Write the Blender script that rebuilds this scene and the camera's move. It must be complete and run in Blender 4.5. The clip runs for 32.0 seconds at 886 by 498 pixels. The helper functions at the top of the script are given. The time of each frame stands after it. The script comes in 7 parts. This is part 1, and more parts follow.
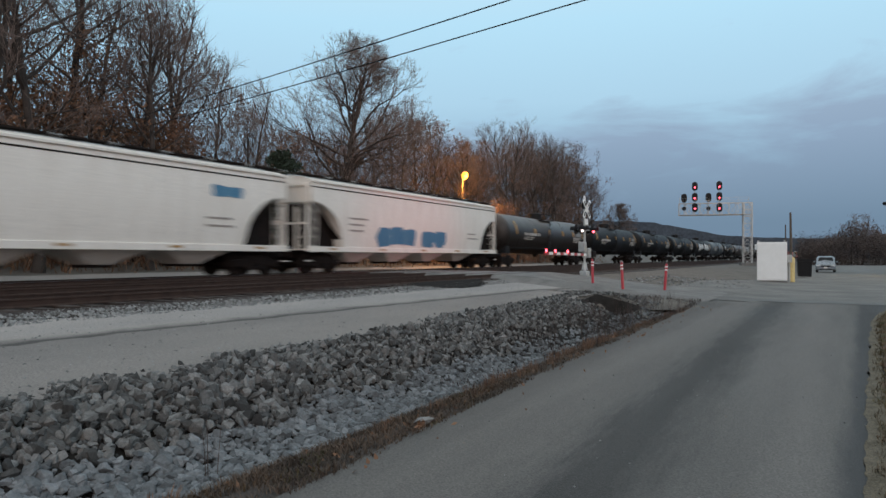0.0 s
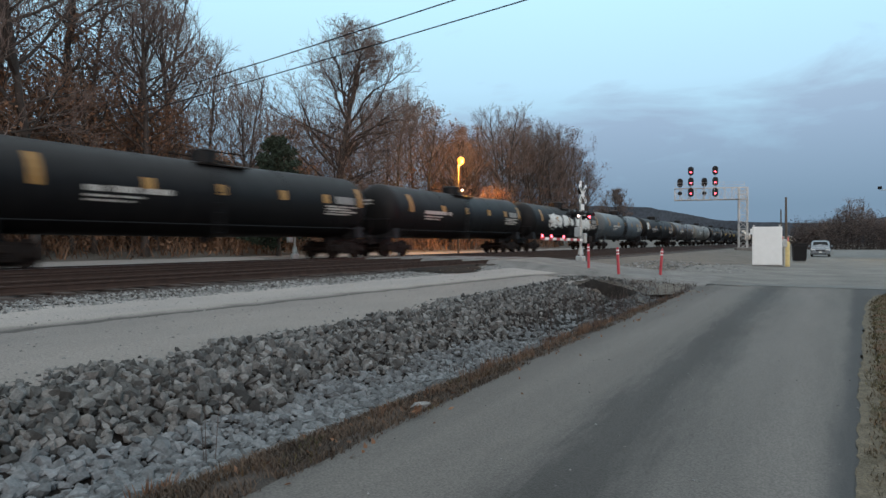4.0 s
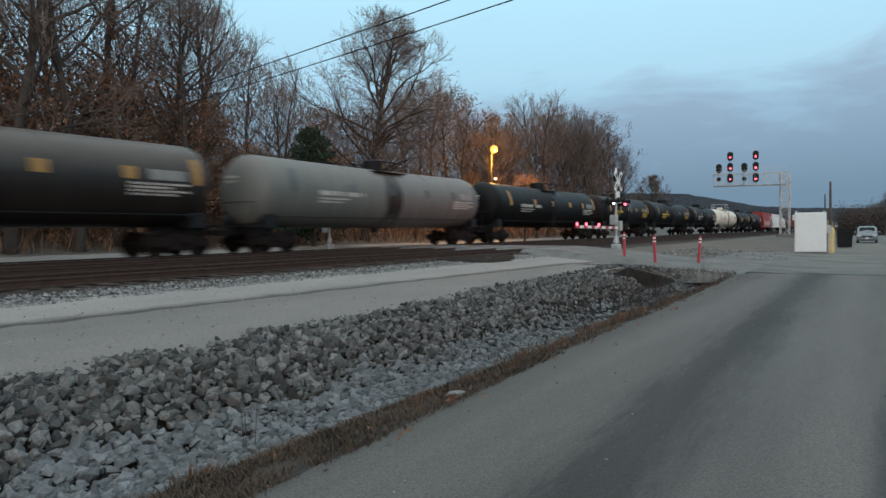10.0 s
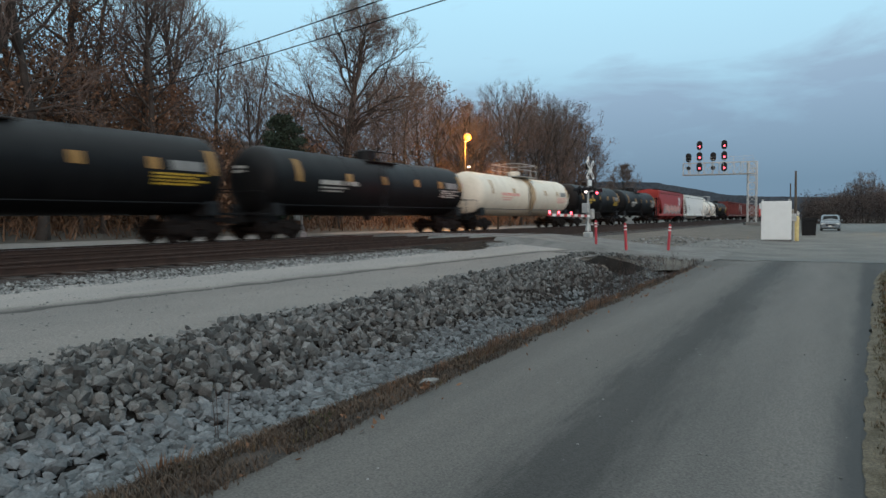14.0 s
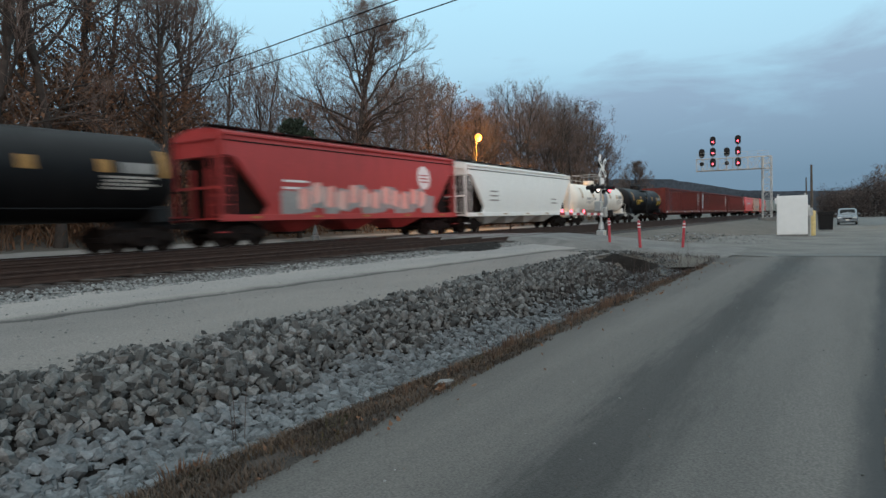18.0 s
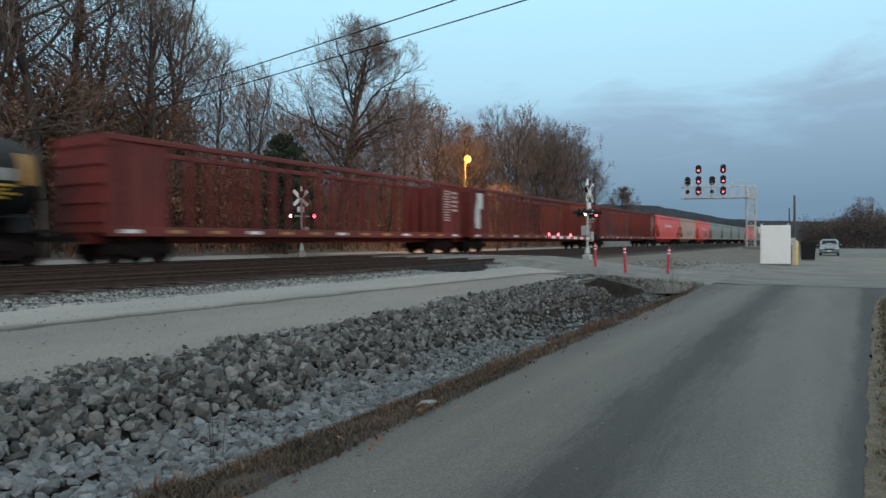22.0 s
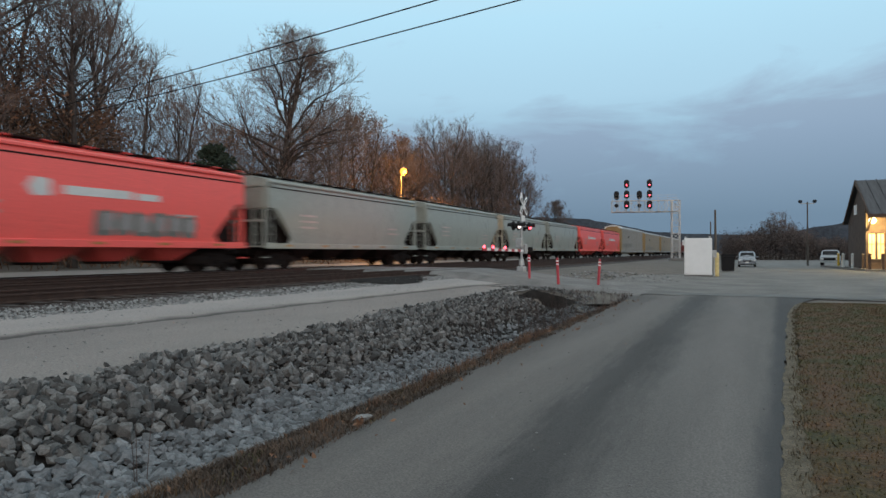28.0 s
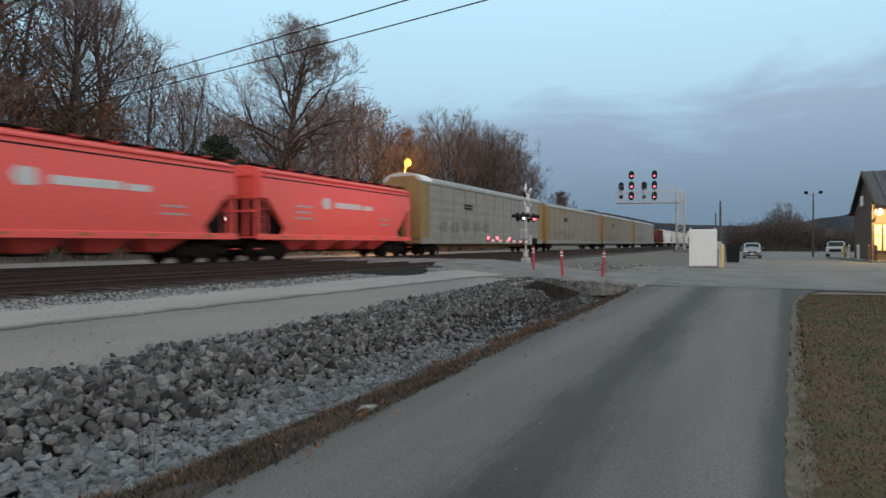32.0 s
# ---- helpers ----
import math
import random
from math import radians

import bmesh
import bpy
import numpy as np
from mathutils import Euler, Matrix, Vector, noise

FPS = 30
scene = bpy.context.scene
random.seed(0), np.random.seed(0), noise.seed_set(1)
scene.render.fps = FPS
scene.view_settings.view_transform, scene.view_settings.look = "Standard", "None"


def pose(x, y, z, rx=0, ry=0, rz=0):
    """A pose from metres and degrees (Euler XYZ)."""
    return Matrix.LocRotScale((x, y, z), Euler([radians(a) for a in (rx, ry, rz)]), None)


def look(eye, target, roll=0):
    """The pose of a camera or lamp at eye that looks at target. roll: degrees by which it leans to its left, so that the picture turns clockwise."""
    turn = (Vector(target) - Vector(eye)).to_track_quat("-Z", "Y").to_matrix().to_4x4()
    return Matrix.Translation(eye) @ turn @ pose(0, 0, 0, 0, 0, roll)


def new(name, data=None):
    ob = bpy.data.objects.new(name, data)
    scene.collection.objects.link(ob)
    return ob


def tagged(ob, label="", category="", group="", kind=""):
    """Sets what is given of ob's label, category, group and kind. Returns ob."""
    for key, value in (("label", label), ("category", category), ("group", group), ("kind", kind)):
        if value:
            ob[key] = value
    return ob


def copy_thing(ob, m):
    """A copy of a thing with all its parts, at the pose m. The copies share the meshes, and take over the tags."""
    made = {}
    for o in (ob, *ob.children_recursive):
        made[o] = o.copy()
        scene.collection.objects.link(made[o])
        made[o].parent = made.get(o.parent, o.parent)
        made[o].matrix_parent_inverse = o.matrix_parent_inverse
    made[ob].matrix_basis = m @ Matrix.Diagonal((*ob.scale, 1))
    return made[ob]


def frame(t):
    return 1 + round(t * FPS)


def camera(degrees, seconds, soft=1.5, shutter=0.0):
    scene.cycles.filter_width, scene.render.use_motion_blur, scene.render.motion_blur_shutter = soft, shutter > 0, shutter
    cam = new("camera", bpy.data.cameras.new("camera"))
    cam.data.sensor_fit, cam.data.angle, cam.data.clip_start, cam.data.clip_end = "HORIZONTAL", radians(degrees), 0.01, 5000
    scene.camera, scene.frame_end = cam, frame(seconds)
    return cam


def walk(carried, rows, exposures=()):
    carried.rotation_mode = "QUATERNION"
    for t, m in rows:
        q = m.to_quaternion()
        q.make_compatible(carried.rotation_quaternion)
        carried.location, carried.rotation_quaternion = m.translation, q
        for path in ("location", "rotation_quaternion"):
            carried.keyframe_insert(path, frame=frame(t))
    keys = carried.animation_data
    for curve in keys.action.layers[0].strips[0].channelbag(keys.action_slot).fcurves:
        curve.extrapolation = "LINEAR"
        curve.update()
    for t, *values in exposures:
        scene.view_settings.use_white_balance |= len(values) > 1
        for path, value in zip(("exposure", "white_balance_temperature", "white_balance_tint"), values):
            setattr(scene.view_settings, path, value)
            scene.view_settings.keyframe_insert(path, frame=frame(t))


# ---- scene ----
# ---------- camera: hand-held, standing still on the road ----------
SHUT = 0.8
cam = camera(69.0, 32.0, soft=1.5, shutter=SHUT)
PATH = [
    (0.0, 30.58, 0.69, -0.04),
    (0.5, 30.20, 0.21, -0.43),
    (1.0, 29.36, -0.07, -0.56),
    (1.5, 29.56, -0.55, -0.72),
    (2.0, 29.99, -0.98, -0.13),
    (2.5, 30.18, -0.76, -0.51),
    (3.0, 30.48, -0.88, 0.23),
    (3.5, 30.12, -0.63, 0.14),
    (5.5, 31.71, -0.54, -0.08),
    (6.0, 32.33, 0.04, -0.35),
    (6.5, 32.39, -0.12, 0.07),
    (7.0, 32.26, -0.81, 0.16),
    (7.5, 32.33, -1.22, 0.19),
    (8.0, 31.86, -1.39, 0.83),
    (8.5, 31.32, -1.72, 0.75),
    (9.0, 31.91, -1.15, 0.78),
    (9.5, 32.67, -1.18, 0.17),
    (10.0, 33.22, -1.52, 0.65),
    (10.5, 33.62, -1.73, 0.54),
    (11.0, 32.49, -1.41, 0.64),
    (11.5, 31.89, -1.99, 0.22),
    (12.0, 32.30, -1.81, 0.94),
    (12.5, 32.16, -2.32, 1.03),
    (13.0, 30.92, -1.75, 1.04),
    (13.5, 31.34, -1.87, 0.77),
    (14.0, 30.86, -2.61, 0.60),
    (14.5, 30.76, -2.76, 0.90),
    (16.5, 31.52, -1.89, 0.83),
    (17.0, 31.22, -2.53, 0.76),
    (17.5, 31.81, -2.37, 1.24),
    (18.0, 31.96, -2.50, 1.66),
    (18.5, 32.76, -2.41, 1.08),
    (19.0, 32.79, -2.22, 1.49),
    (19.5, 32.73, -1.97, 0.87),
    (20.0, 33.10, -1.97, 0.62),
    (20.5, 32.92, -2.11, 0.65),
    (21.0, 32.76, -1.63, 1.40),
    (21.5, 32.00, -1.10, 1.00),
    (22.0, 30.82, -0.73, 0.09),
    (22.5, 30.11, -1.69, 0.31),
    (23.0, 29.80, -2.13, -0.23),
    (23.5, 29.20, -2.10, 0.25),
    (24.0, 28.98, -1.54, 0.54),
    (24.5, 28.85, -1.55, 0.76),
    (25.0, 29.09, -1.21, 1.48),
    (25.5, 26.91, -0.53, 1.08),
    (27.5, 25.97, 0.94, 0.45),
    (28.0, 25.14, 0.35, 0.12),
    (28.5, 25.61, 0.45, 0.21),
    (29.0, 25.29, 0.55, -0.09),
    (29.5, 25.07, 0.22, -0.22),
    (30.0, 24.87, -0.29, -0.26),
    (30.5, 24.95, -0.72, -0.03),
    (31.0, 24.86, -1.30, 0.02),
    (31.5, 24.76, -0.70, 0.13),
    (32.0, 25.51, -0.43, 0.11),
]
TINT = [(0.0, -0.18, 6520, 13.0), (0.5, -0.08, 6520, 13.0), (1.2, 0.0, 6520, 12.5), (3.0, 0.08, 6500, 12.0), (5.5, 0.1, 6480, 11.0), (8.0, 0.06, 6450, 9.0), (10.0, -0.05, 6420, 8.0),
        (18.0, -0.05, 6400, 7.5), (20.0, 0.0, 6380, 7.0), (24.5, -0.06, 6330, 6.0), (27.5, -0.18, 6500, 11.0), (29.0, -0.12, 6560, 12.0), (30.5, -0.05, 6620, 12.5), (32.0, -0.08, 6650, 12.5)]
walk(cam, [(t, pose(0, 0, 1.6, 90 + p, r, y)) for t, y, p, r in PATH], TINT)

# ---------- light: dusk under broken cloud, the last glow behind the camera ----------
scene.view_settings.exposure = 0.0
world = bpy.data.worlds.new("world")
scene.world = world
world.use_nodes = True


def build_world():
    nt = world.node_tree
    nt.nodes.clear()
    N, link = nt.nodes.new, nt.links.new
    out, bg = N("ShaderNodeOutputWorld"), N("ShaderNodeBackground")
    sky = N("ShaderNodeTexSky")
    sky.sky_type, sky.sun_disc = "NISHITA", False
    sky.sun_elevation, sky.sun_rotation = radians(3.0), radians(150)
    tc, sep = N("ShaderNodeTexCoord"), N("ShaderNodeSeparateXYZ")
    link(tc.outputs["Generated"], sep.inputs[0])
    # clear sky: pale near the zenith, steel blue towards the horizon
    ramp = N("ShaderNodeValToRGB")
    el = ramp.color_ramp.elements
    el[0].position, el[0].color = 0.0, (0.125, 0.215, 0.315, 1)
    el[1].position, el[1].color = 1.0, (0.76, 0.81, 0.82, 1)
    for at, col in ((0.06, (0.165, 0.28, 0.405, 1)), (0.15, (0.265, 0.43, 0.575, 1)), (0.23, (0.375, 0.60, 0.755, 1)), (0.34, (0.425, 0.70, 0.86, 1)), (0.55, (0.60, 0.77, 0.86, 1))):
        e = el.new(at)
        e.color = col
    link(sep.outputs["Z"], ramp.inputs[0])
    mixs = N("ShaderNodeMix")
    mixs.data_type, mixs.blend_type = "RGBA", "ADD"
    mixs.inputs["Factor"].default_value = 0.012
    link(ramp.outputs[0], mixs.inputs["A"])
    link(sky.outputs[0], mixs.inputs["B"])
    # cloud bands, drawn out level with the horizon
    mp = N("ShaderNodeMapping")
    mp.inputs["Location"].default_value = (1.9, 0.7, 0.35)
    mp.inputs["Rotation"].default_value = (0, radians(-7), 0)
    mp.inputs["Scale"].default_value = (1.9, 1.9, 7.5)
    link(tc.outputs["Generated"], mp.inputs[0])
    nz = N("ShaderNodeTexNoise")
    nz.inputs["Scale"].default_value, nz.inputs["Detail"].default_value = 1.7, 8.0
    nz.inputs["Roughness"].default_value, nz.inputs["Distortion"].default_value = 0.56, 0.4
    link(mp.outputs[0], nz.inputs["Vector"])
    # a bank of cloud fills the low sky, its upper edge climbing towards the east (+x)
    def calc(op, *ins):
        n = N("ShaderNodeMath")
        n.operation = op
        for k, v in enumerate(ins):
            if isinstance(v, (int, float)):
                n.inputs[k].default_value = v
            else:
                link(v, n.inputs[k])
        return n.outputs[0]

    brow = calc("SUBTRACT", calc("MULTIPLY_ADD", sep.outputs["X"], 0.13, 0.225), sep.outputs["Z"])
    torn = calc("MULTIPLY_ADD", calc("SUBTRACT", nz.outputs[0], 0.5), 0.62, brow)
    mask = N("ShaderNodeMapRange")
    mask.inputs["From Min"].default_value, mask.inputs["From Max"].default_value = -0.045, 0.075
    link(torn, mask.inputs["Value"])
    shade = N("ShaderNodeValToRGB")
    shade.color_ramp.elements[0].position, shade.color_ramp.elements[0].color = 0.05, (0.15, 0.235, 0.325, 1)
    shade.color_ramp.elements[1].position, shade.color_ramp.elements[1].color = 0.4, (0.42, 0.53, 0.66, 1)
    e = shade.color_ramp.elements.new(0.17)
    e.color = (0.255, 0.352, 0.478, 1)
    e = shade.color_ramp.elements.new(0.75)
    e.color = (0.58, 0.62, 0.66, 1)
    link(sep.outputs["Z"], shade.inputs[0])
    fac = N("ShaderNodeMath")
    fac.operation = "MULTIPLY"
    fac.inputs[1].default_value = 0.85
    link(mask.outputs[0], fac.inputs[0])
    mixc = N("ShaderNodeMix")
    mixc.data_type = "RGBA"
    link(fac.outputs[0], mixc.inputs["Factor"])
    link(mixs.outputs["Result"], mixc.inputs["A"])
    link(shade.outputs[0], mixc.inputs["B"])
    link(mixc.outputs["Result"], bg.inputs["Color"])
    bg.inputs["Strength"].default_value = SKY
    link(bg.outputs[0], out.inputs[0])


SKY = 1.2
build_world()
sun = new("sun", bpy.data.lights.new("sun", "SUN"))
sun.data.energy, sun.data.angle, sun.data.color = 1.45, radians(45), (1.0, 0.78, 0.65)
sun.matrix_world = look((40, -45, 14), (-15, 25, 0))


# ---------- materials ----------
def mat(name, color, rough=0.8, metal=0.0, var=0.25, scale=6.0, bump=0.2, bscale=60.0, tint=None, spots=0.0, glow=0.0, stretch=None, island=0.0, rnd=0.0, spec=0.5):
    """A paint, stone or metal with variation at two scales, and relief."""
    m = bpy.data.materials.new(name)
    m.use_nodes = True
    nt = m.node_tree
    N, link = nt.nodes.new, nt.links.new
    b = nt.nodes["Principled BSDF"]
    b.inputs["Roughness"].default_value, b.inputs["Metallic"].default_value = rough, metal
    b.inputs["Specular IOR Level"].default_value = spec
    if glow:
        b.inputs["Base Color"].default_value = (*color, 1)
        b.inputs["Emission Color"].default_value, b.inputs["Emission Strength"].default_value = (*color, 1), glow
        return m
    tc = N("ShaderNodeTexCoord")
    src = tc.outputs["Object"]
    if stretch:
        mp = N("ShaderNodeMapping")
        mp.inputs["Scale"].default_value = stretch
        link(src, mp.inputs[0])
        src = mp.outputs[0]
    n1, n2 = N("ShaderNodeTexNoise"), N("ShaderNodeTexNoise")
    n1.inputs["Scale"].default_value, n1.inputs["Detail"].default_value = scale, 6
    n2.inputs["Scale"].default_value, n2.inputs["Detail"].default_value = bscale, 4
    link(src, n1.inputs["Vector"])
    link(tc.outputs["Object"], n2.inputs["Vector"])
    dark = tint or tuple(c * 0.45 for c in color)
    mx = N("ShaderNodeMix")
    mx.data_type = "RGBA"
    mr = N("ShaderNodeMapRange")
    mr.inputs["From Min"].default_value, mr.inputs["From Max"].default_value = 0.38, 0.72
    mr.inputs["To Max"].default_value = min(1.0, var * 2)
    link(n1.outputs[0], mr.inputs["Value"])
    link(mr.outputs[0], mx.inputs["Factor"])
    mx.inputs["A"].default_value, mx.inputs["B"].default_value = (*color, 1), (*dark, 1)
    fine = N("ShaderNodeMix")
    fine.data_type, fine.blend_type = "RGBA", "MULTIPLY"
    fine.inputs["Factor"].default_value = min(1.0, 0.3 + spots)
    mg = N("ShaderNodeMapRange")
    mg.inputs["From Min"].default_value, mg.inputs["From Max"].default_value = 0.3, 0.7
    mg.inputs["To Min"].default_value, mg.inputs["To Max"].default_value = 0.55 - 0.3 * spots, 1.25
    link(n2.outputs[0], mg.inputs["Value"])
    cc = N("ShaderNodeCombineColor")
    for k in range(3):
        link(mg.outputs[0], cc.inputs[k])
    link(mx.outputs["Result"], fine.inputs["A"])
    link(cc.outputs[0], fine.inputs["B"])
    res = fine.outputs["Result"]
    if island or rnd:
        g = N("ShaderNodeNewGeometry") if island else N("ShaderNodeObjectInfo")
        hs = N("ShaderNodeHueSaturation")
        mv = N("ShaderNodeMapRange")
        a = island or rnd
        mv.inputs["To Min"].default_value, mv.inputs["To Max"].default_value = 1 - a, 1 + a
        link(g.outputs["Random Per Island" if island else "Random"], mv.inputs["Value"])
        link(mv.outputs[0], hs.inputs["Value"])
        link(res, hs.inputs["Color"])
        res = hs.outputs[0]
    link(res, b.inputs["Base Color"])
    rr = N("ShaderNodeMapRange")
    rr.inputs["To Min"].default_value, rr.inputs["To Max"].default_value = max(0.05, rough - 0.12), min(1, rough + 0.12)
    link(n1.outputs[0], rr.inputs["Value"])
    link(rr.outputs[0], b.inputs["Roughness"])
    if bump:
        bp = N("ShaderNodeBump")
        bp.inputs["Strength"].default_value, bp.inputs["Distance"].default_value = bump, 0.02
        link(n2.outputs[0], bp.inputs["Height"])
        link(bp.outputs[0], b.inputs["Normal"])
    return m


# one dirt recipe for all rolling stock: long vertical streaks and dust
def paint(name, c, rough=0.5, var=0.3, tint=None, spec=0.4, dust=None):
    m = mat(name, c, rough, 0, var, 1.3, 0.06, 18, tint or tuple(0.55 * v + 0.02 for v in c), 0.1, stretch=(1, 2.2, 0.35), spec=spec)
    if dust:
        # road dust and the top's skylight, painted pale on upward faces, thinned unevenly
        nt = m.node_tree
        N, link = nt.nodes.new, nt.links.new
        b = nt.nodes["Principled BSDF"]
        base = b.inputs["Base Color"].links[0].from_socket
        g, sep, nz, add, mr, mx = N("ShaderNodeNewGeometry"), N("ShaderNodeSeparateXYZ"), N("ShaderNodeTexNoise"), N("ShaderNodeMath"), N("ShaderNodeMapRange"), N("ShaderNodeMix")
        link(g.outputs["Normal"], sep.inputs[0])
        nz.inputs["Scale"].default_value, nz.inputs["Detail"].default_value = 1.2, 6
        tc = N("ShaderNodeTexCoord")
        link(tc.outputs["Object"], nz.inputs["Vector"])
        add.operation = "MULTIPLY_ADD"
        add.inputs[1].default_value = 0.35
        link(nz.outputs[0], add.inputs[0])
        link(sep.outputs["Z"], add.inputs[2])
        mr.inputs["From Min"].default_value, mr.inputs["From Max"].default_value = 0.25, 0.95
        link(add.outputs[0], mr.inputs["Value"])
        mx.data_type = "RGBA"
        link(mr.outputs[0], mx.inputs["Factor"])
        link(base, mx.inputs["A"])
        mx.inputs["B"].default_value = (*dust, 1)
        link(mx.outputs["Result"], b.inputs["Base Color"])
    return m


def road_surface():
    """Worn asphalt: warm grey, with one broad dark seal stain wandering along it and a dark edge."""
    m = mat("asphalt", (0.137, 0.127, 0.116), 0.9, 0, 0.3, 0.9, 0.3, 60, (0.098, 0.093, 0.087), 0.4, stretch=(1.6, 0.16, 1))
    nt = m.node_tree
    N, link = nt.nodes.new, nt.links.new
    b = nt.nodes["Principled BSDF"]
    base = b.inputs["Base Color"].links[0].from_socket
    tc, sep = N("ShaderNodeTexCoord"), N("ShaderNodeSeparateXYZ")
    link(tc.outputs["Object"], sep.inputs[0])

    def math_node(op, *ins):
        n = N("ShaderNodeMath")
        n.operation = op
        for k, v in enumerate(ins):
            if isinstance(v, (int, float)):
                n.inputs[k].default_value = v
            else:
                link(v, n.inputs[k])
        return n.outputs[0]

    def patchy(scale, stretch, detail, rough):
        mp, nz = N("ShaderNodeMapping"), N("ShaderNodeTexNoise")
        mp.inputs["Scale"].default_value = stretch
        link(tc.outputs["Object"], mp.inputs[0])
        link(mp.outputs[0], nz.inputs["Vector"])
        nz.inputs["Scale"].default_value, nz.inputs["Detail"].default_value, nz.inputs["Roughness"].default_value = scale, detail, rough
        return nz.outputs[0]

    # across the road: its own lines sway a little with y
    sway = patchy(0.22, (0, 1, 0), 2, 0.5)
    ragged = patchy(1.7, (1, 0.13, 1), 10, 0.72)
    streak = patchy(5.0, (1.5, 0.2, 1), 6, 0.7)
    x = math_node("ADD", sep.outputs["X"], math_node("MULTIPLY", math_node("SUBTRACT", sway, 0.5), 0.12))
    x = math_node("ADD", x, math_node("MULTIPLY", math_node("SUBTRACT", ragged, 0.5), 0.95))
    x = math_node("ADD", x, math_node("MULTIPLY", math_node("SUBTRACT", streak, 0.5), 0.6))
    mr = N("ShaderNodeMapRange")
    mr.inputs["From Min"].default_value, mr.inputs["From Max"].default_value = -3.55, 0.65
    link(x, mr.inputs["Value"])
    ramp = N("ShaderNodeValToRGB")
    el = ramp.color_ramp.elements
    el[0].position, el[0].color = 0.0, (0.60, 0.60, 0.60, 1)
    el[1].position, el[1].color = 1.0, (0.80, 0.82, 0.82, 1)
    for at, v, c in ((0.08, 0.78, 1.01), (0.20, 1.04, 1.0), (0.34, 0.98, 1.0), (0.405, 0.74, 1.03), (0.45, 0.40, 1.08), (0.52, 0.38, 1.08), (0.57, 0.58, 1.05), (0.64, 0.92, 1.02), (0.80, 1.12, 1.0)):
        e = el.new(at)
        e.color = (v, v * (1 + (c - 1) * 0.6), v * c, 1)
    link(mr.outputs[0], ramp.inputs[0])
    # tar and wet leaves gather along the lawn's edge, which runs outwards as the lane goes on
    brink = N("ShaderNodeMapRange")
    brink.interpolation_type = "SMOOTHSTEP"
    brink.inputs["From Min"].default_value, brink.inputs["From Max"].default_value = -0.26, -0.05
    brink.inputs["To Min"].default_value, brink.inputs["To Max"].default_value = 0.0, 0.88
    edge_x = math_node("SUBTRACT", sep.outputs["X"], math_node("MULTIPLY", sep.outputs["Y"], 0.045))
    link(math_node("ADD", edge_x, math_node("MULTIPLY", math_node("SUBTRACT", ragged, 0.5), 0.38)), brink.inputs["Value"])
    tar = N("ShaderNodeMix")
    tar.data_type = "RGBA"
    link(brink.outputs[0], tar.inputs["Factor"])
    link(base, tar.inputs["A"])
    tar.inputs["B"].default_value = (0.038, 0.039, 0.040, 1)
    base = tar.outputs["Result"]
    mx = N("ShaderNodeMix")
    mx.data_type, mx.blend_type = "RGBA", "MULTIPLY"
    mx.inputs["Factor"].default_value = 1.0
    link(base, mx.inputs["A"])
    link(ramp.outputs[0], mx.inputs["B"])
    link(mx.outputs["Result"], b.inputs["Base Color"])
    return m


def gravel_surface():
    """Packed fine gravel with one wheel rut, its shade painted in, soft on the track side and sharp on the other."""
    m = mat("fine_gravel", (0.255, 0.232, 0.212), 0.95, 0, 0.35, 0.8, 0.6, 45, (0.185, 0.172, 0.162), 0.35, stretch=(1, 0.35, 1))
    nt = m.node_tree
    N, link = nt.nodes.new, nt.links.new
    b = nt.nodes["Principled BSDF"]
    base = b.inputs["Base Color"].links[0].from_socket
    tc, sep, nz = N("ShaderNodeTexCoord"), N("ShaderNodeSeparateXYZ"), N("ShaderNodeTexNoise")
    link(tc.outputs["Object"], sep.inputs[0])
    link(tc.outputs["Object"], nz.inputs["Vector"])
    nz.inputs["Scale"].default_value, nz.inputs["Detail"].default_value = 1.6, 7
    a1, a2 = N("ShaderNodeMath"), N("ShaderNodeMath")
    a1.operation, a2.operation = "MULTIPLY_ADD", "MULTIPLY_ADD"
    a1.inputs[1].default_value, a2.inputs[1].default_value = -0.03, 0.5
    link(sep.outputs["Y"], a1.inputs[0])
    link(sep.outputs["X"], a1.inputs[2])
    link(nz.outputs[0], a2.inputs[0])
    link(a1.outputs[0], a2.inputs[2])
    mr, ramp = N("ShaderNodeMapRange"), N("ShaderNodeValToRGB")
    mr.inputs["From Min"].default_value, mr.inputs["From Max"].default_value = -10.35, -8.35
    link(a2.outputs[0], mr.inputs["Value"])
    el = ramp.color_ramp.elements
    el[0].position, el[0].color = 0.0, (1.35, 1.36, 1.38, 1)
    el[1].position, el[1].color = 1.0, (0.92, 0.92, 0.92, 1)
    # the dark stops paint the rut's shade into the gravel
    for at, v in ((0.24, 1.28), (0.36, 0.78), (0.44, 0.32), (0.50, 0.26), (0.54, 0.85)):
        e = el.new(at)
        e.color = (v, v, v, 1)
    link(mr.outputs[0], ramp.inputs[0])
    mx = N("ShaderNodeMix")
    mx.data_type, mx.blend_type = "RGBA", "MULTIPLY"
    mx.inputs["Factor"].default_value = 1.0
    link(base, mx.inputs["A"])
    link(ramp.outputs[0], mx.inputs["B"])
    link(mx.outputs["Result"], b.inputs["Base Color"])
    return m


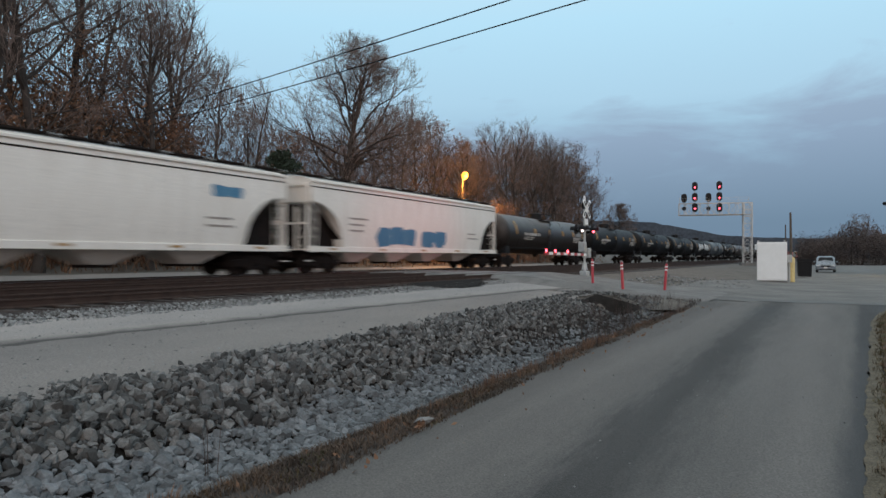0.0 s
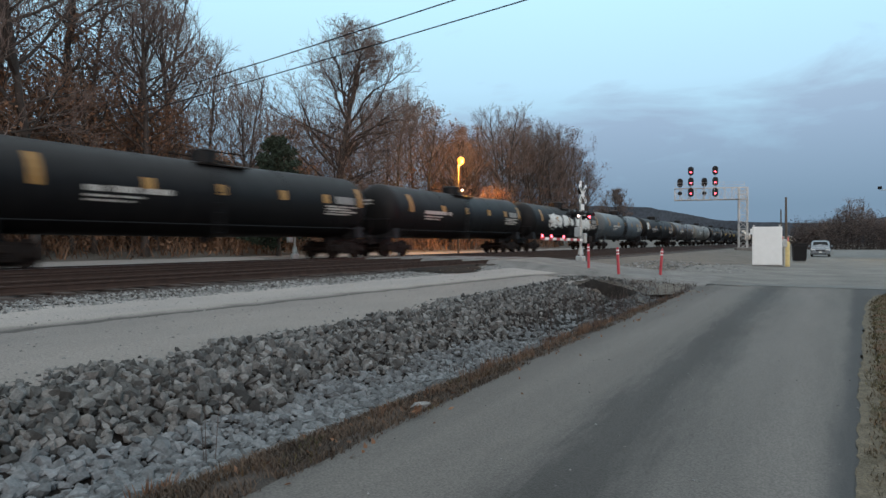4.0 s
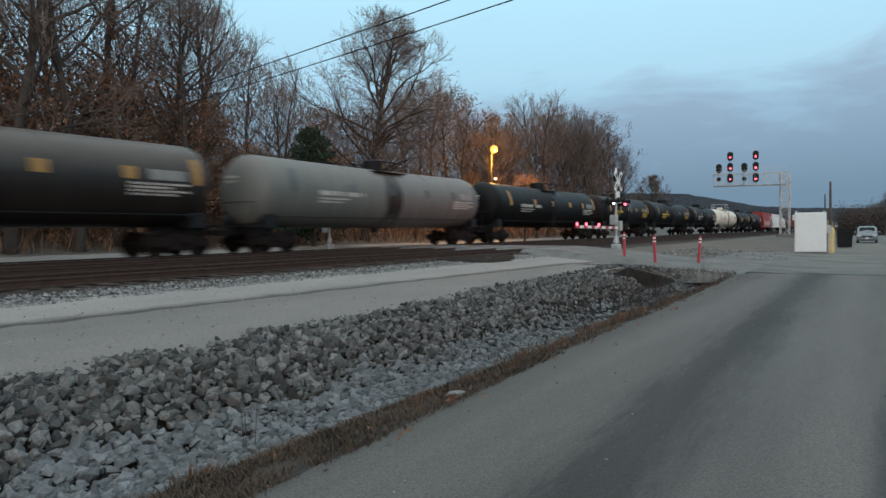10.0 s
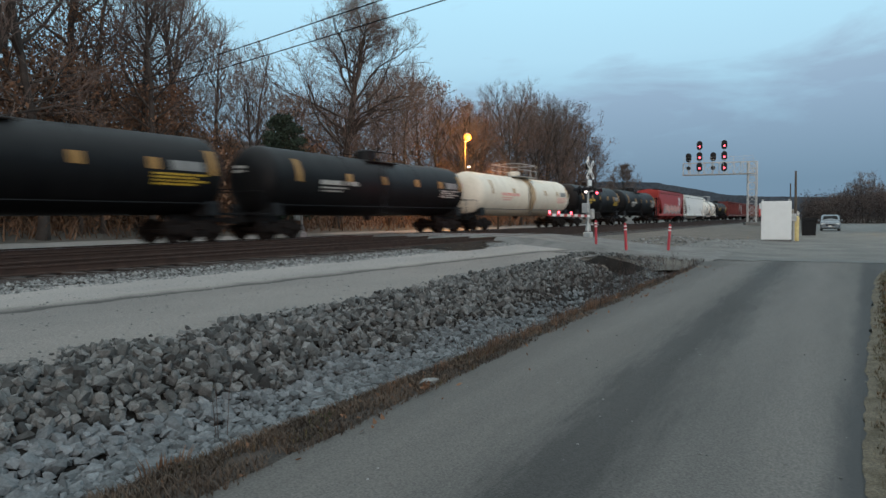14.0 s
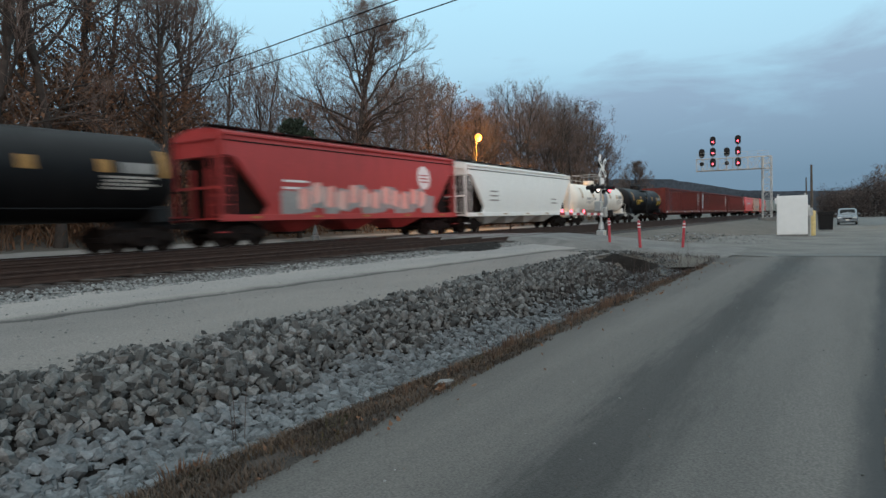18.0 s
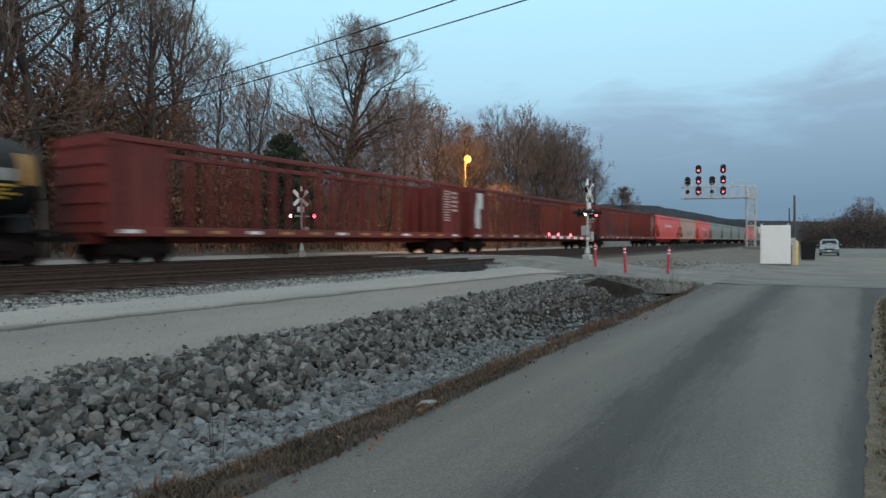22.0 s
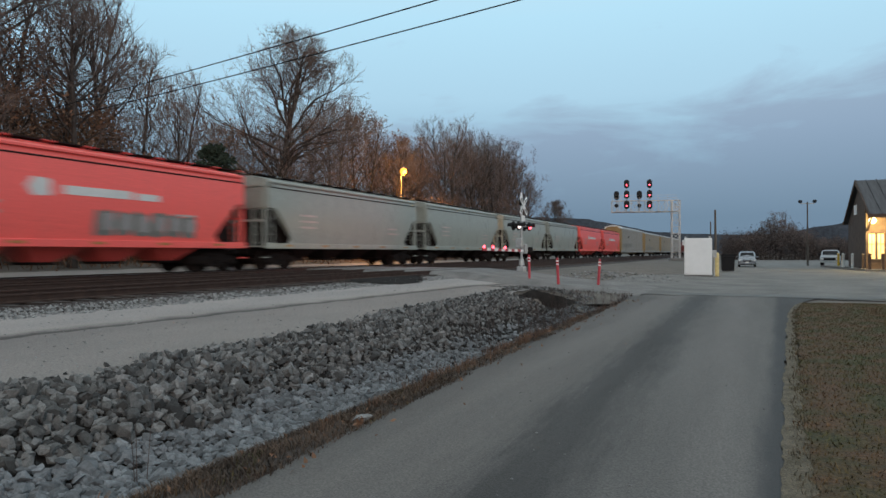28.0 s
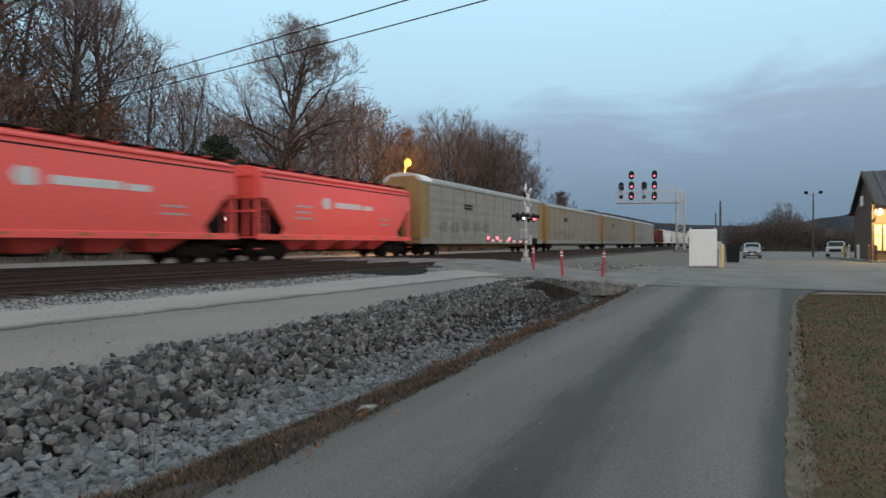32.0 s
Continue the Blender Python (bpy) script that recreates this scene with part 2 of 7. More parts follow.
ASPHALT = road_surface()
LOT = mat("old_asphalt", (0.195, 0.188, 0.172), 0.92, 0, 0.5, 0.45, 0.5, 70, (0.115, 0.114, 0.108), 0.5)
GRAVEL = gravel_surface()
DIRT = mat("dirt", (0.145, 0.125, 0.105), 0.95, 0, 0.5, 0.5, 0.7, 30, (0.09, 0.08, 0.065), 0.5)
MUD = mat("ditch_litter", (0.066, 0.050, 0.040), 0.95, 0, 0.6, 3, 0.9, 45, (0.030, 0.025, 0.021), 0.7)
LAWN = mat("lawn_soil", (0.102, 0.052, 0.022), 0.95, 0, 0.7, 1.8, 0.9, 30, (0.034, 0.048, 0.010), 0.9)
ROCK = mat("limestone_rock", (0.135, 0.134, 0.128), 0.9, 0, 0.5, 2.2, 0.5, 9, (0.085, 0.084, 0.08), 0.4, rnd=0.7)
ROCKS = mat("limestone_rubble", (0.128, 0.128, 0.124), 0.9, 0, 0.4, 7, 0.4, 40, (0.078, 0.078, 0.076), 0.35, island=0.8)
SILTED = mat("silted_limestone", (0.158, 0.168, 0.174), 0.95, 0, 0.4, 2.5, 0.4, 40, (0.095, 0.101, 0.105), 0.3, island=0.4)
STONES = mat("ballast_stone", (0.22, 0.222, 0.215), 0.95, 0, 0.3, 9, 0.4, 60, None, 0.3, island=0.5)
BED = mat("ballast_bed", (0.034, 0.022, 0.018), 0.95, 0, 0.4, 1.5, 1.0, 26, (0.023, 0.015, 0.012), 0.6)
TIE = mat("creosoted_tie", (0.042, 0.03, 0.024), 0.9, 0, 0.4, 3, 0.5, 40, None, 0.4, stretch=(0.4, 6, 6), rnd=0.3)
RUST = mat("rusty_rail", (0.06, 0.034, 0.025), 0.75, 0.3, 0.4, 5, 0.2, 60, (0.035, 0.022, 0.017))
RAILTOP = mat("worn_steel", (0.42, 0.42, 0.43), 0.35, 0.9, 0.2, 8, 0.05, 60)
PANEL = mat("crossing_panel", (0.20, 0.192, 0.18), 0.9, 0, 0.45, 1.2, 0.4, 50, (0.11, 0.105, 0.10), 0.45)
STEEL = mat("galvanised_steel", (0.46, 0.47, 0.46), 0.5, 0.5, 0.25, 5, 0.05, 40)
WHITE = mat("white_paint", (0.78, 0.78, 0.76), 0.5, 0, 0.12, 3, 0.05, 40, (0.6, 0.6, 0.58))
BLACK = mat("black_paint", (0.009, 0.009, 0.010), 0.6, 0, 0.2, 6, 0.05, 40, (0.018, 0.018, 0.018), spec=0.2)
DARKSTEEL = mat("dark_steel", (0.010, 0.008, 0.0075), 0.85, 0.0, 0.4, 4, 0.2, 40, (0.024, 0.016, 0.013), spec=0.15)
YELLOW = mat("yellow_paint", (0.62, 0.40, 0.04), 0.55, 0, 0.2, 5, 0.05, 40)
ORANGEY = mat("amber_reflector", (0.36, 0.19, 0.045), 0.5, 0, 0.15, 5, 0.05, 40)
REDPLAST = mat("red_plastic", (0.42, 0.03, 0.045), 0.45, 0, 0.15, 5, 0.05, 40)
REDBOX = mat("red_reflector", (0.50, 0.03, 0.03), 0.4, 0, 0.1, 5, 0.0, 40)
WOODPOLE = mat("weathered_pole", (0.10, 0.085, 0.07), 0.9, 0, 0.4, 4, 0.4, 40, None, 0.3, stretch=(6, 6, 0.4))
BARK = mat("grey_bark", (0.058, 0.045, 0.038), 0.95, 0, 0.4, 3, 0.5, 30, None, 0.3)
TWIG = mat("winter_twigs", (0.165, 0.122, 0.104), 0.95, 0, 0.3, 0.4, 0.0, 20, (0.10, 0.076, 0.066), 0.0, rnd=0.25)
LEAFB = mat("brown_leaves", (0.21, 0.112, 0.064), 0.9, 0, 0.4, 0.7, 0.0, 20, (0.09, 0.05, 0.03), 0.0, island=0.4)
NEEDLE = mat("evergreen_needles", (0.022, 0.038, 0.022), 0.9, 0, 0.4, 1.5, 0.0, 20, None, 0.0, island=0.4)
GRASS = mat("winter_grass", (0.112, 0.060, 0.025), 0.9, 0, 0.7, 1.8, 0.0, 20, (0.040, 0.058, 0.011), 0.0, island=0.45)
DEAD = mat("dead_grass", (0.098, 0.066, 0.045), 0.95, 0, 0.6, 1.6, 0.0, 20, (0.040, 0.031, 0.024), 0.0, island=0.5)
TUFT = mat("rusty_dry_grass", (0.15, 0.088, 0.055), 0.95, 0, 0.5, 1.2, 0.0, 20, (0.085, 0.052, 0.036), 0.0, island=0.5)
SAND = mat("sandy_verge", (0.150, 0.122, 0.082), 0.95, 0, 0.6, 5, 0.6, 60, (0.075, 0.062, 0.036), 0.6)
# distance haze is mixed into the hill colour
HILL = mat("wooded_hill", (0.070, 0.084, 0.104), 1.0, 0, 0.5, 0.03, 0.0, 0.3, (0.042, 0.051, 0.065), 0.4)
GLASS = mat("dark_glass", (0.012, 0.014, 0.016), 0.15, 0, 0.05, 3, 0.0, 40, spec=0.2)
RUBBER = mat("tyre_rubber", (0.016, 0.016, 0.016), 0.9, 0, 0.2, 6, 0.1, 60)
SILVER = mat("silver_car_paint", (0.24, 0.26, 0.28), 0.3, 0.5, 0.05, 3, 0.0, 60)
REDGLOW = mat("red_signal_light", (1.0, 0.09, 0.13), glow=6)
WHITEGLOW = mat("white_signal_light", (1.0, 0.82, 0.78), glow=3)
SODIUM = mat("sodium_light", (1.0, 0.40, 0.045), glow=2.2)
# twig colour darkened to hold the shade inside dense growth
TWIG_SHADED = mat("thicket_twigs", (0.06, 0.042, 0.036), 0.95, 0, 0.4, 0.3, 0.0, 20, (0.035, 0.028, 0.026), 0.0, island=0.4)
FADED = mat("faded_yellow_paint", (0.66, 0.52, 0.22), 0.6, 0, 0.25, 5, 0.05, 40)
WARM = mat("warm_lamp", (1.0, 0.72, 0.25), glow=25)
WINLIT = mat("lit_window", (1.0, 0.74, 0.30), glow=0.9)


# ---------- mesh helpers ----------
class Shape:
    def __init__(self):
        self.v, self.f = [], []

    def add(self, verts, faces):
        o = len(self.v)
        self.v.extend(tuple(p) for p in verts)
        self.f.extend(tuple(o + i for i in q) for q in faces)
        return self

    def box(self, x, y, z, sx, sy, sz, c=0.0, m=None):
        """A box at its centre; c: chamfer."""
        hx, hy, hz = sx / 2, sy / 2, sz / 2
        if c <= 0:
            vs = [(a * hx, b * hy, d * hz) for a in (-1, 1) for b in (-1, 1) for d in (-1, 1)]
            fs = [(0, 1, 3, 2), (4, 6, 7, 5), (0, 4, 5, 1), (2, 3, 7, 6), (0, 2, 6, 4), (1, 5, 7, 3)]
        else:
            vs, idx = [], {}
            for a in (-1, 1):
                for b in (-1, 1):
                    for d in (-1, 1):
                        for k in range(3):
                            p = [a * (hx - c), b * (hy - c), d * (hz - c)]
                            p[k] += (a, b, d)[k] * c
                            idx[a, b, d, k] = len(vs)
                            vs.append(tuple(p))
            fs = []
            for k in range(3):
                i, j = [q for q in range(3) if q != k]
                for s in (-1, 1):
                    quad = []
                    for a, b in ((-1, -1), (1, -1), (1, 1), (-1, 1)):
                        key = [0, 0, 0]
                        key[k], key[i], key[j] = s, a, b
                        quad.append(idx[key[0], key[1], key[2], k])
                    flip = (s < 0) != (k == 1)
                    fs.append(tuple(quad[::-1]) if flip else tuple(quad))
            for k in range(3):
                i, j = [q for q in range(3) if q != k]
                for a in (-1, 1):
                    for b in (-1, 1):
                        e = []
                        for s, q in ((-1, i), (1, i), (1, j), (-1, j)):
                            key = [0, 0, 0]
                            key[k], key[i], key[j] = s, a, b
                            e.append(idx[key[0], key[1], key[2], q])
                        fs.append(tuple(e))
            for a in (-1, 1):
                for b in (-1, 1):
                    for d in (-1, 1):
                        fs.append(tuple(idx[a, b, d, k] for k in range(3)))
        M = Matrix.Translation((x, y, z)) @ (m or Matrix())
        return self.add([M @ Vector(p) for p in vs], fs)

    def tube(self, pts, radii, n=8, cap=True):
        """A tube along points with a radius at each."""
        pts = [Vector(p) for p in pts]
        if not hasattr(radii, "__len__"):
            radii = [radii] * len(pts)
        vs, fs = [], []
        prev = None
        for i, p in enumerate(pts):
            d = (pts[min(i + 1, len(pts) - 1)] - pts[max(i - 1, 0)]).normalized()
            if prev is None:
                u = d.orthogonal().normalized()
            else:
                u = (prev - d * prev.dot(d))
                u = u.normalized() if u.length > 1e-6 else d.orthogonal().normalized()
            prev = u
            w = d.cross(u)
            for k in range(n):
                a = 2 * math.pi * k / n
                vs.append(p + (u * math.cos(a) + w * math.sin(a)) * radii[i])
        for i in range(len(pts) - 1):
            for k in range(n):
                a, b = i * n + k, i * n + (k + 1) % n
                fs.append((a, b, b + n, a + n))
        if cap:
            fs.append(tuple(range(n))[::-1])
            fs.append(tuple((len(pts) - 1) * n + k for k in range(n)))
        return self.add(vs, fs)

    def prism(self, poly, axis, a, b):
        """A polygon in the two other axes, drawn out from a to b along axis."""
        n = len(poly)
        vs = []
        for t in (a, b):
            for p in poly:
                q = list(p)
                q.insert(axis, t)
                vs.append(tuple(q))
        fs = [tuple(range(n))[::-1], tuple(range(n, 2 * n))]
        fs += [(k, (k + 1) % n, n + (k + 1) % n, n + k) for k in range(n)]
        return self.add(vs, fs)

    def loft(self, rings, cap=True, closed=True):
        n = len(rings[0])
        vs = [p for r in rings for p in r]
        fs = []
        for i in range(len(rings) - 1):
            for k in range(n if closed else n - 1):
                a, b = i * n + k, i * n + (k + 1) % n
                fs.append((a, b, b + n, a + n))
        if cap and closed:
            fs.append(tuple(range(n))[::-1])
            fs.append(tuple((len(rings) - 1) * n + k for k in range(n)))
        return self.add(vs, fs)

    def mesh(self, name, material, smooth=False):
        me = bpy.data.meshes.new(name)
        me.from_pydata(self.v, [], self.f)
        me.materials.append(material)
        b = bmesh.new()
        b.from_mesh(me)
        if len(b.faces) < 60000:
            bmesh.ops.recalc_face_normals(b, faces=b.faces)
        b.to_mesh(me)
        b.free()
        if smooth:
            me.polygons.foreach_set("use_smooth", [True] * len(me.polygons))
            me.set_sharp_from_angle(angle=radians(40))
        return me


def part(name, shape, material, parent=None, label="", smooth=False, at=None):
    ob = new(name, shape.mesh(name, material, smooth))
    if parent is not None:
        ob.parent = parent
    if at is not None:
        ob.matrix_basis = at
    if label:
        ob["label"] = label
    return ob


def again(ob, parent, at):
    """The same part once more, on the same mesh, with its own sub-parts."""
    o = new(ob.name.split(".")[0], ob.data)
    o.parent, o.matrix_basis = parent, at
    for c in ob.children:
        again(c, o, c.matrix_basis.copy())
    return o


def B(*a, **k):
    return Shape().box(*a, **k)


def T(*a, **k):
    return Shape().tube(*a, **k)


def flip():
    return pose(0, 0, 0, 0, 0, 180)


# soil made near-black: shade between stones and in the pit is in the colour
SOIL_SHADE = mat("dark_bank_soil", (0.022, 0.019, 0.017), 1.0, 0, 0.4, 3, 0.6, 40, spec=0.1)
LOTDAMP = mat("damp_asphalt", (0.105, 0.105, 0.098), 0.75, 0, 0.4, 1.2, 0.4, 60, (0.15, 0.148, 0.138), 0.3)


# ---------- ground ----------
def smooth01(a, b, v):
    u = min(1.0, max(0.0, (v - a) / (b - a)))
    return u * u * (3 - 2 * u)


XT = (-13.7, -17.75, -21.8)   # centre lines of the three tracks; the train is on the last
ZR = 0.81                     # rail top
PX = [-400, -60, -40, -30, -25.2, -24.2, -12.2, -11.6, -9.6, -6.3, -5.7, -4.8, -4.3, -3.8, -3.2, 0.5, 3, 60, 400]
PD = [12, 3.5, 1.6, 0.5, 0.42, 0.56, 0.56, 0.46, 0.40, 0.30, 0.16, -0.30, -0.34, -0.08, -0.02, -0.02, 0.06, 0.2, 0.5]
PF = [12, 3.5, 1.6, 0.5, 0.5, 0.56, 0.56, 0.50, 0.36, 0.14, 0.10, 0.06, 0.05, 0.02, -0.02, -0.02, -0.02, -0.02, 0.5]


def zg(x, y):
    w = smooth01(21.5, 24.5, y)
    z = (1 - w) * np.interp(x, PX, PD) + w * np.interp(x, PX, PF)
    # the pit where the ditch runs into its culvert
    z -= 1.1 * math.exp(-((x + 6.0) / 0.6) ** 4 - ((y - 20.3) / 1.2) ** 4)
    return float(z)


def strip(xs, ys, dz, edge=None, seed=0.0):
    """A sheet that follows the ground, dz above it. edge: how ragged its sides are."""
    s = Shape()
    for y in ys:
        for i, x in enumerate(xs):
            xx = x(y) if callable(x) else x
            if edge and i in (0, len(xs) - 1):
                xx += edge * (noise.noise((0.9 * y, seed, i)) + 0.6 * noise.noise((3.1 * y, seed + 5, i)) + 0.3 * noise.noise((9 * y, seed + 9, i)))
            s.v.append((xx, y, zg(xx, y) + dz))
    n = len(xs)
    for j in range(len(ys) - 1):
        for i in range(n - 1):
            a = j * n + i
            s.f.append((a, a + 1, a + n + 1, a + n))
    return s


def steps(a, b, d):
    n = max(1, round((b - a) / d))
    return [a + (b - a) * i / n for i in range(n + 1)]


YS = steps(-40, 0, 2) + steps(0, 40, 0.5)[1:] + steps(40, 120, 4)[1:] + [150, 200, 300, 450, 700, 1100, 1800, 3000]
gx = sorted(set([-3000, -1500, -800] + PX + steps(-12, -3, 0.3) + steps(-30, -12, 1) + steps(-3, 10, 1) + [15, 25, 40, 100, 200, 800, 1500, 3000]))
s = Shape()
for y in YS:
    for x in gx:
        s.v.append((x, y, zg(x, y) + (0.02 * noise.noise((x * 2, y * 2, 0)) if -30 < x < 40 and y < 60 else 0) - 0.03))
n = len(gx)
for j in range(len(YS) - 1):
    for i in range(n - 1):
        a = j * n + i
        s.f.append((a, a + 1, a + n + 1, a + n))
tagged(part("ground", s, DIRT, smooth=True), "bare brown dirt and stone ground beside the railway", "ground", kind="structure")


def road_right(y):
    return float(np.interp(y, [0, 5, 8, 11, 15, 19, 22, 25, 28], [0.12, 0.26, 0.39, 0.57, 0.78, 1.02, 1.35, 2.0, 3.2]))


def road_left(y):
    return float(np.interp(y, [0, 3, 6, 9, 13, 17, 22, 24, 27], [-3.08, -3.16, -3.30, -3.46, -3.55, -3.64, -3.8, -4.6, -6.6]))


tagged(part("road", strip([road_left, lambda y: road_left(y) + 0.12, -2.6, -1.6, -0.6, lambda y: road_right(y) - 0.4, road_right], steps(-20, 26, 0.25), 0.008, 0.07), ASPHALT, smooth=True),
       "worn grey asphalt lane with dark wheel tracks and patches", "road", kind="structure")
tagged(part("pavement", strip([lambda y: -6.5 + 4.2 * smooth01(44, 52, y), -2, 2, 6, 14, 30, 60], steps(25.5, 40, 1.5) + steps(42, 150, 6), 0.006), LOT, smooth=True),
       "pale worn asphalt of the station yard", "pavement", kind="structure")
tagged(part("gravel_road", strip([-11.7, -10.6, -9.6, -8.5, lambda y: -7.2 - 0.6 * smooth01(16.8, 19.2, y), lambda y: -6.3 - 0.95 * smooth01(17.2, 19.0, y), lambda y: -5.66 - 1.15 * smooth01(17.2, 19.0, y)], steps(-10, 27, 0.4), 0.012, 0.12, 3.0), GRAVEL, smooth=True),
       "packed pale grey gravel service road beside the tracks", "gravel road", kind="structure")


tagged(part("ditch_bed", strip([-4.75, -4.3, -3.9, lambda y: road_left(y) - 0.15, lambda y: road_left(y) + 0.14], steps(-6, 23.5, 0.25), 0.003, 0.05, 7.0), MUD, smooth=True),
       "muddy brown ditch bed with dead leaves", "ditch", kind="structure")
# dark sheet paints the shade in the gaps between the rocks
tagged(part("bank_soil", strip([-5.9, -5.6, -5.2, -4.8, -4.4], steps(-6, 20.5, 0.3), 0.006, 0.05, 9.0), SOIL_SHADE, smooth=True),
       "soil under the bank's rocks, painted dark for their shaded gaps", "bank", kind="structure")
# near-black lining stands for the shade down in the pit
tagged(part("pit_floor", strip(steps(-6.75, -5.2, 0.12), steps(18.8, 21.8, 0.12), 0.02, 0.08, 41.0), SOIL_SHADE, smooth=True),
       "pit at the culvert mouth, its shade painted dark", "pit", kind="structure")
tagged(part("bare_soil", strip([lambda y: -8.9 + 0.15 * (y - 21), -8.0, -7.0, -6.0, -5.0, -4.0], steps(22.0, 25.6, 0.3), 0.016, 0.35, 51.0), DIRT, smooth=True),
       "bare dark soil between the ditch and the crossing", "soil", kind="structure")
tagged(part("lawn", strip([lambda y: road_right(y) + 0.16, lambda y: road_right(y) + 1.6, 6, 12, 20], steps(-8, 22.5, 0.12), 0.02, 0.12, 11.0), LAWN, smooth=True),
       "patchy brown and green winter lawn", "lawn", kind="structure")
tagged(part("sandy_verge", strip([lambda y: road_right(y) - 0.03, lambda y: road_right(y) + 0.20 - 0.08 * smooth01(6, 12, y)], steps(-8, 23, 0.03), 0.014, 0.05, 13.0), SAND, smooth=True),
       "pale sandy verge between asphalt and lawn", "verge", kind="structure")


# crossing road, level with the rails, on a slight skew
def cross_y(x, side):
    return 28.6 - 0.2 * (x + 10.45) + side * 2.8


s = Shape()
cx = [-40, -34, -30, -26, -24, -12.2, -11, -9, -7, -5, -3.5]
for x in cx:
    z = float(np.interp(x, [-40, -30, -24.4, -12.2, -9, -5.5, -3], [1.0, 0.62, ZR - 0.012, ZR - 0.012, 0.55, 0.20, 0.02]))
    s.v.append((x, cross_y(x, -1.35), z - 0.5))
    for k in range(7):
        y = cross_y(x, -1 + k / 3)
        s.v.append((x, y, z + 0.012 * noise.noise((x, y, 3))))
    s.v.append((x, cross_y(x, 1.35), z - 0.5))
for i in range(len(cx) - 1):
    for k in range(8):
        a = i * 9 + k
        s.f.append((a, a + 9, a + 10, a + 1))
tagged(part("crossing_road", s, PANEL, smooth=True), "grey asphalt level crossing road over the rails", "road", kind="structure")


# ---------- tracks ----------
def rail_shape(x, y0, y1):
    prof = [(-0.07, -0.17), (0.07, -0.17), (0.07, -0.155), (0.012, -0.13), (0.012, -0.045), (0.036, -0.035), (0.036, -0.004), (-0.036, -0.004), (-0.036, -0.035), (-0.012, -0.045), (-0.012, -0.13), (-0.07, -0.155)]
    return Shape().prism([(x + a, ZR + b) for a, b in prof], 1, y0, y1)


tie_mesh = B(0, 0, 0, 2.6, 0.23, 0.18, c=0.012).mesh("tie", TIE)
rnd = random.Random(4)
for k, x in enumerate(XT):
    tr = tagged(new("railway_track"), "rusty railway track on dark creosoted ties and stained ballast", "railway track", "tracks through the crossing", "structure")
    bed = Shape()
    for y in steps(-30, 60, 0.8) + [100, 200, 400, 900]:
        for dx, dz in ((-2.0, -0.36), (-1.45, -0.2), (-0.7, -0.215), (0, -0.22), (0.7, -0.215), (1.42, -0.2), (1.9, -0.33)):
            bed.v.append((x + dx, y, ZR + dz + 0.018 * noise.noise((x + dx * 3, y * 2, 1)) - 0.004 * k))
    nn = len(bed.v) // 7
    for j in range(nn - 1):
        for i in range(6):
            a = j * 7 + i
            bed.f.append((a, a + 1, a + 8, a + 7))
    part("ballast_bed", bed, BED, tr, "stained dark ballast bed", True)
    for dx in (-0.752, 0.752):
        part("rail", rail_shape(x + dx, -30, 900), RUST, tr)
        part("rail_head", B(x + dx, 435, ZR - 0.003, 0.055, 930, 0.006), RAILTOP if k == 2 else RUST, tr, "worn bright rail head" if k == 2 else "dull rusty rail head")
    rest = Shape()
    for i in range(0, 500):
        y = -8 + i * 0.52
        m = pose(x + rnd.uniform(-0.06, 0.06), y + rnd.uniform(-0.04, 0.04), ZR - 0.263 + rnd.uniform(-0.012, 0.012), 0, 0, rnd.uniform(-1.5, 1.5))
        if 4 < y < (70 if k == 0 else 40) and not 26 < y < 31:
            o = new("tie", tie_mesh)
            o.parent, o.matrix_basis = tr, m
        elif not 26 < y < 31 and y < 200:
            rest.box(0, 0, 0, 2.6, 0.23, 0.18, m=m)
    tagged(part("far_ties", rest, TIE, tr), kind="stuff")
s = Shape()
ring = []
for k in range(72):
    q = 2 * math.pi * k / 72
    w = 1 + 0.22 * noise.noise((3 * math.cos(q), 3 * math.sin(q), 5)) + 0.12 * noise.noise((9 * math.cos(q), 9 * math.sin(q), 5))
    ring.append((0.3 + 5.4 * w * math.cos(q), 26.6 + 0.75 * w * math.sin(q)))
s.v = [(x, y, zg(x, y) + 0.02) for x, y in ring]
s.f = [tuple(range(72))]
tagged(part("damp_patch", s, LOTDAMP), "dark damp patch across the asphalt at the yard's edge", "damp patch", kind="structure")
# near-black ballast patch where the near track meets the crossing
s = Shape()
patch_x, patch_y = steps(-14.6, -11.2, 0.2), steps(18.6, 25.0, 0.2)
for y in patch_y:
    for x in patch_x:
        s.v.append((x, y, float(np.interp(x, [-15, -12.4, -11.8, -11], [ZR - 0.16, ZR - 0.16, zg(-11.8, y) + 0.05, zg(-11, y) + 0.025])) + 0.015 * noise.noise((x * 4, y * 4, 0))))
n = len(patch_x)
for j in range(len(patch_y) - 1):
    for i in range(n - 1):
        x, y = patch_x[i] + 0.1, patch_y[j] + 0.1
        if ((x + 12.9) / 1.7) ** 2 + ((y - 21.8 - 0.9 * (x + 12.9) * -0.6) / 2.6) ** 2 + 0.5 * noise.noise((x * 2, y * 2, 6)) < 1:
            s.f.append((j * n + i, j * n + i + 1, (j + 1) * n + i + 1, (j + 1) * n + i))
tagged(part("oily_ballast", s, SOIL_SHADE, smooth=True), "near-black patch of ballast beside the crossing", "ballast", kind="structure")
tagged(part("gravel_lot", strip([-31.8, -30, -28, -26, -24.6], steps(-12, 100, 1.0), 0.015, 0.4, 31.0), GRAVEL, smooth=True),
       "pale gravel strip beyond the tracks", "gravel", kind="structure")


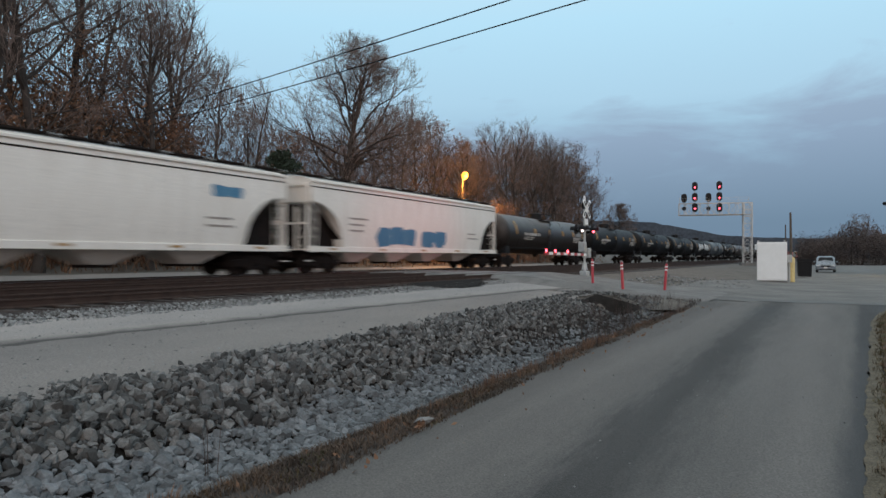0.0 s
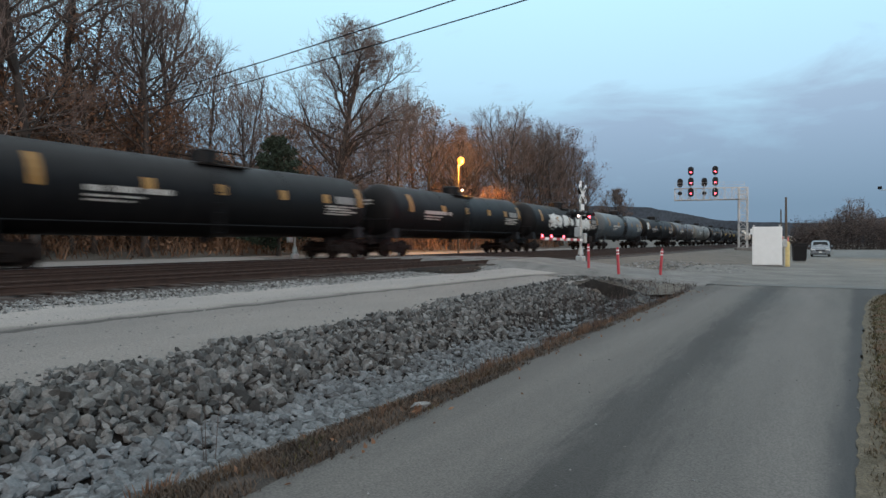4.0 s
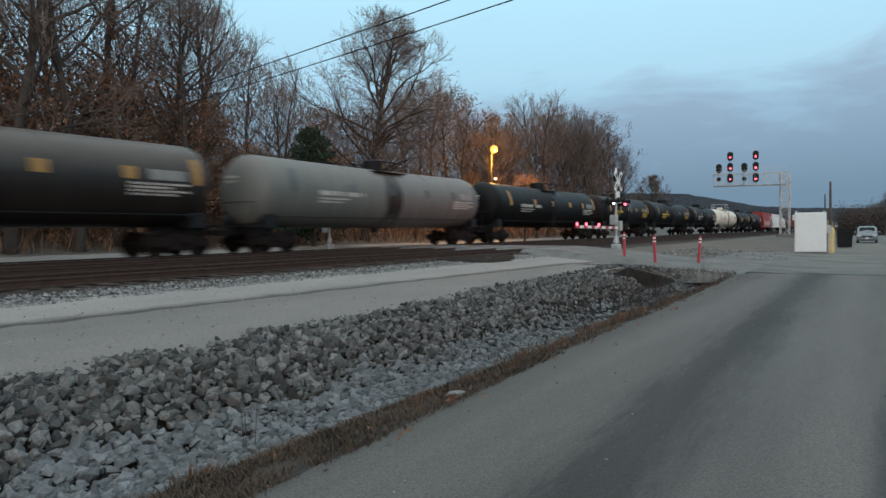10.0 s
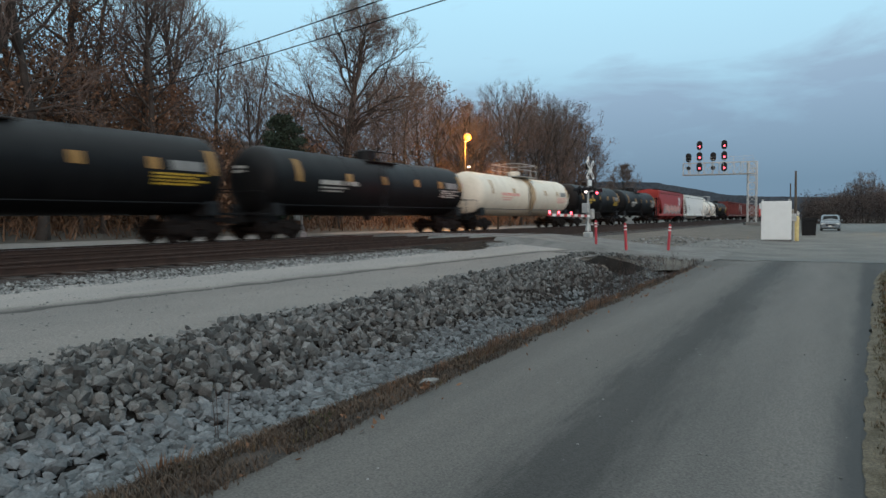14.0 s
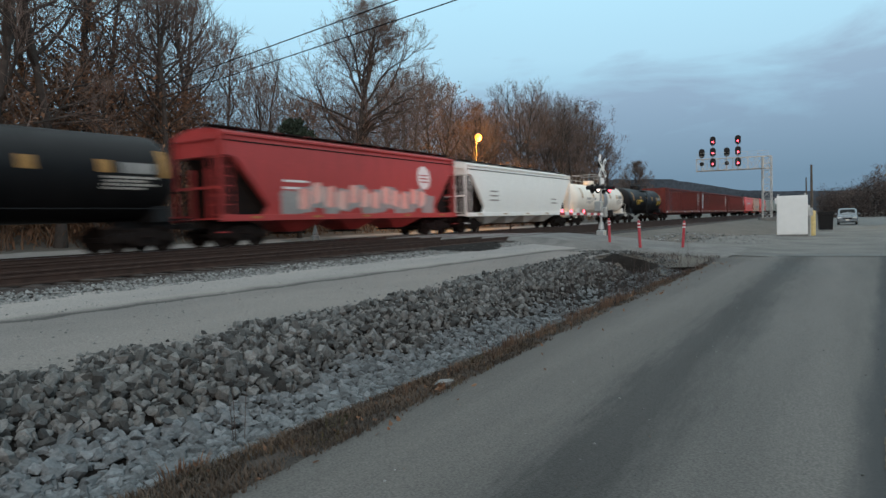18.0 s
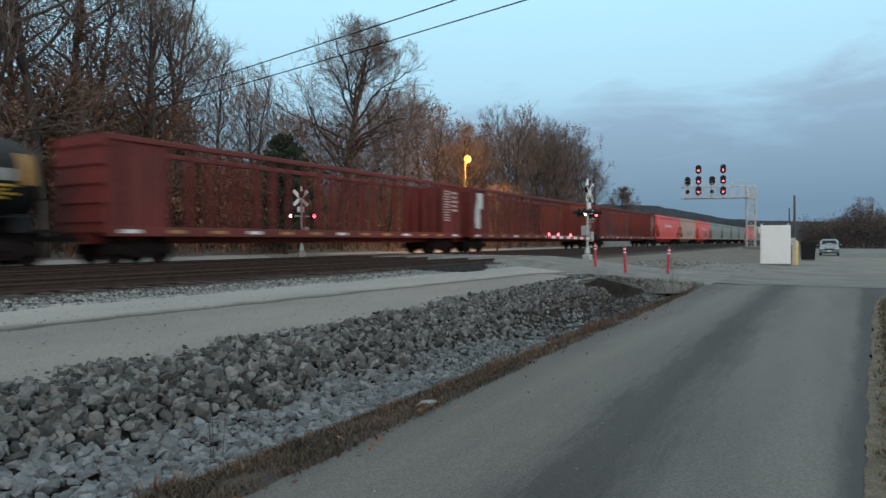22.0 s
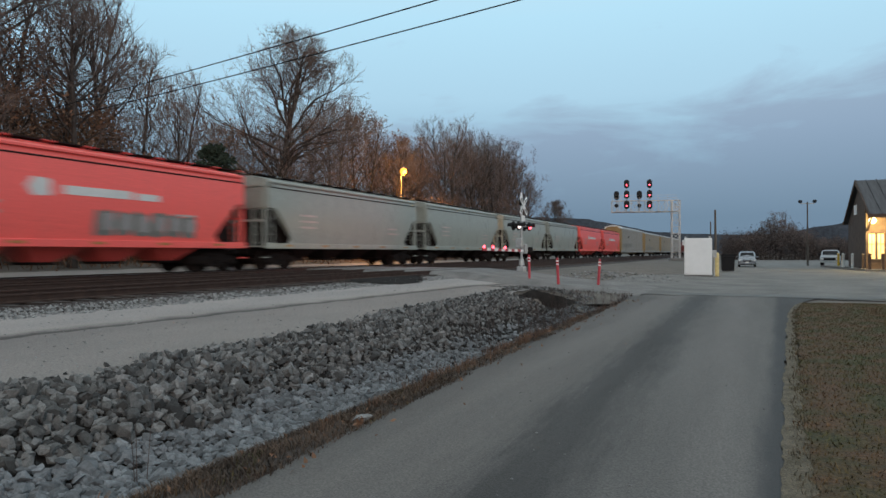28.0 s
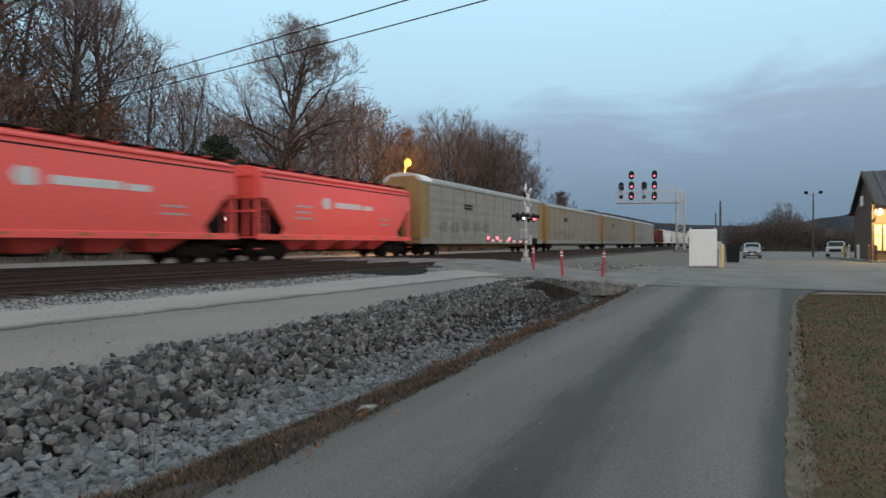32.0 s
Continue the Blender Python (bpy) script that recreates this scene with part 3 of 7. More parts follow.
# ---------- rolling stock: y along the car, z = 0 on the rail ----------
def wheelset_shape():
    s = Shape()
    s.tube([(-0.9, 0, 0.457), (0.9, 0, 0.457)], 0.085, 8)
    for d in (-1, 1):
        prof = [(0.66, 0.49), (0.69, 0.49), (0.70, 0.457), (0.81, 0.45), (0.82, 0.36), (0.77, 0.33), (0.77, 0.16), (0.83, 0.15), (0.83, 0.09)]
        rings = []
        for r in range(20):
            a = 2 * math.pi * r / 20
            rings.append([(d * x, q * math.cos(a), 0.457 + q * math.sin(a)) for x, q in prof])
        s.loft(rings + [rings[0]], cap=False, closed=False)
    return s


def side_frame_shape():
    s = Shape()
    top = [(-1.25, 0.36), (-1.25, 0.62), (-1.05, 0.66), (-0.6, 0.70), (-0.3, 0.84), (0.3, 0.84), (0.6, 0.70), (1.05, 0.66), (1.25, 0.62), (1.25, 0.36),
           (1.0, 0.36), (1.0, 0.52), (0.75, 0.52), (0.45, 0.24), (-0.45, 0.24), (-0.75, 0.52), (-1.0, 0.52), (-1.0, 0.36)]
    s.prism(top, 0, -0.07, 0.07)
    for y in (-0.87, 0.87):
        s.tube([(-0.1, y, 0.457), (0.13, y, 0.457)], 0.12, 10)
    return s


def spring_shape():
    s = Shape()
    for dy in (-0.2, 0, 0.2):
        pts = [(0.02 + 0.06 * math.cos(a), dy + 0.06 * math.sin(a), 0.3 + 0.25 * a / 25.13) for a in np.linspace(0, 25.13, 26)]
        s.tube(pts, 0.018, 4)
    return s


WHEELSET = wheelset_shape().mesh("wheelset", DARKSTEEL, True)
SIDEFRAME = side_frame_shape().mesh("side_frame", DARKSTEEL)
SPRING = spring_shape().mesh("spring_pack", DARKSTEEL)
BOLSTER = B(0, 0, 0.62, 2.3, 0.42, 0.26, c=0.03).mesh("truck", DARKSTEEL)
COUPLER = (Shape().box(0, 0.25, 0.86, 0.16, 0.7, 0.18, c=0.02).box(0.05, 0.66, 0.86, 0.32, 0.26, 0.30, c=0.05).box(0, -0.1, 0.86, 0.4, 0.12, 0.42, c=0.02)).mesh("coupler", DARKSTEEL)
HOSE = T([(0.3, 0.3, 0.75), (0.32, 0.5, 0.5), (0.2, 0.72, 0.45)], 0.025, 5).mesh("air_hose", BLACK)


def place(name, mesh, parent, at=None):
    o = new(name, mesh)
    o.parent = parent
    if at is not None:
        o.matrix_basis = at
    return o


def running_gear(car, L, inset=2.0, wheelbase=0.87):
    for d in (-1, 1):
        yt = d * (L / 2 - inset)
        tr = place("truck", BOLSTER, car, pose(0, yt, 0))
        for x in (-1, 1):
            place("side_frame", SIDEFRAME, tr, pose(x * 1.0, 0, 0, 0, 0, 0 if x > 0 else 180))
            place("spring_pack", SPRING, tr, pose(x * 1.03, 0, 0))
            place("wheelset", WHEELSET, tr, pose(0, x * wheelbase, 0))
        end = pose(0, d * (L / 2 - 0.72), 0, 0, 0, 0 if d > 0 else 180)
        place("coupler", COUPLER, car, end)
        place("air_hose", HOSE, car, end)


def ladder_shape(x, y, z0, z1, w=0.42, axis=1, n=None):
    s = Shape()
    n = n or max(2, round((z1 - z0) / 0.38))
    ax = lambda t: (x, y + t, 0) if axis == 1 else (x + t, y, 0)
    for t in (-w / 2, w / 2):
        p = ax(t)
        s.tube([(p[0], p[1], z0), (p[0], p[1], z1)], 0.022, 5)
    for k in range(n):
        z = z0 + (k + 0.5) * (z1 - z0) / n
        a, b = ax(-w / 2), ax(w / 2)
        s.tube([(a[0], a[1], z), (b[0], b[1], z)], 0.016, 4)
    return s


def bars(s, x, y0, y1, z0, z1, rows, fill=0.9, rng=None, bend=None):
    """Rows of unreadable lettering as plain bars on a side face."""
    h = (z1 - z0) / rows
    for r in range(rows):
        z = z0 + r * h
        e = y1 - (rng.uniform(0, 0.25) * (y1 - y0) if rng else 0)
        put_patch(s, x, y0, e, z + h * 0.15, z + h * (0.15 + 0.7 * fill), bend)


def put_patch(s, x, y0, y1, z0, z1, bend=None):
    """A thin plate on the +x side; bend(z) gives the side's x."""
    nz = 4 if bend else 1
    vs = []
    for k in range(nz + 1):
        z = z0 + (z1 - z0) * k / nz
        xx = (bend(z) if bend else x) + 0.012
        vs += [(xx, y0, z), (xx, y1, z), (xx - 0.03, y0, z), (xx - 0.03, y1, z)]
    fs = []
    for k in range(nz):
        a = 4 * k
        fs += [(a, a + 1, a + 5, a + 4), (a, a + 4, a + 6, a + 2), (a + 1, a + 3, a + 7, a + 5)]
    fs += [(0, 2, 3, 1), (4 * nz, 4 * nz + 1, 4 * nz + 3, 4 * nz + 2)]
    s.add(vs, fs)


def blob(s, bend, yc, zc, w, h, rng, lift=0.014, n=14):
    """An irregular sprayed shape on a side face."""
    ring = []
    for k in range(n):
        a = 2 * math.pi * k / n
        q = rng.uniform(0.78, 1.1)
        c, d = math.cos(a), math.sin(a)
        p = 0.45
        ring.append((yc + w / 2 * q * math.copysign(abs(c) ** p, c), zc + h / 2 * q * math.copysign(abs(d) ** p, d)))
    o = len(s.v)
    s.v.append((bend(zc) + lift, yc, zc))
    for k in (0.5, 1.0):
        for y, z in ring:
            yy, zz = yc + (y - yc) * k, zc + (z - zc) * k
            s.v.append((bend(zz) + lift, yy, zz))
    for k in range(n):
        j = (k + 1) % n
        s.f.append((o, o + 1 + k, o + 1 + j))
        s.f.append((o + 1 + k, o + 1 + n + k, o + 1 + n + j, o + 1 + j))


def lettering_run(s, y0, y1, z0, z1, rng, bend):
    """One line of unreadable lettering: a row of blocks with gaps."""
    y = y0
    while y < y1:
        w = (z1 - z0) * rng.uniform(0.55, 0.95)
        if rng.random() < 0.86:
            put_patch(s, 0, y, min(y1, y + w), z0, z1 - rng.uniform(0, 0.15) * (z1 - z0), bend)
        y += w + 0.22 * (z1 - z0)


def tank_car(L, body, bands=(), marks=ORANGEY, letters=None, R=1.53, dome="housing", label="", sills=BLACK, seed=0, walkway=False):
    car = tagged(new("tank_car"), label, "tank car", "cars of the freight train")
    rng = random.Random(seed)
    letters = letters or LETTERT
    half = L / 2 - 0.95
    zc = 2.62 if R > 1.45 else 2.5
    rings = []
    prof = [(half, 0.02)] + [(half - 0.75 + 0.75 * math.sin(a), R * math.cos(a) ** 0.75) for a in np.linspace(1.45, 0.05, 9)]
    prof += [(half - 0.78, R)] + [(y, R) for y in (half * 0.62, 0.62)] + [(0.6, R * 1.004), (0.0, R * 1.004)]
    full = prof + [(-y, r) for y, r in prof[::-1][1:]]
    nseg = 32
    for y, r in full:
        rings.append([(r * math.cos(2 * math.pi * k / nseg), y, zc + r * math.sin(2 * math.pi * k / nseg) - 0.06 * (1 - abs(y) / half)) for k in range(nseg)])
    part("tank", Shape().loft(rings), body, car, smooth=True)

    def bend(z):
        return math.sqrt(max(0.01, R * R - (z - zc) ** 2)) - 0.002

    # weld seams
    for y in (-half * 0.72, -half * 0.36, half * 0.36, half * 0.72):
        s = Shape().loft([[((R + e) * math.cos(2 * math.pi * k / nseg), y + w, zc + (R + e) * math.sin(2 * math.pi * k / nseg) - 0.03) for k in range(nseg)] for w, e in ((-0.04, -0.01), (-0.03, 0.008), (0.03, 0.008), (0.04, -0.01))], cap=False)
        part("weld_seam", s, body, car, smooth=True)
    for y0, y1, m, lab in bands:
        part("painted_band", Shape().loft([[((R + 0.012) * math.cos(2 * math.pi * k / nseg), y, zc + (R + 0.012) * math.sin(2 * math.pi * k / nseg) - 0.05) for k in range(nseg)] for y in (y0, y1)], cap=False), m, car, lab, True)
    top = zc + R - 0.06
    if dome == "housing":
        s = Shape()
        s.tube([(0, 0, top - 0.05), (0, 0, top + 0.44), (0, 0, top + 0.52)], [0.58, 0.58, 0.46], 16)
        part("valve_housing", s, BLACK, car, smooth=True)
        part("manway", T([(0, 0.85, top - 0.08), (0, 0.85, top + 0.12)], 0.3, 14), BLACK, car, smooth=True)
        part("platform", Shape().box(0.75, 0.2, top - 0.18, 0.55, 2.6, 0.05).box(-0.75, 0.2, top - 0.18, 0.55, 2.6, 0.05), DARKSTEEL, car)
        for x in (-1, 1):
            part("guard_rail", T([(x * 0.98, -1.0, top - 0.2), (x * 0.98, -1.0, top + 0.35), (x * 0.98, 1.4, top + 0.35), (x * 0.98, 1.4, top - 0.2)], 0.028, 5), DARKSTEEL, car)
    else:
        part("valve_housing", T([(0, -0.2, top - 0.05), (0, -0.2, top + 0.42), (0, -0.2, top + 0.47)], [0.5, 0.5, 0.4], 16), body, car, smooth=True)
        part("manway", T([(0, 0.8, top - 0.08), (0, 0.8, top + 0.18)], 0.34, 14), body, car, smooth=True)
        s = Shape().box(0, 0, top + 0.02, 2.3, 3.6, 0.05)
        part("platform", s, STEEL, car)
        s = Shape()
        for x in (-1.12, 1.12):
            for z in (0.55, 1.0):
                s.tube([(x, -1.75, top + z), (x, 1.75, top + z)], 0.025, 5)
            for y in (-1.75, -0.6, 0.6, 1.75):
                s.tube([(x, y, top), (x, y, top + 1.0)], 0.025, 5)
        for y in (-1.75, 1.75):
            s.tube([(-1.12, y, top + 1.0), (1.12, y, top + 1.0)], 0.025, 5)
        part("railing", s, STEEL, car)
    part("ladder", ladder_shape(R + 0.08, -0.6, 1.0, top - 0.35), sills, car)
    # stub sills, bolsters and end platforms
    for d in (-1, 1):
        y = d * (L / 2 - 1.7)
        part("stub_sill", Shape().box(0, y, 0.95, 0.5, 2.2, 0.36, c=0.02), sills, car)
        part("saddle", Shape().prism([(-1.35, 1.05), (1.35, 1.05), (1.3, 1.6), (0.8, 1.28), (0, 1.2), (-0.8, 1.28), (-1.3, 1.6)], 1, y - 0.35, y + 0.25), sills, car)
        ye = d * (L / 2 - 0.78)
        part("end_platform", Shape().box(0, ye - d * 0.1, 1.12, 2.8, 0.5, 0.06).box(1.4, ye, 0.75, 0.05, 0.45, 0.05).box(1.4, ye - 0.2, 0.95, 0.04, 0.04, 0.4).box(1.4, ye + 0.2, 0.95, 0.04, 0.04, 0.4), sills, car)
        s = Shape().tube([(-1.35, ye, 1.12), (-1.35, ye, 2.1), (1.35, ye, 2.1), (1.35, ye, 1.12)], 0.025, 5)
        part("grab_rail", s, sills, car)
    s = Shape()
    for x in (-1, 1):
        s.tube([(x * (R + 0.05), -half + 0.7, 1.5), (x * (R + 0.05), half - 0.7, 1.5)], 0.022, 5)
    part("side_rail", s, sills, car)
    if walkway:
        part("side_walkway", Shape().box(1.42, 0, 1.02, 0.12, L - 1.9, 0.12).box(-1.42, 0, 1.02, 0.12, L - 1.9, 0.12), letters, car)
    part("bottom_outlet", Shape().tube([(0, 0, zc - R - 0.28), (0, 0, zc - R + 0.1)], [0.16, 0.3], 10), sills, car)
    # reflective patches, placards and lettering
    for y, w, h in ((-half * 0.80, 0.32, 1.0), (half * 0.88, 0.3, 0.95)):
        s = Shape()
        put_patch(s, 0, y, y + w, zc - 0.05, zc - 0.05 + h, bend)
        part("amber_patch", s, marks, car)
    for y in (-half * 0.40, -half * 0.06, half * 0.30, half * 0.60):
        s = Shape()
        put_patch(s, 0, y, y + 0.40, zc + 0.06, zc + 0.47, bend)
        part("placard", s, marks, car)
    s = Shape()
    lettering_run(s, -half * 0.62, -half * 0.28, zc - 0.12, zc + 0.1, rng, bend)
    for q in range(2):
        lettering_run(s, -half * 0.62, -half * (0.40 + 0.04 * q), zc - 0.30 - 0.15 * q, zc - 0.22 - 0.15 * q, rng, bend)
    tagged(part("lettering", s, letters, car), kind="stuff")
    s = Shape()
    for q in range(4):
        lettering_run(s, half * 0.62, half * (0.86 - 0.05 * (q % 2)), zc - 0.12 - 0.12 * q, zc - 0.04 - 0.12 * q, rng, bend)
    tagged(part("data_plate", s, letters, car), kind="stuff")
    s = Shape()
    put_patch(s, 0, half * 0.70, half * 0.85, zc + 0.06, zc + 0.42, bend)
    part("stencil_panel", s, PATCHG, car, "dull grey painted-over panel")
    s = Shape()
    for x in (-0.2,):
        for k in range(2):
            s.box(x, -half + 0.02, zc + 0.55 - 0.2 * k, 0.7, 0.02, 0.1)
    part("end_lettering", s, letters, car)
    running_gear(car, L, 2.25)
    return car, bend, zc, half


def hopper_car(L, H, body, letters=WHITE, label="", cut=2.6, rise=3.2, roundcut=False, bays=3, mark=True, seed=0, roof=None, under=None, ribs=False, stripe=None):
    car = tagged(new("covered_hopper_car"), label, "hopper car", "cars of the freight train")
    rng = random.Random(seed)
    E = L / 2 - 0.85          # end of the side sheets
    W = 1.56
    eave = H - 0.34

    def side(z):
        u = (z - 1.15) / (eave - 1.15)
        return W - 0.10 + 0.10 * math.sin(math.pi * min(1, max(0, u)) ** 0.9) if not ribs else W - 0.04

    def zb(y):
        a = E - abs(y)
        if a >= cut:
            return 1.2
        if roundcut:
            return 1.2 + (rise - 1.2) * math.sqrt(max(0, 1 - (a / cut) ** 2))
        if a < 0.45:
            return rise
        return 1.2 + (rise - 1.2) * (cut - a) / (cut - 0.45)

    ys = sorted(set(steps(-E, -E + cut, cut / 10) + steps(-E + cut, E - cut, 1.2) + steps(E - cut, E, cut / 10)))
    rings = []
    for y in ys:
        b = zb(y)
        zs = [b + (eave - b) * k / 8 for k in range(9)]
        right = [(side(z), y, z) for z in zs]
        top = [(1.36, y, eave + 0.12), (0.95, y, H - 0.10), (0.45, y, H - 0.03), (0, y, H - 0.01)]
        half_ring = right + top
        rings.append(half_ring + [(-x, yy, z) for x, yy, z in half_ring[::-1][1:]])
    part("body", Shape().loft(rings), body, car, smooth=True)
    part("eave_rail", Shape().box(1.50, 0, eave + 0.02, 0.10, 2 * E, 0.10, c=0.01).box(-1.50, 0, eave + 0.02, 0.10, 2 * E, 0.10, c=0.01), body, car)
    part("side_seam", B(side(eave - 0.25) + 0.004, 0, eave - 0.24, 0.03, 2 * E - 0.1, 0.055), DARKSTEEL, car, "thin dark line below the eave")
    for d in (-1, 1):
        lo, hi = 0.35 if not roundcut else 0.3, cut - 0.05
        # sheet coloured dark for grime and for the shade under the slope
        part("slope_sheet", Shape().add([(w * 1.38, d * (E - q), zb(d * (E - q)) - o) for q in (lo, hi) for w in (-1, 1) for o in (0.02, 0.06)], [(0, 2, 6, 4), (1, 5, 7, 3), (0, 4, 5, 1), (2, 3, 7, 6), (0, 1, 3, 2), (4, 6, 7, 5)]), DARKSTEEL, car, "sloping end sheet, grime and shade in its colour")
        # dark plates added behind the cut-outs to give their shaded depth
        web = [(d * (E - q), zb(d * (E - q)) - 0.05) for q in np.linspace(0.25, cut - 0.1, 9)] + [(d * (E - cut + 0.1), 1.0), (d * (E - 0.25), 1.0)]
        part("end_web", Shape().prism(web, 0, 0.93, 0.97), DARKSTEEL, car, "added dark backing plate for grime and shade")
        part("end_web", Shape().prism(web, 0, -0.97, -0.93), DARKSTEEL, car, "added dark backing plate for grime and shade")
        if not roundcut and not ribs:
            for x in (-1, 1):
                xa, xb = sorted((x * (W - 0.12), x * (W - 0.08)))
                part("corner_gusset", Shape().prism([(d * (E - cut - 0.02), 1.2), (d * (E - cut * 0.70), 1.2), (d * (E - cut * 0.84), zb(d * (E - cut * 0.84)) + 0.02)], 0, xa, xb), body, car)
    for x in (-1, 1):
        part("side_sill", Shape().box(x * 1.47, 0, 1.14, 0.12, L - 1.3, 0.26, c=0.015), stripe or body, car)
    # hatches and running boards on the roof
    for k in range(9):
        y = -E + 1.0 + (2 * E - 2.0) * k / 8
        part("roof_hatch", Shape().box(0.0, y, H + 0.02, 0.62, (2 * E - 2) / 8 - 0.35, 0.09, c=0.03), roof or body, car)
    # boards are coloured dark to show the shade seen beneath them
    nb = 10
    for x in (-1, 1):
        for k in range(nb):
            a0, a1 = -E - 0.3 + (2 * E + 0.6) * k / nb, -E - 0.3 + (2 * E + 0.6) * (k + 1) / nb
            if x > 0:
                part("running_board", Shape().box(x * 0.86, (a0 + a1) / 2, H + 0.015, 0.5, a1 - a0 - 0.20, 0.05), DARKSTEEL, car, "steel grating, the shade beneath painted in")
                part("board_bracket", Shape().box(x * 0.86, a1 - 0.0, H + 0.01, 0.5, 0.19, 0.065, c=0.01), roof or body, car)
            elif k == 0:
                part("running_board", Shape().box(x * 0.86, 0, H + 0.015, 0.5, 2 * E, 0.05), DARKSTEEL, car)
    # outlet bays
    for k in range(bays):
        y = (k - (bays - 1) / 2) * (2 * (E - cut) / bays)
        w = (E - cut) / bays
        s = Shape().loft([[(-1.3, y - w, 1.22), (1.3, y - w, 1.22), (1.3, y + w, 1.22), (-1.3, y + w, 1.22)], [(-0.55, y - 0.35, 0.5), (0.55, y - 0.35, 0.5), (0.55, y + 0.35, 0.5), (-0.55, y + 0.35, 0.5)]])
        part("outlet_bay", s, under or body, car)
        part("outlet_gate", Shape().box(0, y, 0.46, 1.3, 0.8, 0.1, c=0.02).tube([(-0.8, y + 0.2, 0.46), (0.8, y + 0.2, 0.46)], 0.04, 6), DARKSTEEL, car)
    for d in (-1, 1):
        ye = d * (L / 2 - 0.75)
        # end posts, brace frame, platform and ladder
        s = Shape()
        for x in (-1.35, 1.35):
            s.box(x, ye, 0.5 * (1.1 + H - 0.4), 0.1, 0.1, H - 1.5)
        for x in (-0.5, 0.5):
            s.box(x, ye - d * 0.15, 2.1, 0.12, 0.1, 2.0)
        s.box(0, ye, H - 0.45, 2.8, 0.08, 0.14).box(0, ye, 2.35, 2.8, 0.06, 0.1)
        part("end_frame", s, body, car)
        part("end_platform", Shape().box(0, ye - d * 0.2, 1.12, 2.9, 0.75, 0.06).box(1.42, ye, 0.6, 0.04, 0.4, 0.05), body, car)
        part("stub_sill", Shape().box(0, d * (L / 2 - 1.9), 0.95, 0.6, 2.6, 0.4, c=0.02), under or DARKSTEEL, car)
        part("ladder", ladder_shape(1.5, ye - d * 0.28, 1.1, H - 0.3), body, car)
        part("end_ladder", ladder_shape(0.85, ye + d * 0.05, 1.1, H - 0.3, axis=0), body, car)
        part("slope_rib", Shape().box(0, d * (E - cut * 0.55), 1.75, 0.12, 0.1, 1.3), DARKSTEEL, car)
    if ribs:
        for k in range(15):
            y = -E + cut + (2 * (E - cut)) * k / 14
            part("side_rib", Shape().box(W + 0.01, y, (1.25 + eave) / 2, 0.1, 0.12, eave - 1.3).box(-W - 0.01, y, (1.25 + eave) / 2, 0.1, 0.12, eave - 1.3), body, car)
    if mark:
        s = Shape()
        bars(s, 0, -E + cut + 0.4, -E + cut + 1.9, 2.0, 2.9, 3, 0.45, rng, side)
        part("lettering", s, letters, car)
        s = Shape()
        bars(s, 0, E - cut - 1.9, E - cut - 0.5, 1.9, 2.5, 2, 0.4, rng, side)
        part("data_plate", s, letters, car)
    for k in range(5):
        y = -E + 1.5 + (2 * E - 3) * k / 4
        part("reflector", Shape().box(1.535, y, 1.16, 0.012, 0.45, 0.09), ORANGEY, car)
    running_gear(car, L, 2.1)
    return car, side, E


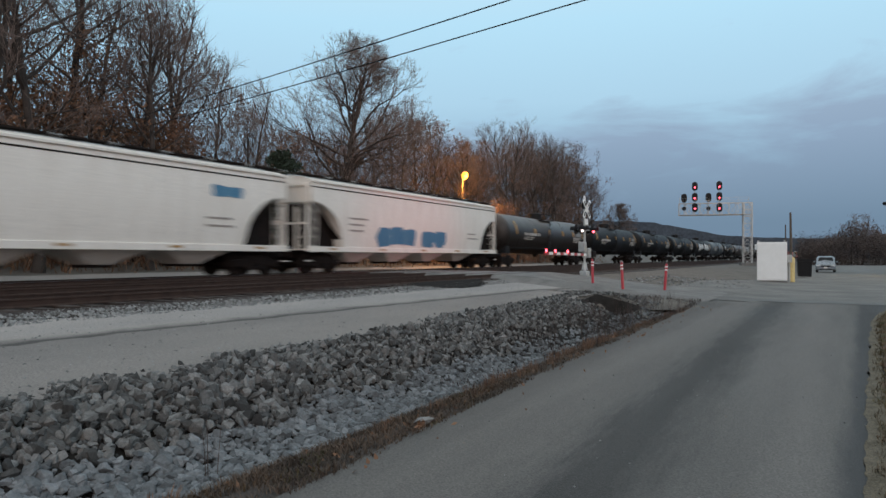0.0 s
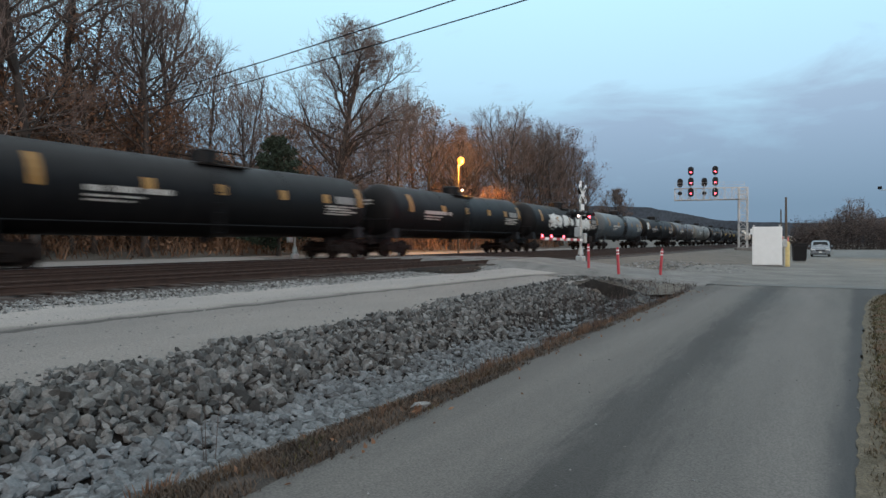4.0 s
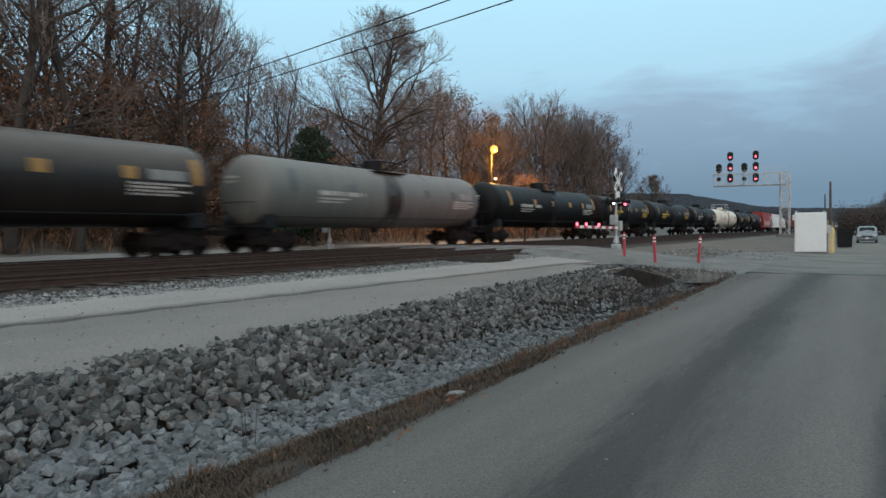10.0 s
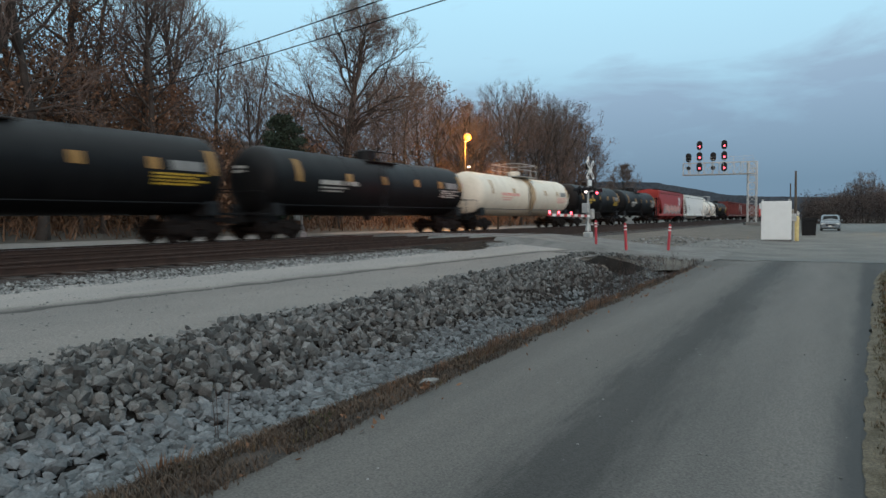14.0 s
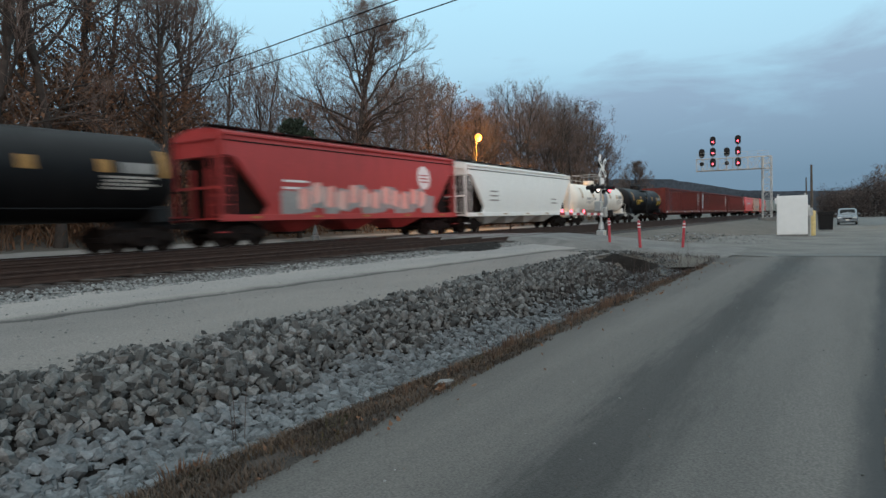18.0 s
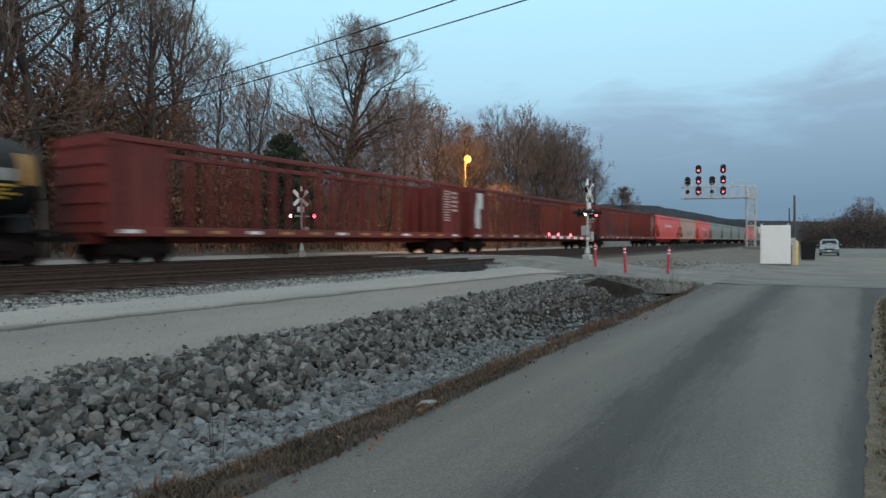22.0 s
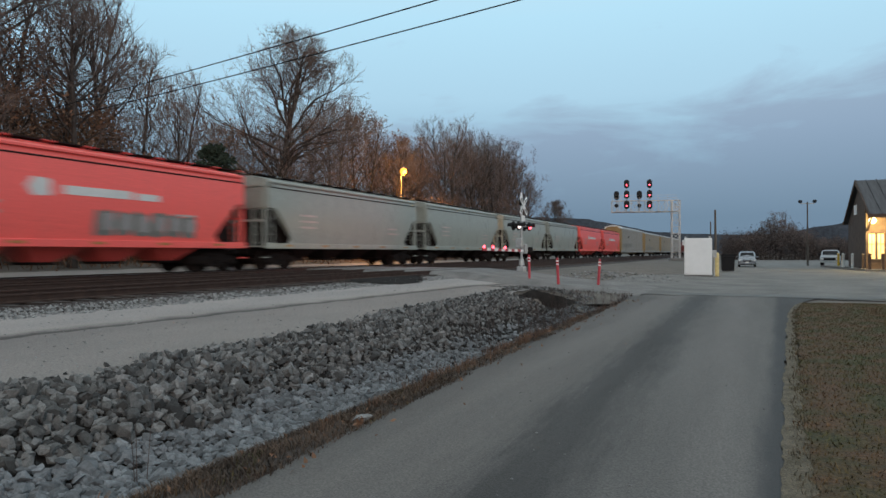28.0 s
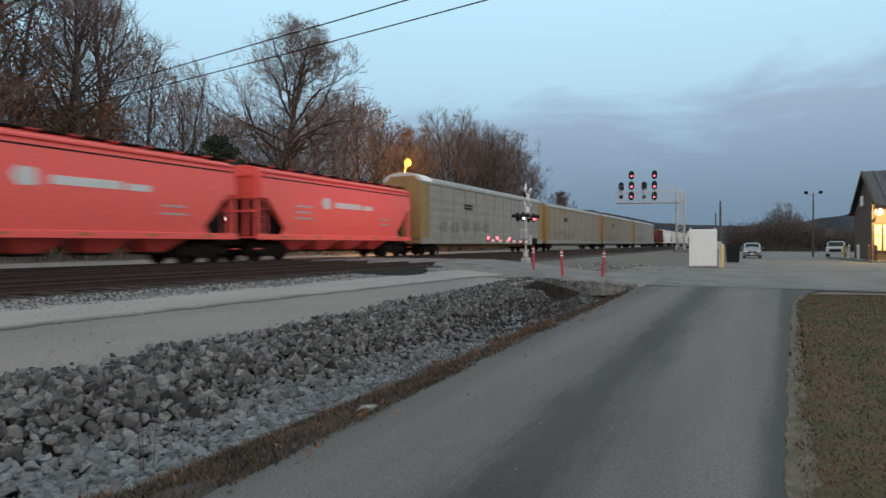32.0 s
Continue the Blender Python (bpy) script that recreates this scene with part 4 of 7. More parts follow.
def stake_car(L, H, body, label, seed=0, logo=False):
    """A long open car with stakes along its sides, through which one sees."""
    car = tagged(new("open_stake_car"), label, "open freight car", "cars of the freight train")
    rng = random.Random(seed)
    E = L / 2 - 0.7
    part("deck", Shape().box(0, 0, 1.12, 2.8, 2 * E, 0.12).box(0, 0, 0.9, 0.5, 2 * E, 0.4), body, car)
    for x in (-1, 1):
        part("side_sill", Shape().box(x * 1.45, 0, 1.12, 0.16, 2 * E, 0.34, c=0.02), body, car)
        part("top_rail", Shape().box(x * 1.45, 0, H - 0.09, 0.22, 2 * E, 0.2, c=0.02), body, car)
        for d in (-1, 1):
            yy = d * (E - 1.15)
            panel = part("end_side_panel", Shape().box(x * 1.42, yy, (1.2 + H) / 2, 0.08, 2.3, H - 1.3), body, car)
            for q in (-1.1, -0.4, 0.4, 1.1):
                part("panel_rib", Shape().box(x * 1.49, yy + q, (1.2 + H) / 2, 0.06, 0.1, H - 1.4), body, panel)
    n = round((2 * E - 4.6) / 1.02)
    for k in range(1, n):
        y = -E + 2.3 + (2 * E - 4.6) * k / n
        for x in (-1, 1):
            ob = part("stake", Shape().prism([(x * 1.40, y - 0.065), (x * 1.52, y - 0.065), (x * 1.52, y - 0.04), (x * 1.43, y - 0.03), (x * 1.43, y + 0.03), (x * 1.52, y + 0.04), (x * 1.52, y + 0.065), (x * 1.40, y + 0.065)], 2, 1.2, H - 0.15), body, car) if k == 1 else place("stake", STK[x], car, pose(0, y - STK["y"], 0))
            if k == 1:
                STK[x], STK["y"] = ob.data, y
    for d in (-1, 1):
        ye = d * E
        s = Shape().box(0, ye, (1.1 + H) / 2, 2.95, 0.1, H - 1.1)
        part("end_wall", s, body, car)
        for k in range(5):
            part("end_rib", B(0, ye + d * 0.1, 1.5 + k * (H - 1.8) / 4, 2.95, 0.1, 0.12), body, car)
        part("ladder", ladder_shape(1.56, d * (E - 0.35), 1.1, H - 0.1), body, car)
    for k in range(13):
        y = -E + 0.8 + (2 * E - 1.6) * k / 12
        part("reflector", Shape().box(1.538, y, 1.13, 0.012, 0.7, 0.13), (WHITE, STRIPE, STRIPE)[k % 3], car)
    s = Shape()
    bars(s, 1.545, E - 2.2, E - 1.5, 2.0, H - 0.4, 12, 0.7, rng)
    bars(s, 1.545, E - 1.3, E - 0.6, 2.6, H - 0.4, 5, 0.7, rng)
    part("lettering", s, LETTERP, car)
    if logo:
        s = Shape()
        put_patch(s, 1.545, -E + 0.7, -E + 1.5, H - 1.4, H - 0.35)
        blob(s, lambda z: 1.56, -E + 0.75, 2.4, 0.8, 1.8, rng)
        part("graffiti", s, GRAFW, car, "smeared white graffiti")
    running_gear(car, L, 2.3)
    return car


STK = {}


def auto_rack(L, H, panel, frame_paint, label, seed=0):
    car = tagged(new("autorack_car"), label, "autorack car", "cars of the freight train")
    rng = random.Random(seed)
    E = L / 2 - 0.9
    part("deck", Shape().box(0, 0, 1.0, 2.9, 2 * E, 0.3).box(0, 0, 0.75, 0.7, 2 * E - 5, 0.4), frame_paint, car)
    roofp = []
    for y in (-E, E):
        roofp.append([(1.5 * math.cos(a), y, H - 0.55 + 0.55 * math.sin(a)) for a in np.linspace(0, math.pi, 11)])
    part("roof", Shape().loft(roofp), ROOFP, car, "galvanised arched roof", True)
    n = 12
    for x in (-1, 1):
        part("side_sill", Shape().box(x * 1.47, 0, 1.02, 0.12, 2 * E, 0.42, c=0.015), POSTP, car)
        part("top_chord", Shape().box(x * 1.46, 0, H - 0.6, 0.12, 2 * E, 0.16, c=0.015), panel, car)
        for k in range(n):
            a, b = -E + 1.1 + (2 * E - 2.2) * k / n, -E + 1.1 + (2 * E - 2.2) * (k + 1) / n
            if x > 0 or k % 3 == 0:
                s = Shape()
                # corrugated sheet
                m = 13
                top, low = [], []
                for q in range(m):
                    xx = x * (1.44 + (0.025 if q % 2 else 0))
                    zz = 1.25 + (H - 0.65 - 1.25) * q / (m - 1)
                    top.append([(xx, a + 0.06, zz), (xx, b - 0.06, zz), (xx - x * 0.03, b - 0.06, zz), (xx - x * 0.03, a + 0.06, zz)])
                part("side_panel", s.loft(top), panel, car)
            else:
                part("side_panel", Shape().box(x * 1.45, (a + b) / 2, (0.6 + H) / 2, 0.04, b - a - 0.1, H - 1.9), panel, car)
        for k in range(n + 1):
            y = -E + 1.1 + (2 * E - 2.2) * k / n
            part("side_post", Shape().box(x * 1.47, y, (0.6 + H) / 2, 0.1, 0.16, H - 1.85), POSTP if k not in (0, n) else frame_paint, car)
        for d in (-1, 1):
            part("end_panel", Shape().box(x * 1.46, d * (E - 0.55), (0.5 + H) / 2, 0.06, 1.0, H - 1.75), frame_paint, car)
            part("corner_post", Shape().box(x * 1.42, d * E, (0.5 + H) / 2, 0.18, 0.14, H - 1.75, c=0.02), frame_paint, car)
    for d in (-1, 1):
        part("end_door", Shape().prism([(-1.35, 1.2), (1.35, 1.2), (1.35, H - 0.6), (0.9, H - 0.2), (-0.9, H - 0.2), (-1.35, H - 0.6)], 1, d * E - 0.05, d * E + 0.05), frame_paint, car)
    s = Shape()
    bars(s, 1.53, -E * 0.48, -E * 0.36, 3.5, 4.0, 2, 0.8, rng)
    part("lettering", s, BLACK, car)
    s = Shape()
    for k in range(5):
        blob(s, lambda z: 1.5, -E * 0.75 + k * 2.1, 1.9 + rng.uniform(-0.2, 0.4), 1.2, 0.8, rng)
    part("graffiti", s, GRAFD, car, "faded dark graffiti")
    running_gear(car, L, 3.2)
    return car


# paints of the cars
P_WHITE = paint("white_car_paint", (0.80, 0.76, 0.70), 0.5, 0.25, (0.60, 0.54, 0.47))
P_LIGHT = paint("light_car_paint", (0.92, 0.91, 0.87), 0.5, 0.2, (0.78, 0.75, 0.69))
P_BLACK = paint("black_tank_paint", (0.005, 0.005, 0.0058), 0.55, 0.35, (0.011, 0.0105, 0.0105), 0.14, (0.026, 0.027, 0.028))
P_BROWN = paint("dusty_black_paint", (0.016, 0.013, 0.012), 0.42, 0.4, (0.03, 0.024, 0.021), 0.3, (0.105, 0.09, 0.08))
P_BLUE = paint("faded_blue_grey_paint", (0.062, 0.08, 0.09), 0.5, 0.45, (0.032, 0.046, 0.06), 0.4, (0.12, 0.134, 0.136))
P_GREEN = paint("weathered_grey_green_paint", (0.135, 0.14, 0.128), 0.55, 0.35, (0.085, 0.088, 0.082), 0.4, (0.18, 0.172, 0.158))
P_CREAM = paint("cream_tank_paint", (0.82, 0.74, 0.62), 0.5, 0.25, (0.60, 0.50, 0.38))
P_IVORY = paint("ivory_tank_paint", (0.90, 0.85, 0.77), 0.5, 0.25, (0.74, 0.64, 0.52))
P_DKRED = paint("dark_red_hopper_paint", (0.42, 0.048, 0.045), 0.5, 0.25)
P_GOND = paint("oxide_red_car_paint", (0.165, 0.03, 0.025), 0.6, 0.4, (0.075, 0.022, 0.018))
P_RED = paint("bright_red_hopper_paint", (0.92, 0.135, 0.115), 0.36, 0.2, (0.74, 0.14, 0.12))
P_TAN = paint("tan_hopper_paint", (0.62, 0.40, 0.30), 0.5, 0.3, (0.5, 0.27, 0.2))
P_GREY = paint("grey_green_hopper_paint", (0.325, 0.352, 0.315), 0.30, 0.3, (0.225, 0.247, 0.22))
P_RACK = paint("galvanised_rack_panel", (0.30, 0.295, 0.27), 0.6, 0.3, (0.20, 0.185, 0.155))
P_TANRACK = paint("tan_rack_panel", (0.29, 0.25, 0.185), 0.6, 0.3, (0.24, 0.2, 0.14))
P_YEL = paint("rack_yellow_paint", (0.31, 0.205, 0.085), 0.55, 0.3, (0.24, 0.15, 0.06))
ROOFP = paint("zinc_roof", (0.27, 0.26, 0.245), 0.5, 0.25)
POSTP = paint("zinc_post", (0.29, 0.28, 0.25), 0.5, 0.25)
GRAFW = paint("white_spray", (0.66, 0.68, 0.66), 0.6, 0.3)
GRAFB = paint("blue_spray", (0.045, 0.17, 0.30), 0.6, 0.4, (0.12, 0.26, 0.36))
GRAFR = paint("red_spray", (0.80, 0.30, 0.25), 0.6, 0.5, (0.75, 0.60, 0.54))
GRAFG = paint("grey_spray", (0.36, 0.345, 0.335), 0.6, 0.4)
GRAFD = paint("dark_spray", (0.20, 0.195, 0.175), 0.6, 0.4)
LETTERT = paint("dulled_white_stencil", (0.50, 0.48, 0.44), 0.6, 0.4, (0.30, 0.28, 0.26))
PATCHG = paint("painted_over_grey", (0.16, 0.16, 0.155), 0.6, 0.5, (0.32, 0.31, 0.29))
STRIPE = paint("amber_stripe", (0.42, 0.25, 0.10), 0.5, 0.3)
LETTERP = paint("stencil_white", (0.55, 0.45, 0.42), 0.6, 0.4)
BANDG = paint("grey_band", (0.27, 0.29, 0.31), 0.5, 0.3)
RUSTSTAIN = paint("rust_stain", (0.42, 0.26, 0.12), 0.7, 0.5, (0.55, 0.45, 0.33))
PATINA = paint("chalky_stain", (0.13, 0.15, 0.16), 0.7, 0.5, (0.05, 0.05, 0.05))
FAINT = paint("faint_lettering", (0.34, 0.30, 0.27), 0.6, 0.3)

# where each car begins along the train, in metres from its head
GAPS = [0.8, 22.3, 43.9, 64.9, 86.2, 107.6, 128.5, 149.8, 170.3, 192.0, 213.2, 233.7, 255.4, 272.9, 293.7, 313.6, 334.0, 351.0, 369.2, 388.7, 408.9, 426.2, 443.4, 469.4,
        498.3, 525.2, 542.6, 558.4, 574.8, 592.0, 608.5, 624.3, 640.0, 656.2, 672.7, 703.6, 734.8, 765.2, 795.6, 813.0, 832.0, 851.0, 870.0, 889.0]
GAPS = [g * XT[2] / -22.5 for g in GAPS]
TRAIN = []


def car_at(i, maker, *a, **k):
    L = GAPS[i + 1] - GAPS[i]
    got = maker(L, *a, **k)
    car = got[0] if isinstance(got, tuple) else got
    TRAIN.append((car, (GAPS[i] + GAPS[i + 1]) / 2))
    return got


def graffiti(car, side, items, material, seed, label=""):
    rng = random.Random(seed)
    for y, z, w, h in items:
        s = Shape()
        blob(s, side, y, z, w, h, rng)
        part("graffiti_letter", s, material, car, label)


# head to tail
HH = 4.62
c, side, E = car_at(0, hopper_car, HH, P_WHITE, FAINT, "dusty white covered hopper car with a blue sprayed patch", 2.3, 3.35, True, 4, seed=1, roof=STEEL)
graffiti(c, side, [(E - 3.5, 3.35, 0.9, 0.5), (E - 2.8, 3.35, 0.7, 0.45)], GRAFB, 2, "blue sprayed patch")
c, side, E = car_at(1, hopper_car, HH, P_WHITE, FAINT, "dusty white covered hopper car with blue graffiti", 2.3, 3.35, True, 4, seed=2, roof=STEEL)
graffiti(c, side, [(-4.0, 1.85, 1.4, 1.05), (-2.8, 1.9, 1.4, 1.05), (-1.6, 1.85, 1.4, 1.0), (0.5, 1.85, 1.5, 0.95), (1.8, 1.85, 1.4, 0.95)], GRAFB, 3, "block letters sprayed in blue")
blk = "black railway tank car with amber patches and white lettering"
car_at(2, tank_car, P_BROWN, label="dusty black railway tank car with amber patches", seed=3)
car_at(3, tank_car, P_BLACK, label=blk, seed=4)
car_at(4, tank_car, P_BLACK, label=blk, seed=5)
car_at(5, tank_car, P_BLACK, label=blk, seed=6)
c, side, zc, E = car_at(6, tank_car, P_BLACK, label="black railway tank car with large white graffiti", seed=7)
graffiti(c, side, [(-4.6, zc + 0.0, 1.8, 1.5), (-3.1, zc - 0.05, 1.8, 1.45), (-1.4, zc - 0.05, 1.7, 1.4), (-0.1, zc - 0.1, 1.8, 1.35), (2.1, zc + 0.05, 1.5, 1.5), (3.5, zc - 0.0, 1.9, 1.3), (5.1, zc - 0.0, 1.8, 1.3)], GRAFW, 8, "big white sprayed block letters")
c, side, zc, E = car_at(7, tank_car, P_BLUE, label="faded blue-grey railway tank car with dark stains", seed=9, bands=((-0.9, 0.7, P_BLACK, "dark stained band below the dome"),))
c, side, zc, E = car_at(8, tank_car, P_BLACK, label="black railway tank car with a white scrawl on its end", seed=10)
graffiti(c, side, [(-E + 0.9, zc + 0.3, 0.9, 0.9), (-E + 1.5, zc + 0.6, 0.7, 0.5)], GRAFW, 11, "white scrawl")
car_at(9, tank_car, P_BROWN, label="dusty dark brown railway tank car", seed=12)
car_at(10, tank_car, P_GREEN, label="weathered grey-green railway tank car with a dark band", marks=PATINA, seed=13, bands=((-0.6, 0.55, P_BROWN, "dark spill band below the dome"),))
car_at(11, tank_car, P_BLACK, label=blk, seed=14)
c, side, zc, E = car_at(12, tank_car, P_BLACK, label="black railway tank car with yellow marks and chalky stains", letters=YELLOW, seed=15)
graffiti(c, side, [(0.1, zc + 0.9, 1.2, 1.2), (0.5, zc + 0.4, 0.8, 1.0)], PATINA, 16, "chalky spill stain")
car_at(13, tank_car, P_BLACK, label="black railway tank car with yellow lettering and patches", letters=YELLOW, seed=17)
car_at(14, tank_car, P_BLACK, label=blk, seed=18)
c, side, zc, E = car_at(15, tank_car, P_CREAM, label="cream railway tank car with rust stains", letters=GRAFR, marks=RUSTSTAIN, dome="platform", seed=19, sills=BLACK, bands=((-0.4, 0.7, RUSTSTAIN, "rust-stained band below the dome"),))
car_at(16, tank_car, P_BLACK, label="short black railway tank car with yellow lettering", letters=YELLOW, seed=20)
car_at(17, tank_car, P_BLACK, label="short black railway tank car with white lettering", seed=21)
c, side, E = car_at(18, hopper_car, 4.75, P_DKRED, WHITE, "dark red covered hopper car with a white disc and pink graffiti", 2.6, 3.6, False, 3, seed=22, roof=P_GOND)
s = Shape()
s.loft([[(side(3.25 + r * math.sin(a)) + 0.016, E - 3.4 + r * math.cos(a), 3.25 + r * math.sin(a)) for a in np.linspace(0, 2 * math.pi, 25)[:-1]] for r in (0.02, 0.4, 0.66)], cap=False)
part("disc_emblem", s, WHITE, c, "plain white disc")
s = Shape()
bars(s, 0, E - 3.8, E - 3.0, 2.95, 3.5, 3, 0.5, None, lambda z: side(z) + 0.012)
part("emblem_bars", s, P_DKRED, c)
graffiti(c, side, [(-E + 3.4 + 0.9 * k, 1.75 + 0.15 * (k % 3), 1.3, 1.2) for k in range(13)], GRAFG, 23, "grey spray under the graffiti")
graffiti(c, lambda z: side(z) + 0.012, [(-E + 4.2 + 0.85 * k, 1.95 + 0.12 * ((k * 2) % 3), 0.72, 0.95) for k in range(12)], GRAFR, 24, "pink sprayed letters")
c, side, E = car_at(19, hopper_car, 4.62, P_LIGHT, FAINT, "clean light grey-white covered hopper car", 2.5, 3.7, False, 4, seed=25, roof=STEEL)
c, side, zc, E = car_at(20, tank_car, P_IVORY, label="ivory railway tank car with a grey band and top platform", letters=GRAFG, marks=RUSTSTAIN, dome="platform", R=1.42, seed=26, sills=P_IVORY, walkway=True, bands=((0.3, 1.5, BANDG, "grey painted band"), (-0.5, 0.3, RUSTSTAIN, "rusty run beside the band")))
car_at(21, tank_car, P_BLACK, label="short black railway tank car with yellow lettering", letters=YELLOW, R=1.45, seed=27)
ox = "oxide red open freight car with stakes along its sides"
car_at(22, stake_car, 4.35, P_GOND, ox, 28)
car_at(23, stake_car, 4.35, P_GOND, "oxide red open stake car with white graffiti", 29, True)
car_at(24, stake_car, 4.35, P_GOND, ox, 30)
POT = dict(cut=2.0, rise=2.95, bays=4)


def logo_bars(car, side, E, m):
    s = Shape()
    blob(s, side, -E + 5.0, 2.95, 0.8, 0.6, random.Random(3))
    put_patch(s, 0, -E + 5.8, -E + 8.4, 2.75, 3.05, side)
    put_patch(s, 0, -E + 8.6, -E + 9.6, 2.75, 3.0, side)
    part("emblem", s, m, car, "pale emblem and bars of lettering")


c, side, E = car_at(25, hopper_car, 4.5, P_RED, LETTERP, "bright red covered hopper car with a pale emblem", seed=31, **POT)
logo_bars(c, side, E, GRAFW)
c, side, E = car_at(26, hopper_car, 4.5, P_TAN, LETTERP, "faded tan covered hopper car with dark graffiti", seed=32, **POT)
graffiti(c, side, [(-1.5 + 1.1 * k, 2.0, 1.0, 0.7) for k in range(5)], GRAFG, 33, "faint grey graffiti")
c, side, E = car_at(27, hopper_car, 4.5, P_RED, LETTERP, "bright red covered hopper car with grey graffiti", seed=34, **POT)
logo_bars(c, side, E, GRAFW)
graffiti(c, side, [(0.2 + 0.75 * k, 1.85, 0.8, 0.95) for k in range(6)], GRAFD, 35, "dark grey sprayed letters")
graffiti(c, lambda z: side(z) + 0.012, [(0.3 + 0.75 * k, 1.9, 0.45, 0.6) for k in range(6)], GRAFG, 36, "grey fill of the sprayed letters")
for i in (28, 29, 30, 31):
    car_at(i, hopper_car, 4.5, P_GREY, LETTERP, "grey-green covered hopper car with faint lettering", seed=i + 10, under=DARKSTEEL, **POT)
for i in (32, 33):
    c, side, E = car_at(i, hopper_car, 4.5, P_RED, LETTERP, "bright red covered hopper car with a pale emblem", seed=i + 10, **POT)
    logo_bars(c, side, E, GRAFW)
c = car_at(34, auto_rack, 5.7, P_RACK, P_YEL, "grey slatted autorack car with yellow ends", 50)
ycap = -(GAPS[35] - GAPS[34]) / 2 + 0.9
part("roof_end_cap", Shape().loft([[(1.53 * math.cos(a), y, 5.17 + 0.6 * math.sin(a)) for a in np.linspace(0, math.pi, 11)] for y in (ycap, ycap + 1.6)]), WHITE, c, "bright white roof end sheet", True)
car_at(35, auto_rack, 5.55, P_TANRACK, P_YEL, "tan slatted autorack car with yellow posts", 51)
car_at(36, auto_rack, 5.55, P_TANRACK, P_YEL, "tan slatted autorack car with pale graffiti", 52)
car_at(37, auto_rack, 5.55, P_RACK, P_YEL, "grey slatted autorack car with yellow ends", 53)
car_at(38, hopper_car, 4.5, P_GOND, LETTERP, "oxide red ribbed hopper car", seed=60, ribs=True)
car_at(39, hopper_car, 4.5, P_LIGHT, FAINT, "white covered hopper car", seed=61)
for i in (40, 41, 42):
    car_at(i, hopper_car, 4.5, P_WHITE, FAINT, "dusty white covered hopper car", seed=22 + i)


# ---------- signal cantilever over the tracks ----------
def signal_head(parent, x, y, z, lit):
    s = Shape()
    pill = [(x + 0.40 * math.cos(a), z + (0.30 if math.sin(a) > 0 else -0.22) + 0.40 * math.sin(a)) for a in np.linspace(0, 2 * math.pi, 29)[:-1]]
    s.prism(pill, 1, y - 0.02, y + 0.04)
    s.box(x, y + 0.16, z, 0.5, 0.3, 0.62, c=0.04)
    h = part("signal_head", s, BLACK, parent, "black signal head with an oval backing")
    hood = []
    for d in (0.0, -0.32):
        hood.append([(x + 0.21 * math.cos(a), y - 0.02 + d, z - 0.12 + 0.21 * math.sin(a)) for a in np.linspace(-0.3, math.pi + 0.3, 13)])
    part("hood", Shape().loft(hood, False, False), BLACK, h)
    part("lens", Shape().tube([(x, y - 0.03, z - 0.12), (x, y - 0.09, z - 0.12), (x, y - 0.11, z - 0.12)], [0.125, 0.115, 0.07], 14), REDGLOW if lit else GLASS, h, "lit red lens" if lit else "dark lens", True)


def truss(parent, p, q, w, h, n, chord=0.06):
    """A lattice box beam from p to q; w across, h high."""
    p, q = Vector(p), Vector(q)
    d = (q - p).normalized()
    up = Vector((0, 0, 1)) if abs(d.z) < 0.5 else Vector((1, 0, 0))
    side = d.cross(up).normalized()
    L = (q - p).length
    corners = [(a * w / 2, b * h / 2) for a, b in ((-1, -1), (1, -1), (1, 1), (-1, 1))]
    at = lambda t, c: p + d * t + side * c[0] + up * c[1]
    for c in corners:
        part("chord", T([at(0, c), at(L, c)], chord, 4), STEEL, parent)
    for f in range(4):
        a, b = corners[f], corners[(f + 1) % 4]
        for k in range(n):
            t0, t1 = L * k / n, L * (k + 1) / n
            part("brace", T([at(t0, a if k % 2 else b), at(t1, b if k % 2 else a)], chord * 0.55, 4), STEEL, parent)
            part("strut", T([at(t0, a), at(t0, b)], chord * 0.55, 4), STEEL, parent)


gan = tagged(new("signal_cantilever"), "galvanised lattice signal cantilever with red lights over the tracks", "railway signal")
gan.matrix_basis = pose(-18.68, 101.0, 0, 0, 0, 16)
CT, CB, CX = 9.53, 7.77, 9.45    # top and bottom of the beam, middle of the tower
truss(gan, (CX, 0, 0.5), (CX, 0, CT), 0.95, 1.15, 9, 0.075)
truss(gan, (0, 0, (CT + CB) / 2), (CX + 0.5, 0, (CT + CB) / 2), 0.95, CT - CB, 10, 0.065)
part("footing", B(CX, 0, 0.5, 2.0, 2.0, 0.5, c=0.05), PANEL, gan)
part("catwalk", B(CX / 2, -0.75, CB + 0.05, CX, 0.55, 0.06), STEEL, gan)
s = Shape()
for x in steps(0, CX, 1.4):
    s.tube([(x, -1.0, CB), (x, -1.0, CT + 0.75)], 0.022, 4)
for z in (CT + 0.35, CT + 0.75):
    s.tube([(0, -1.0, z), (CX, -1.0, z)], 0.022, 4)
part("handrail", s, STEEL, gan)
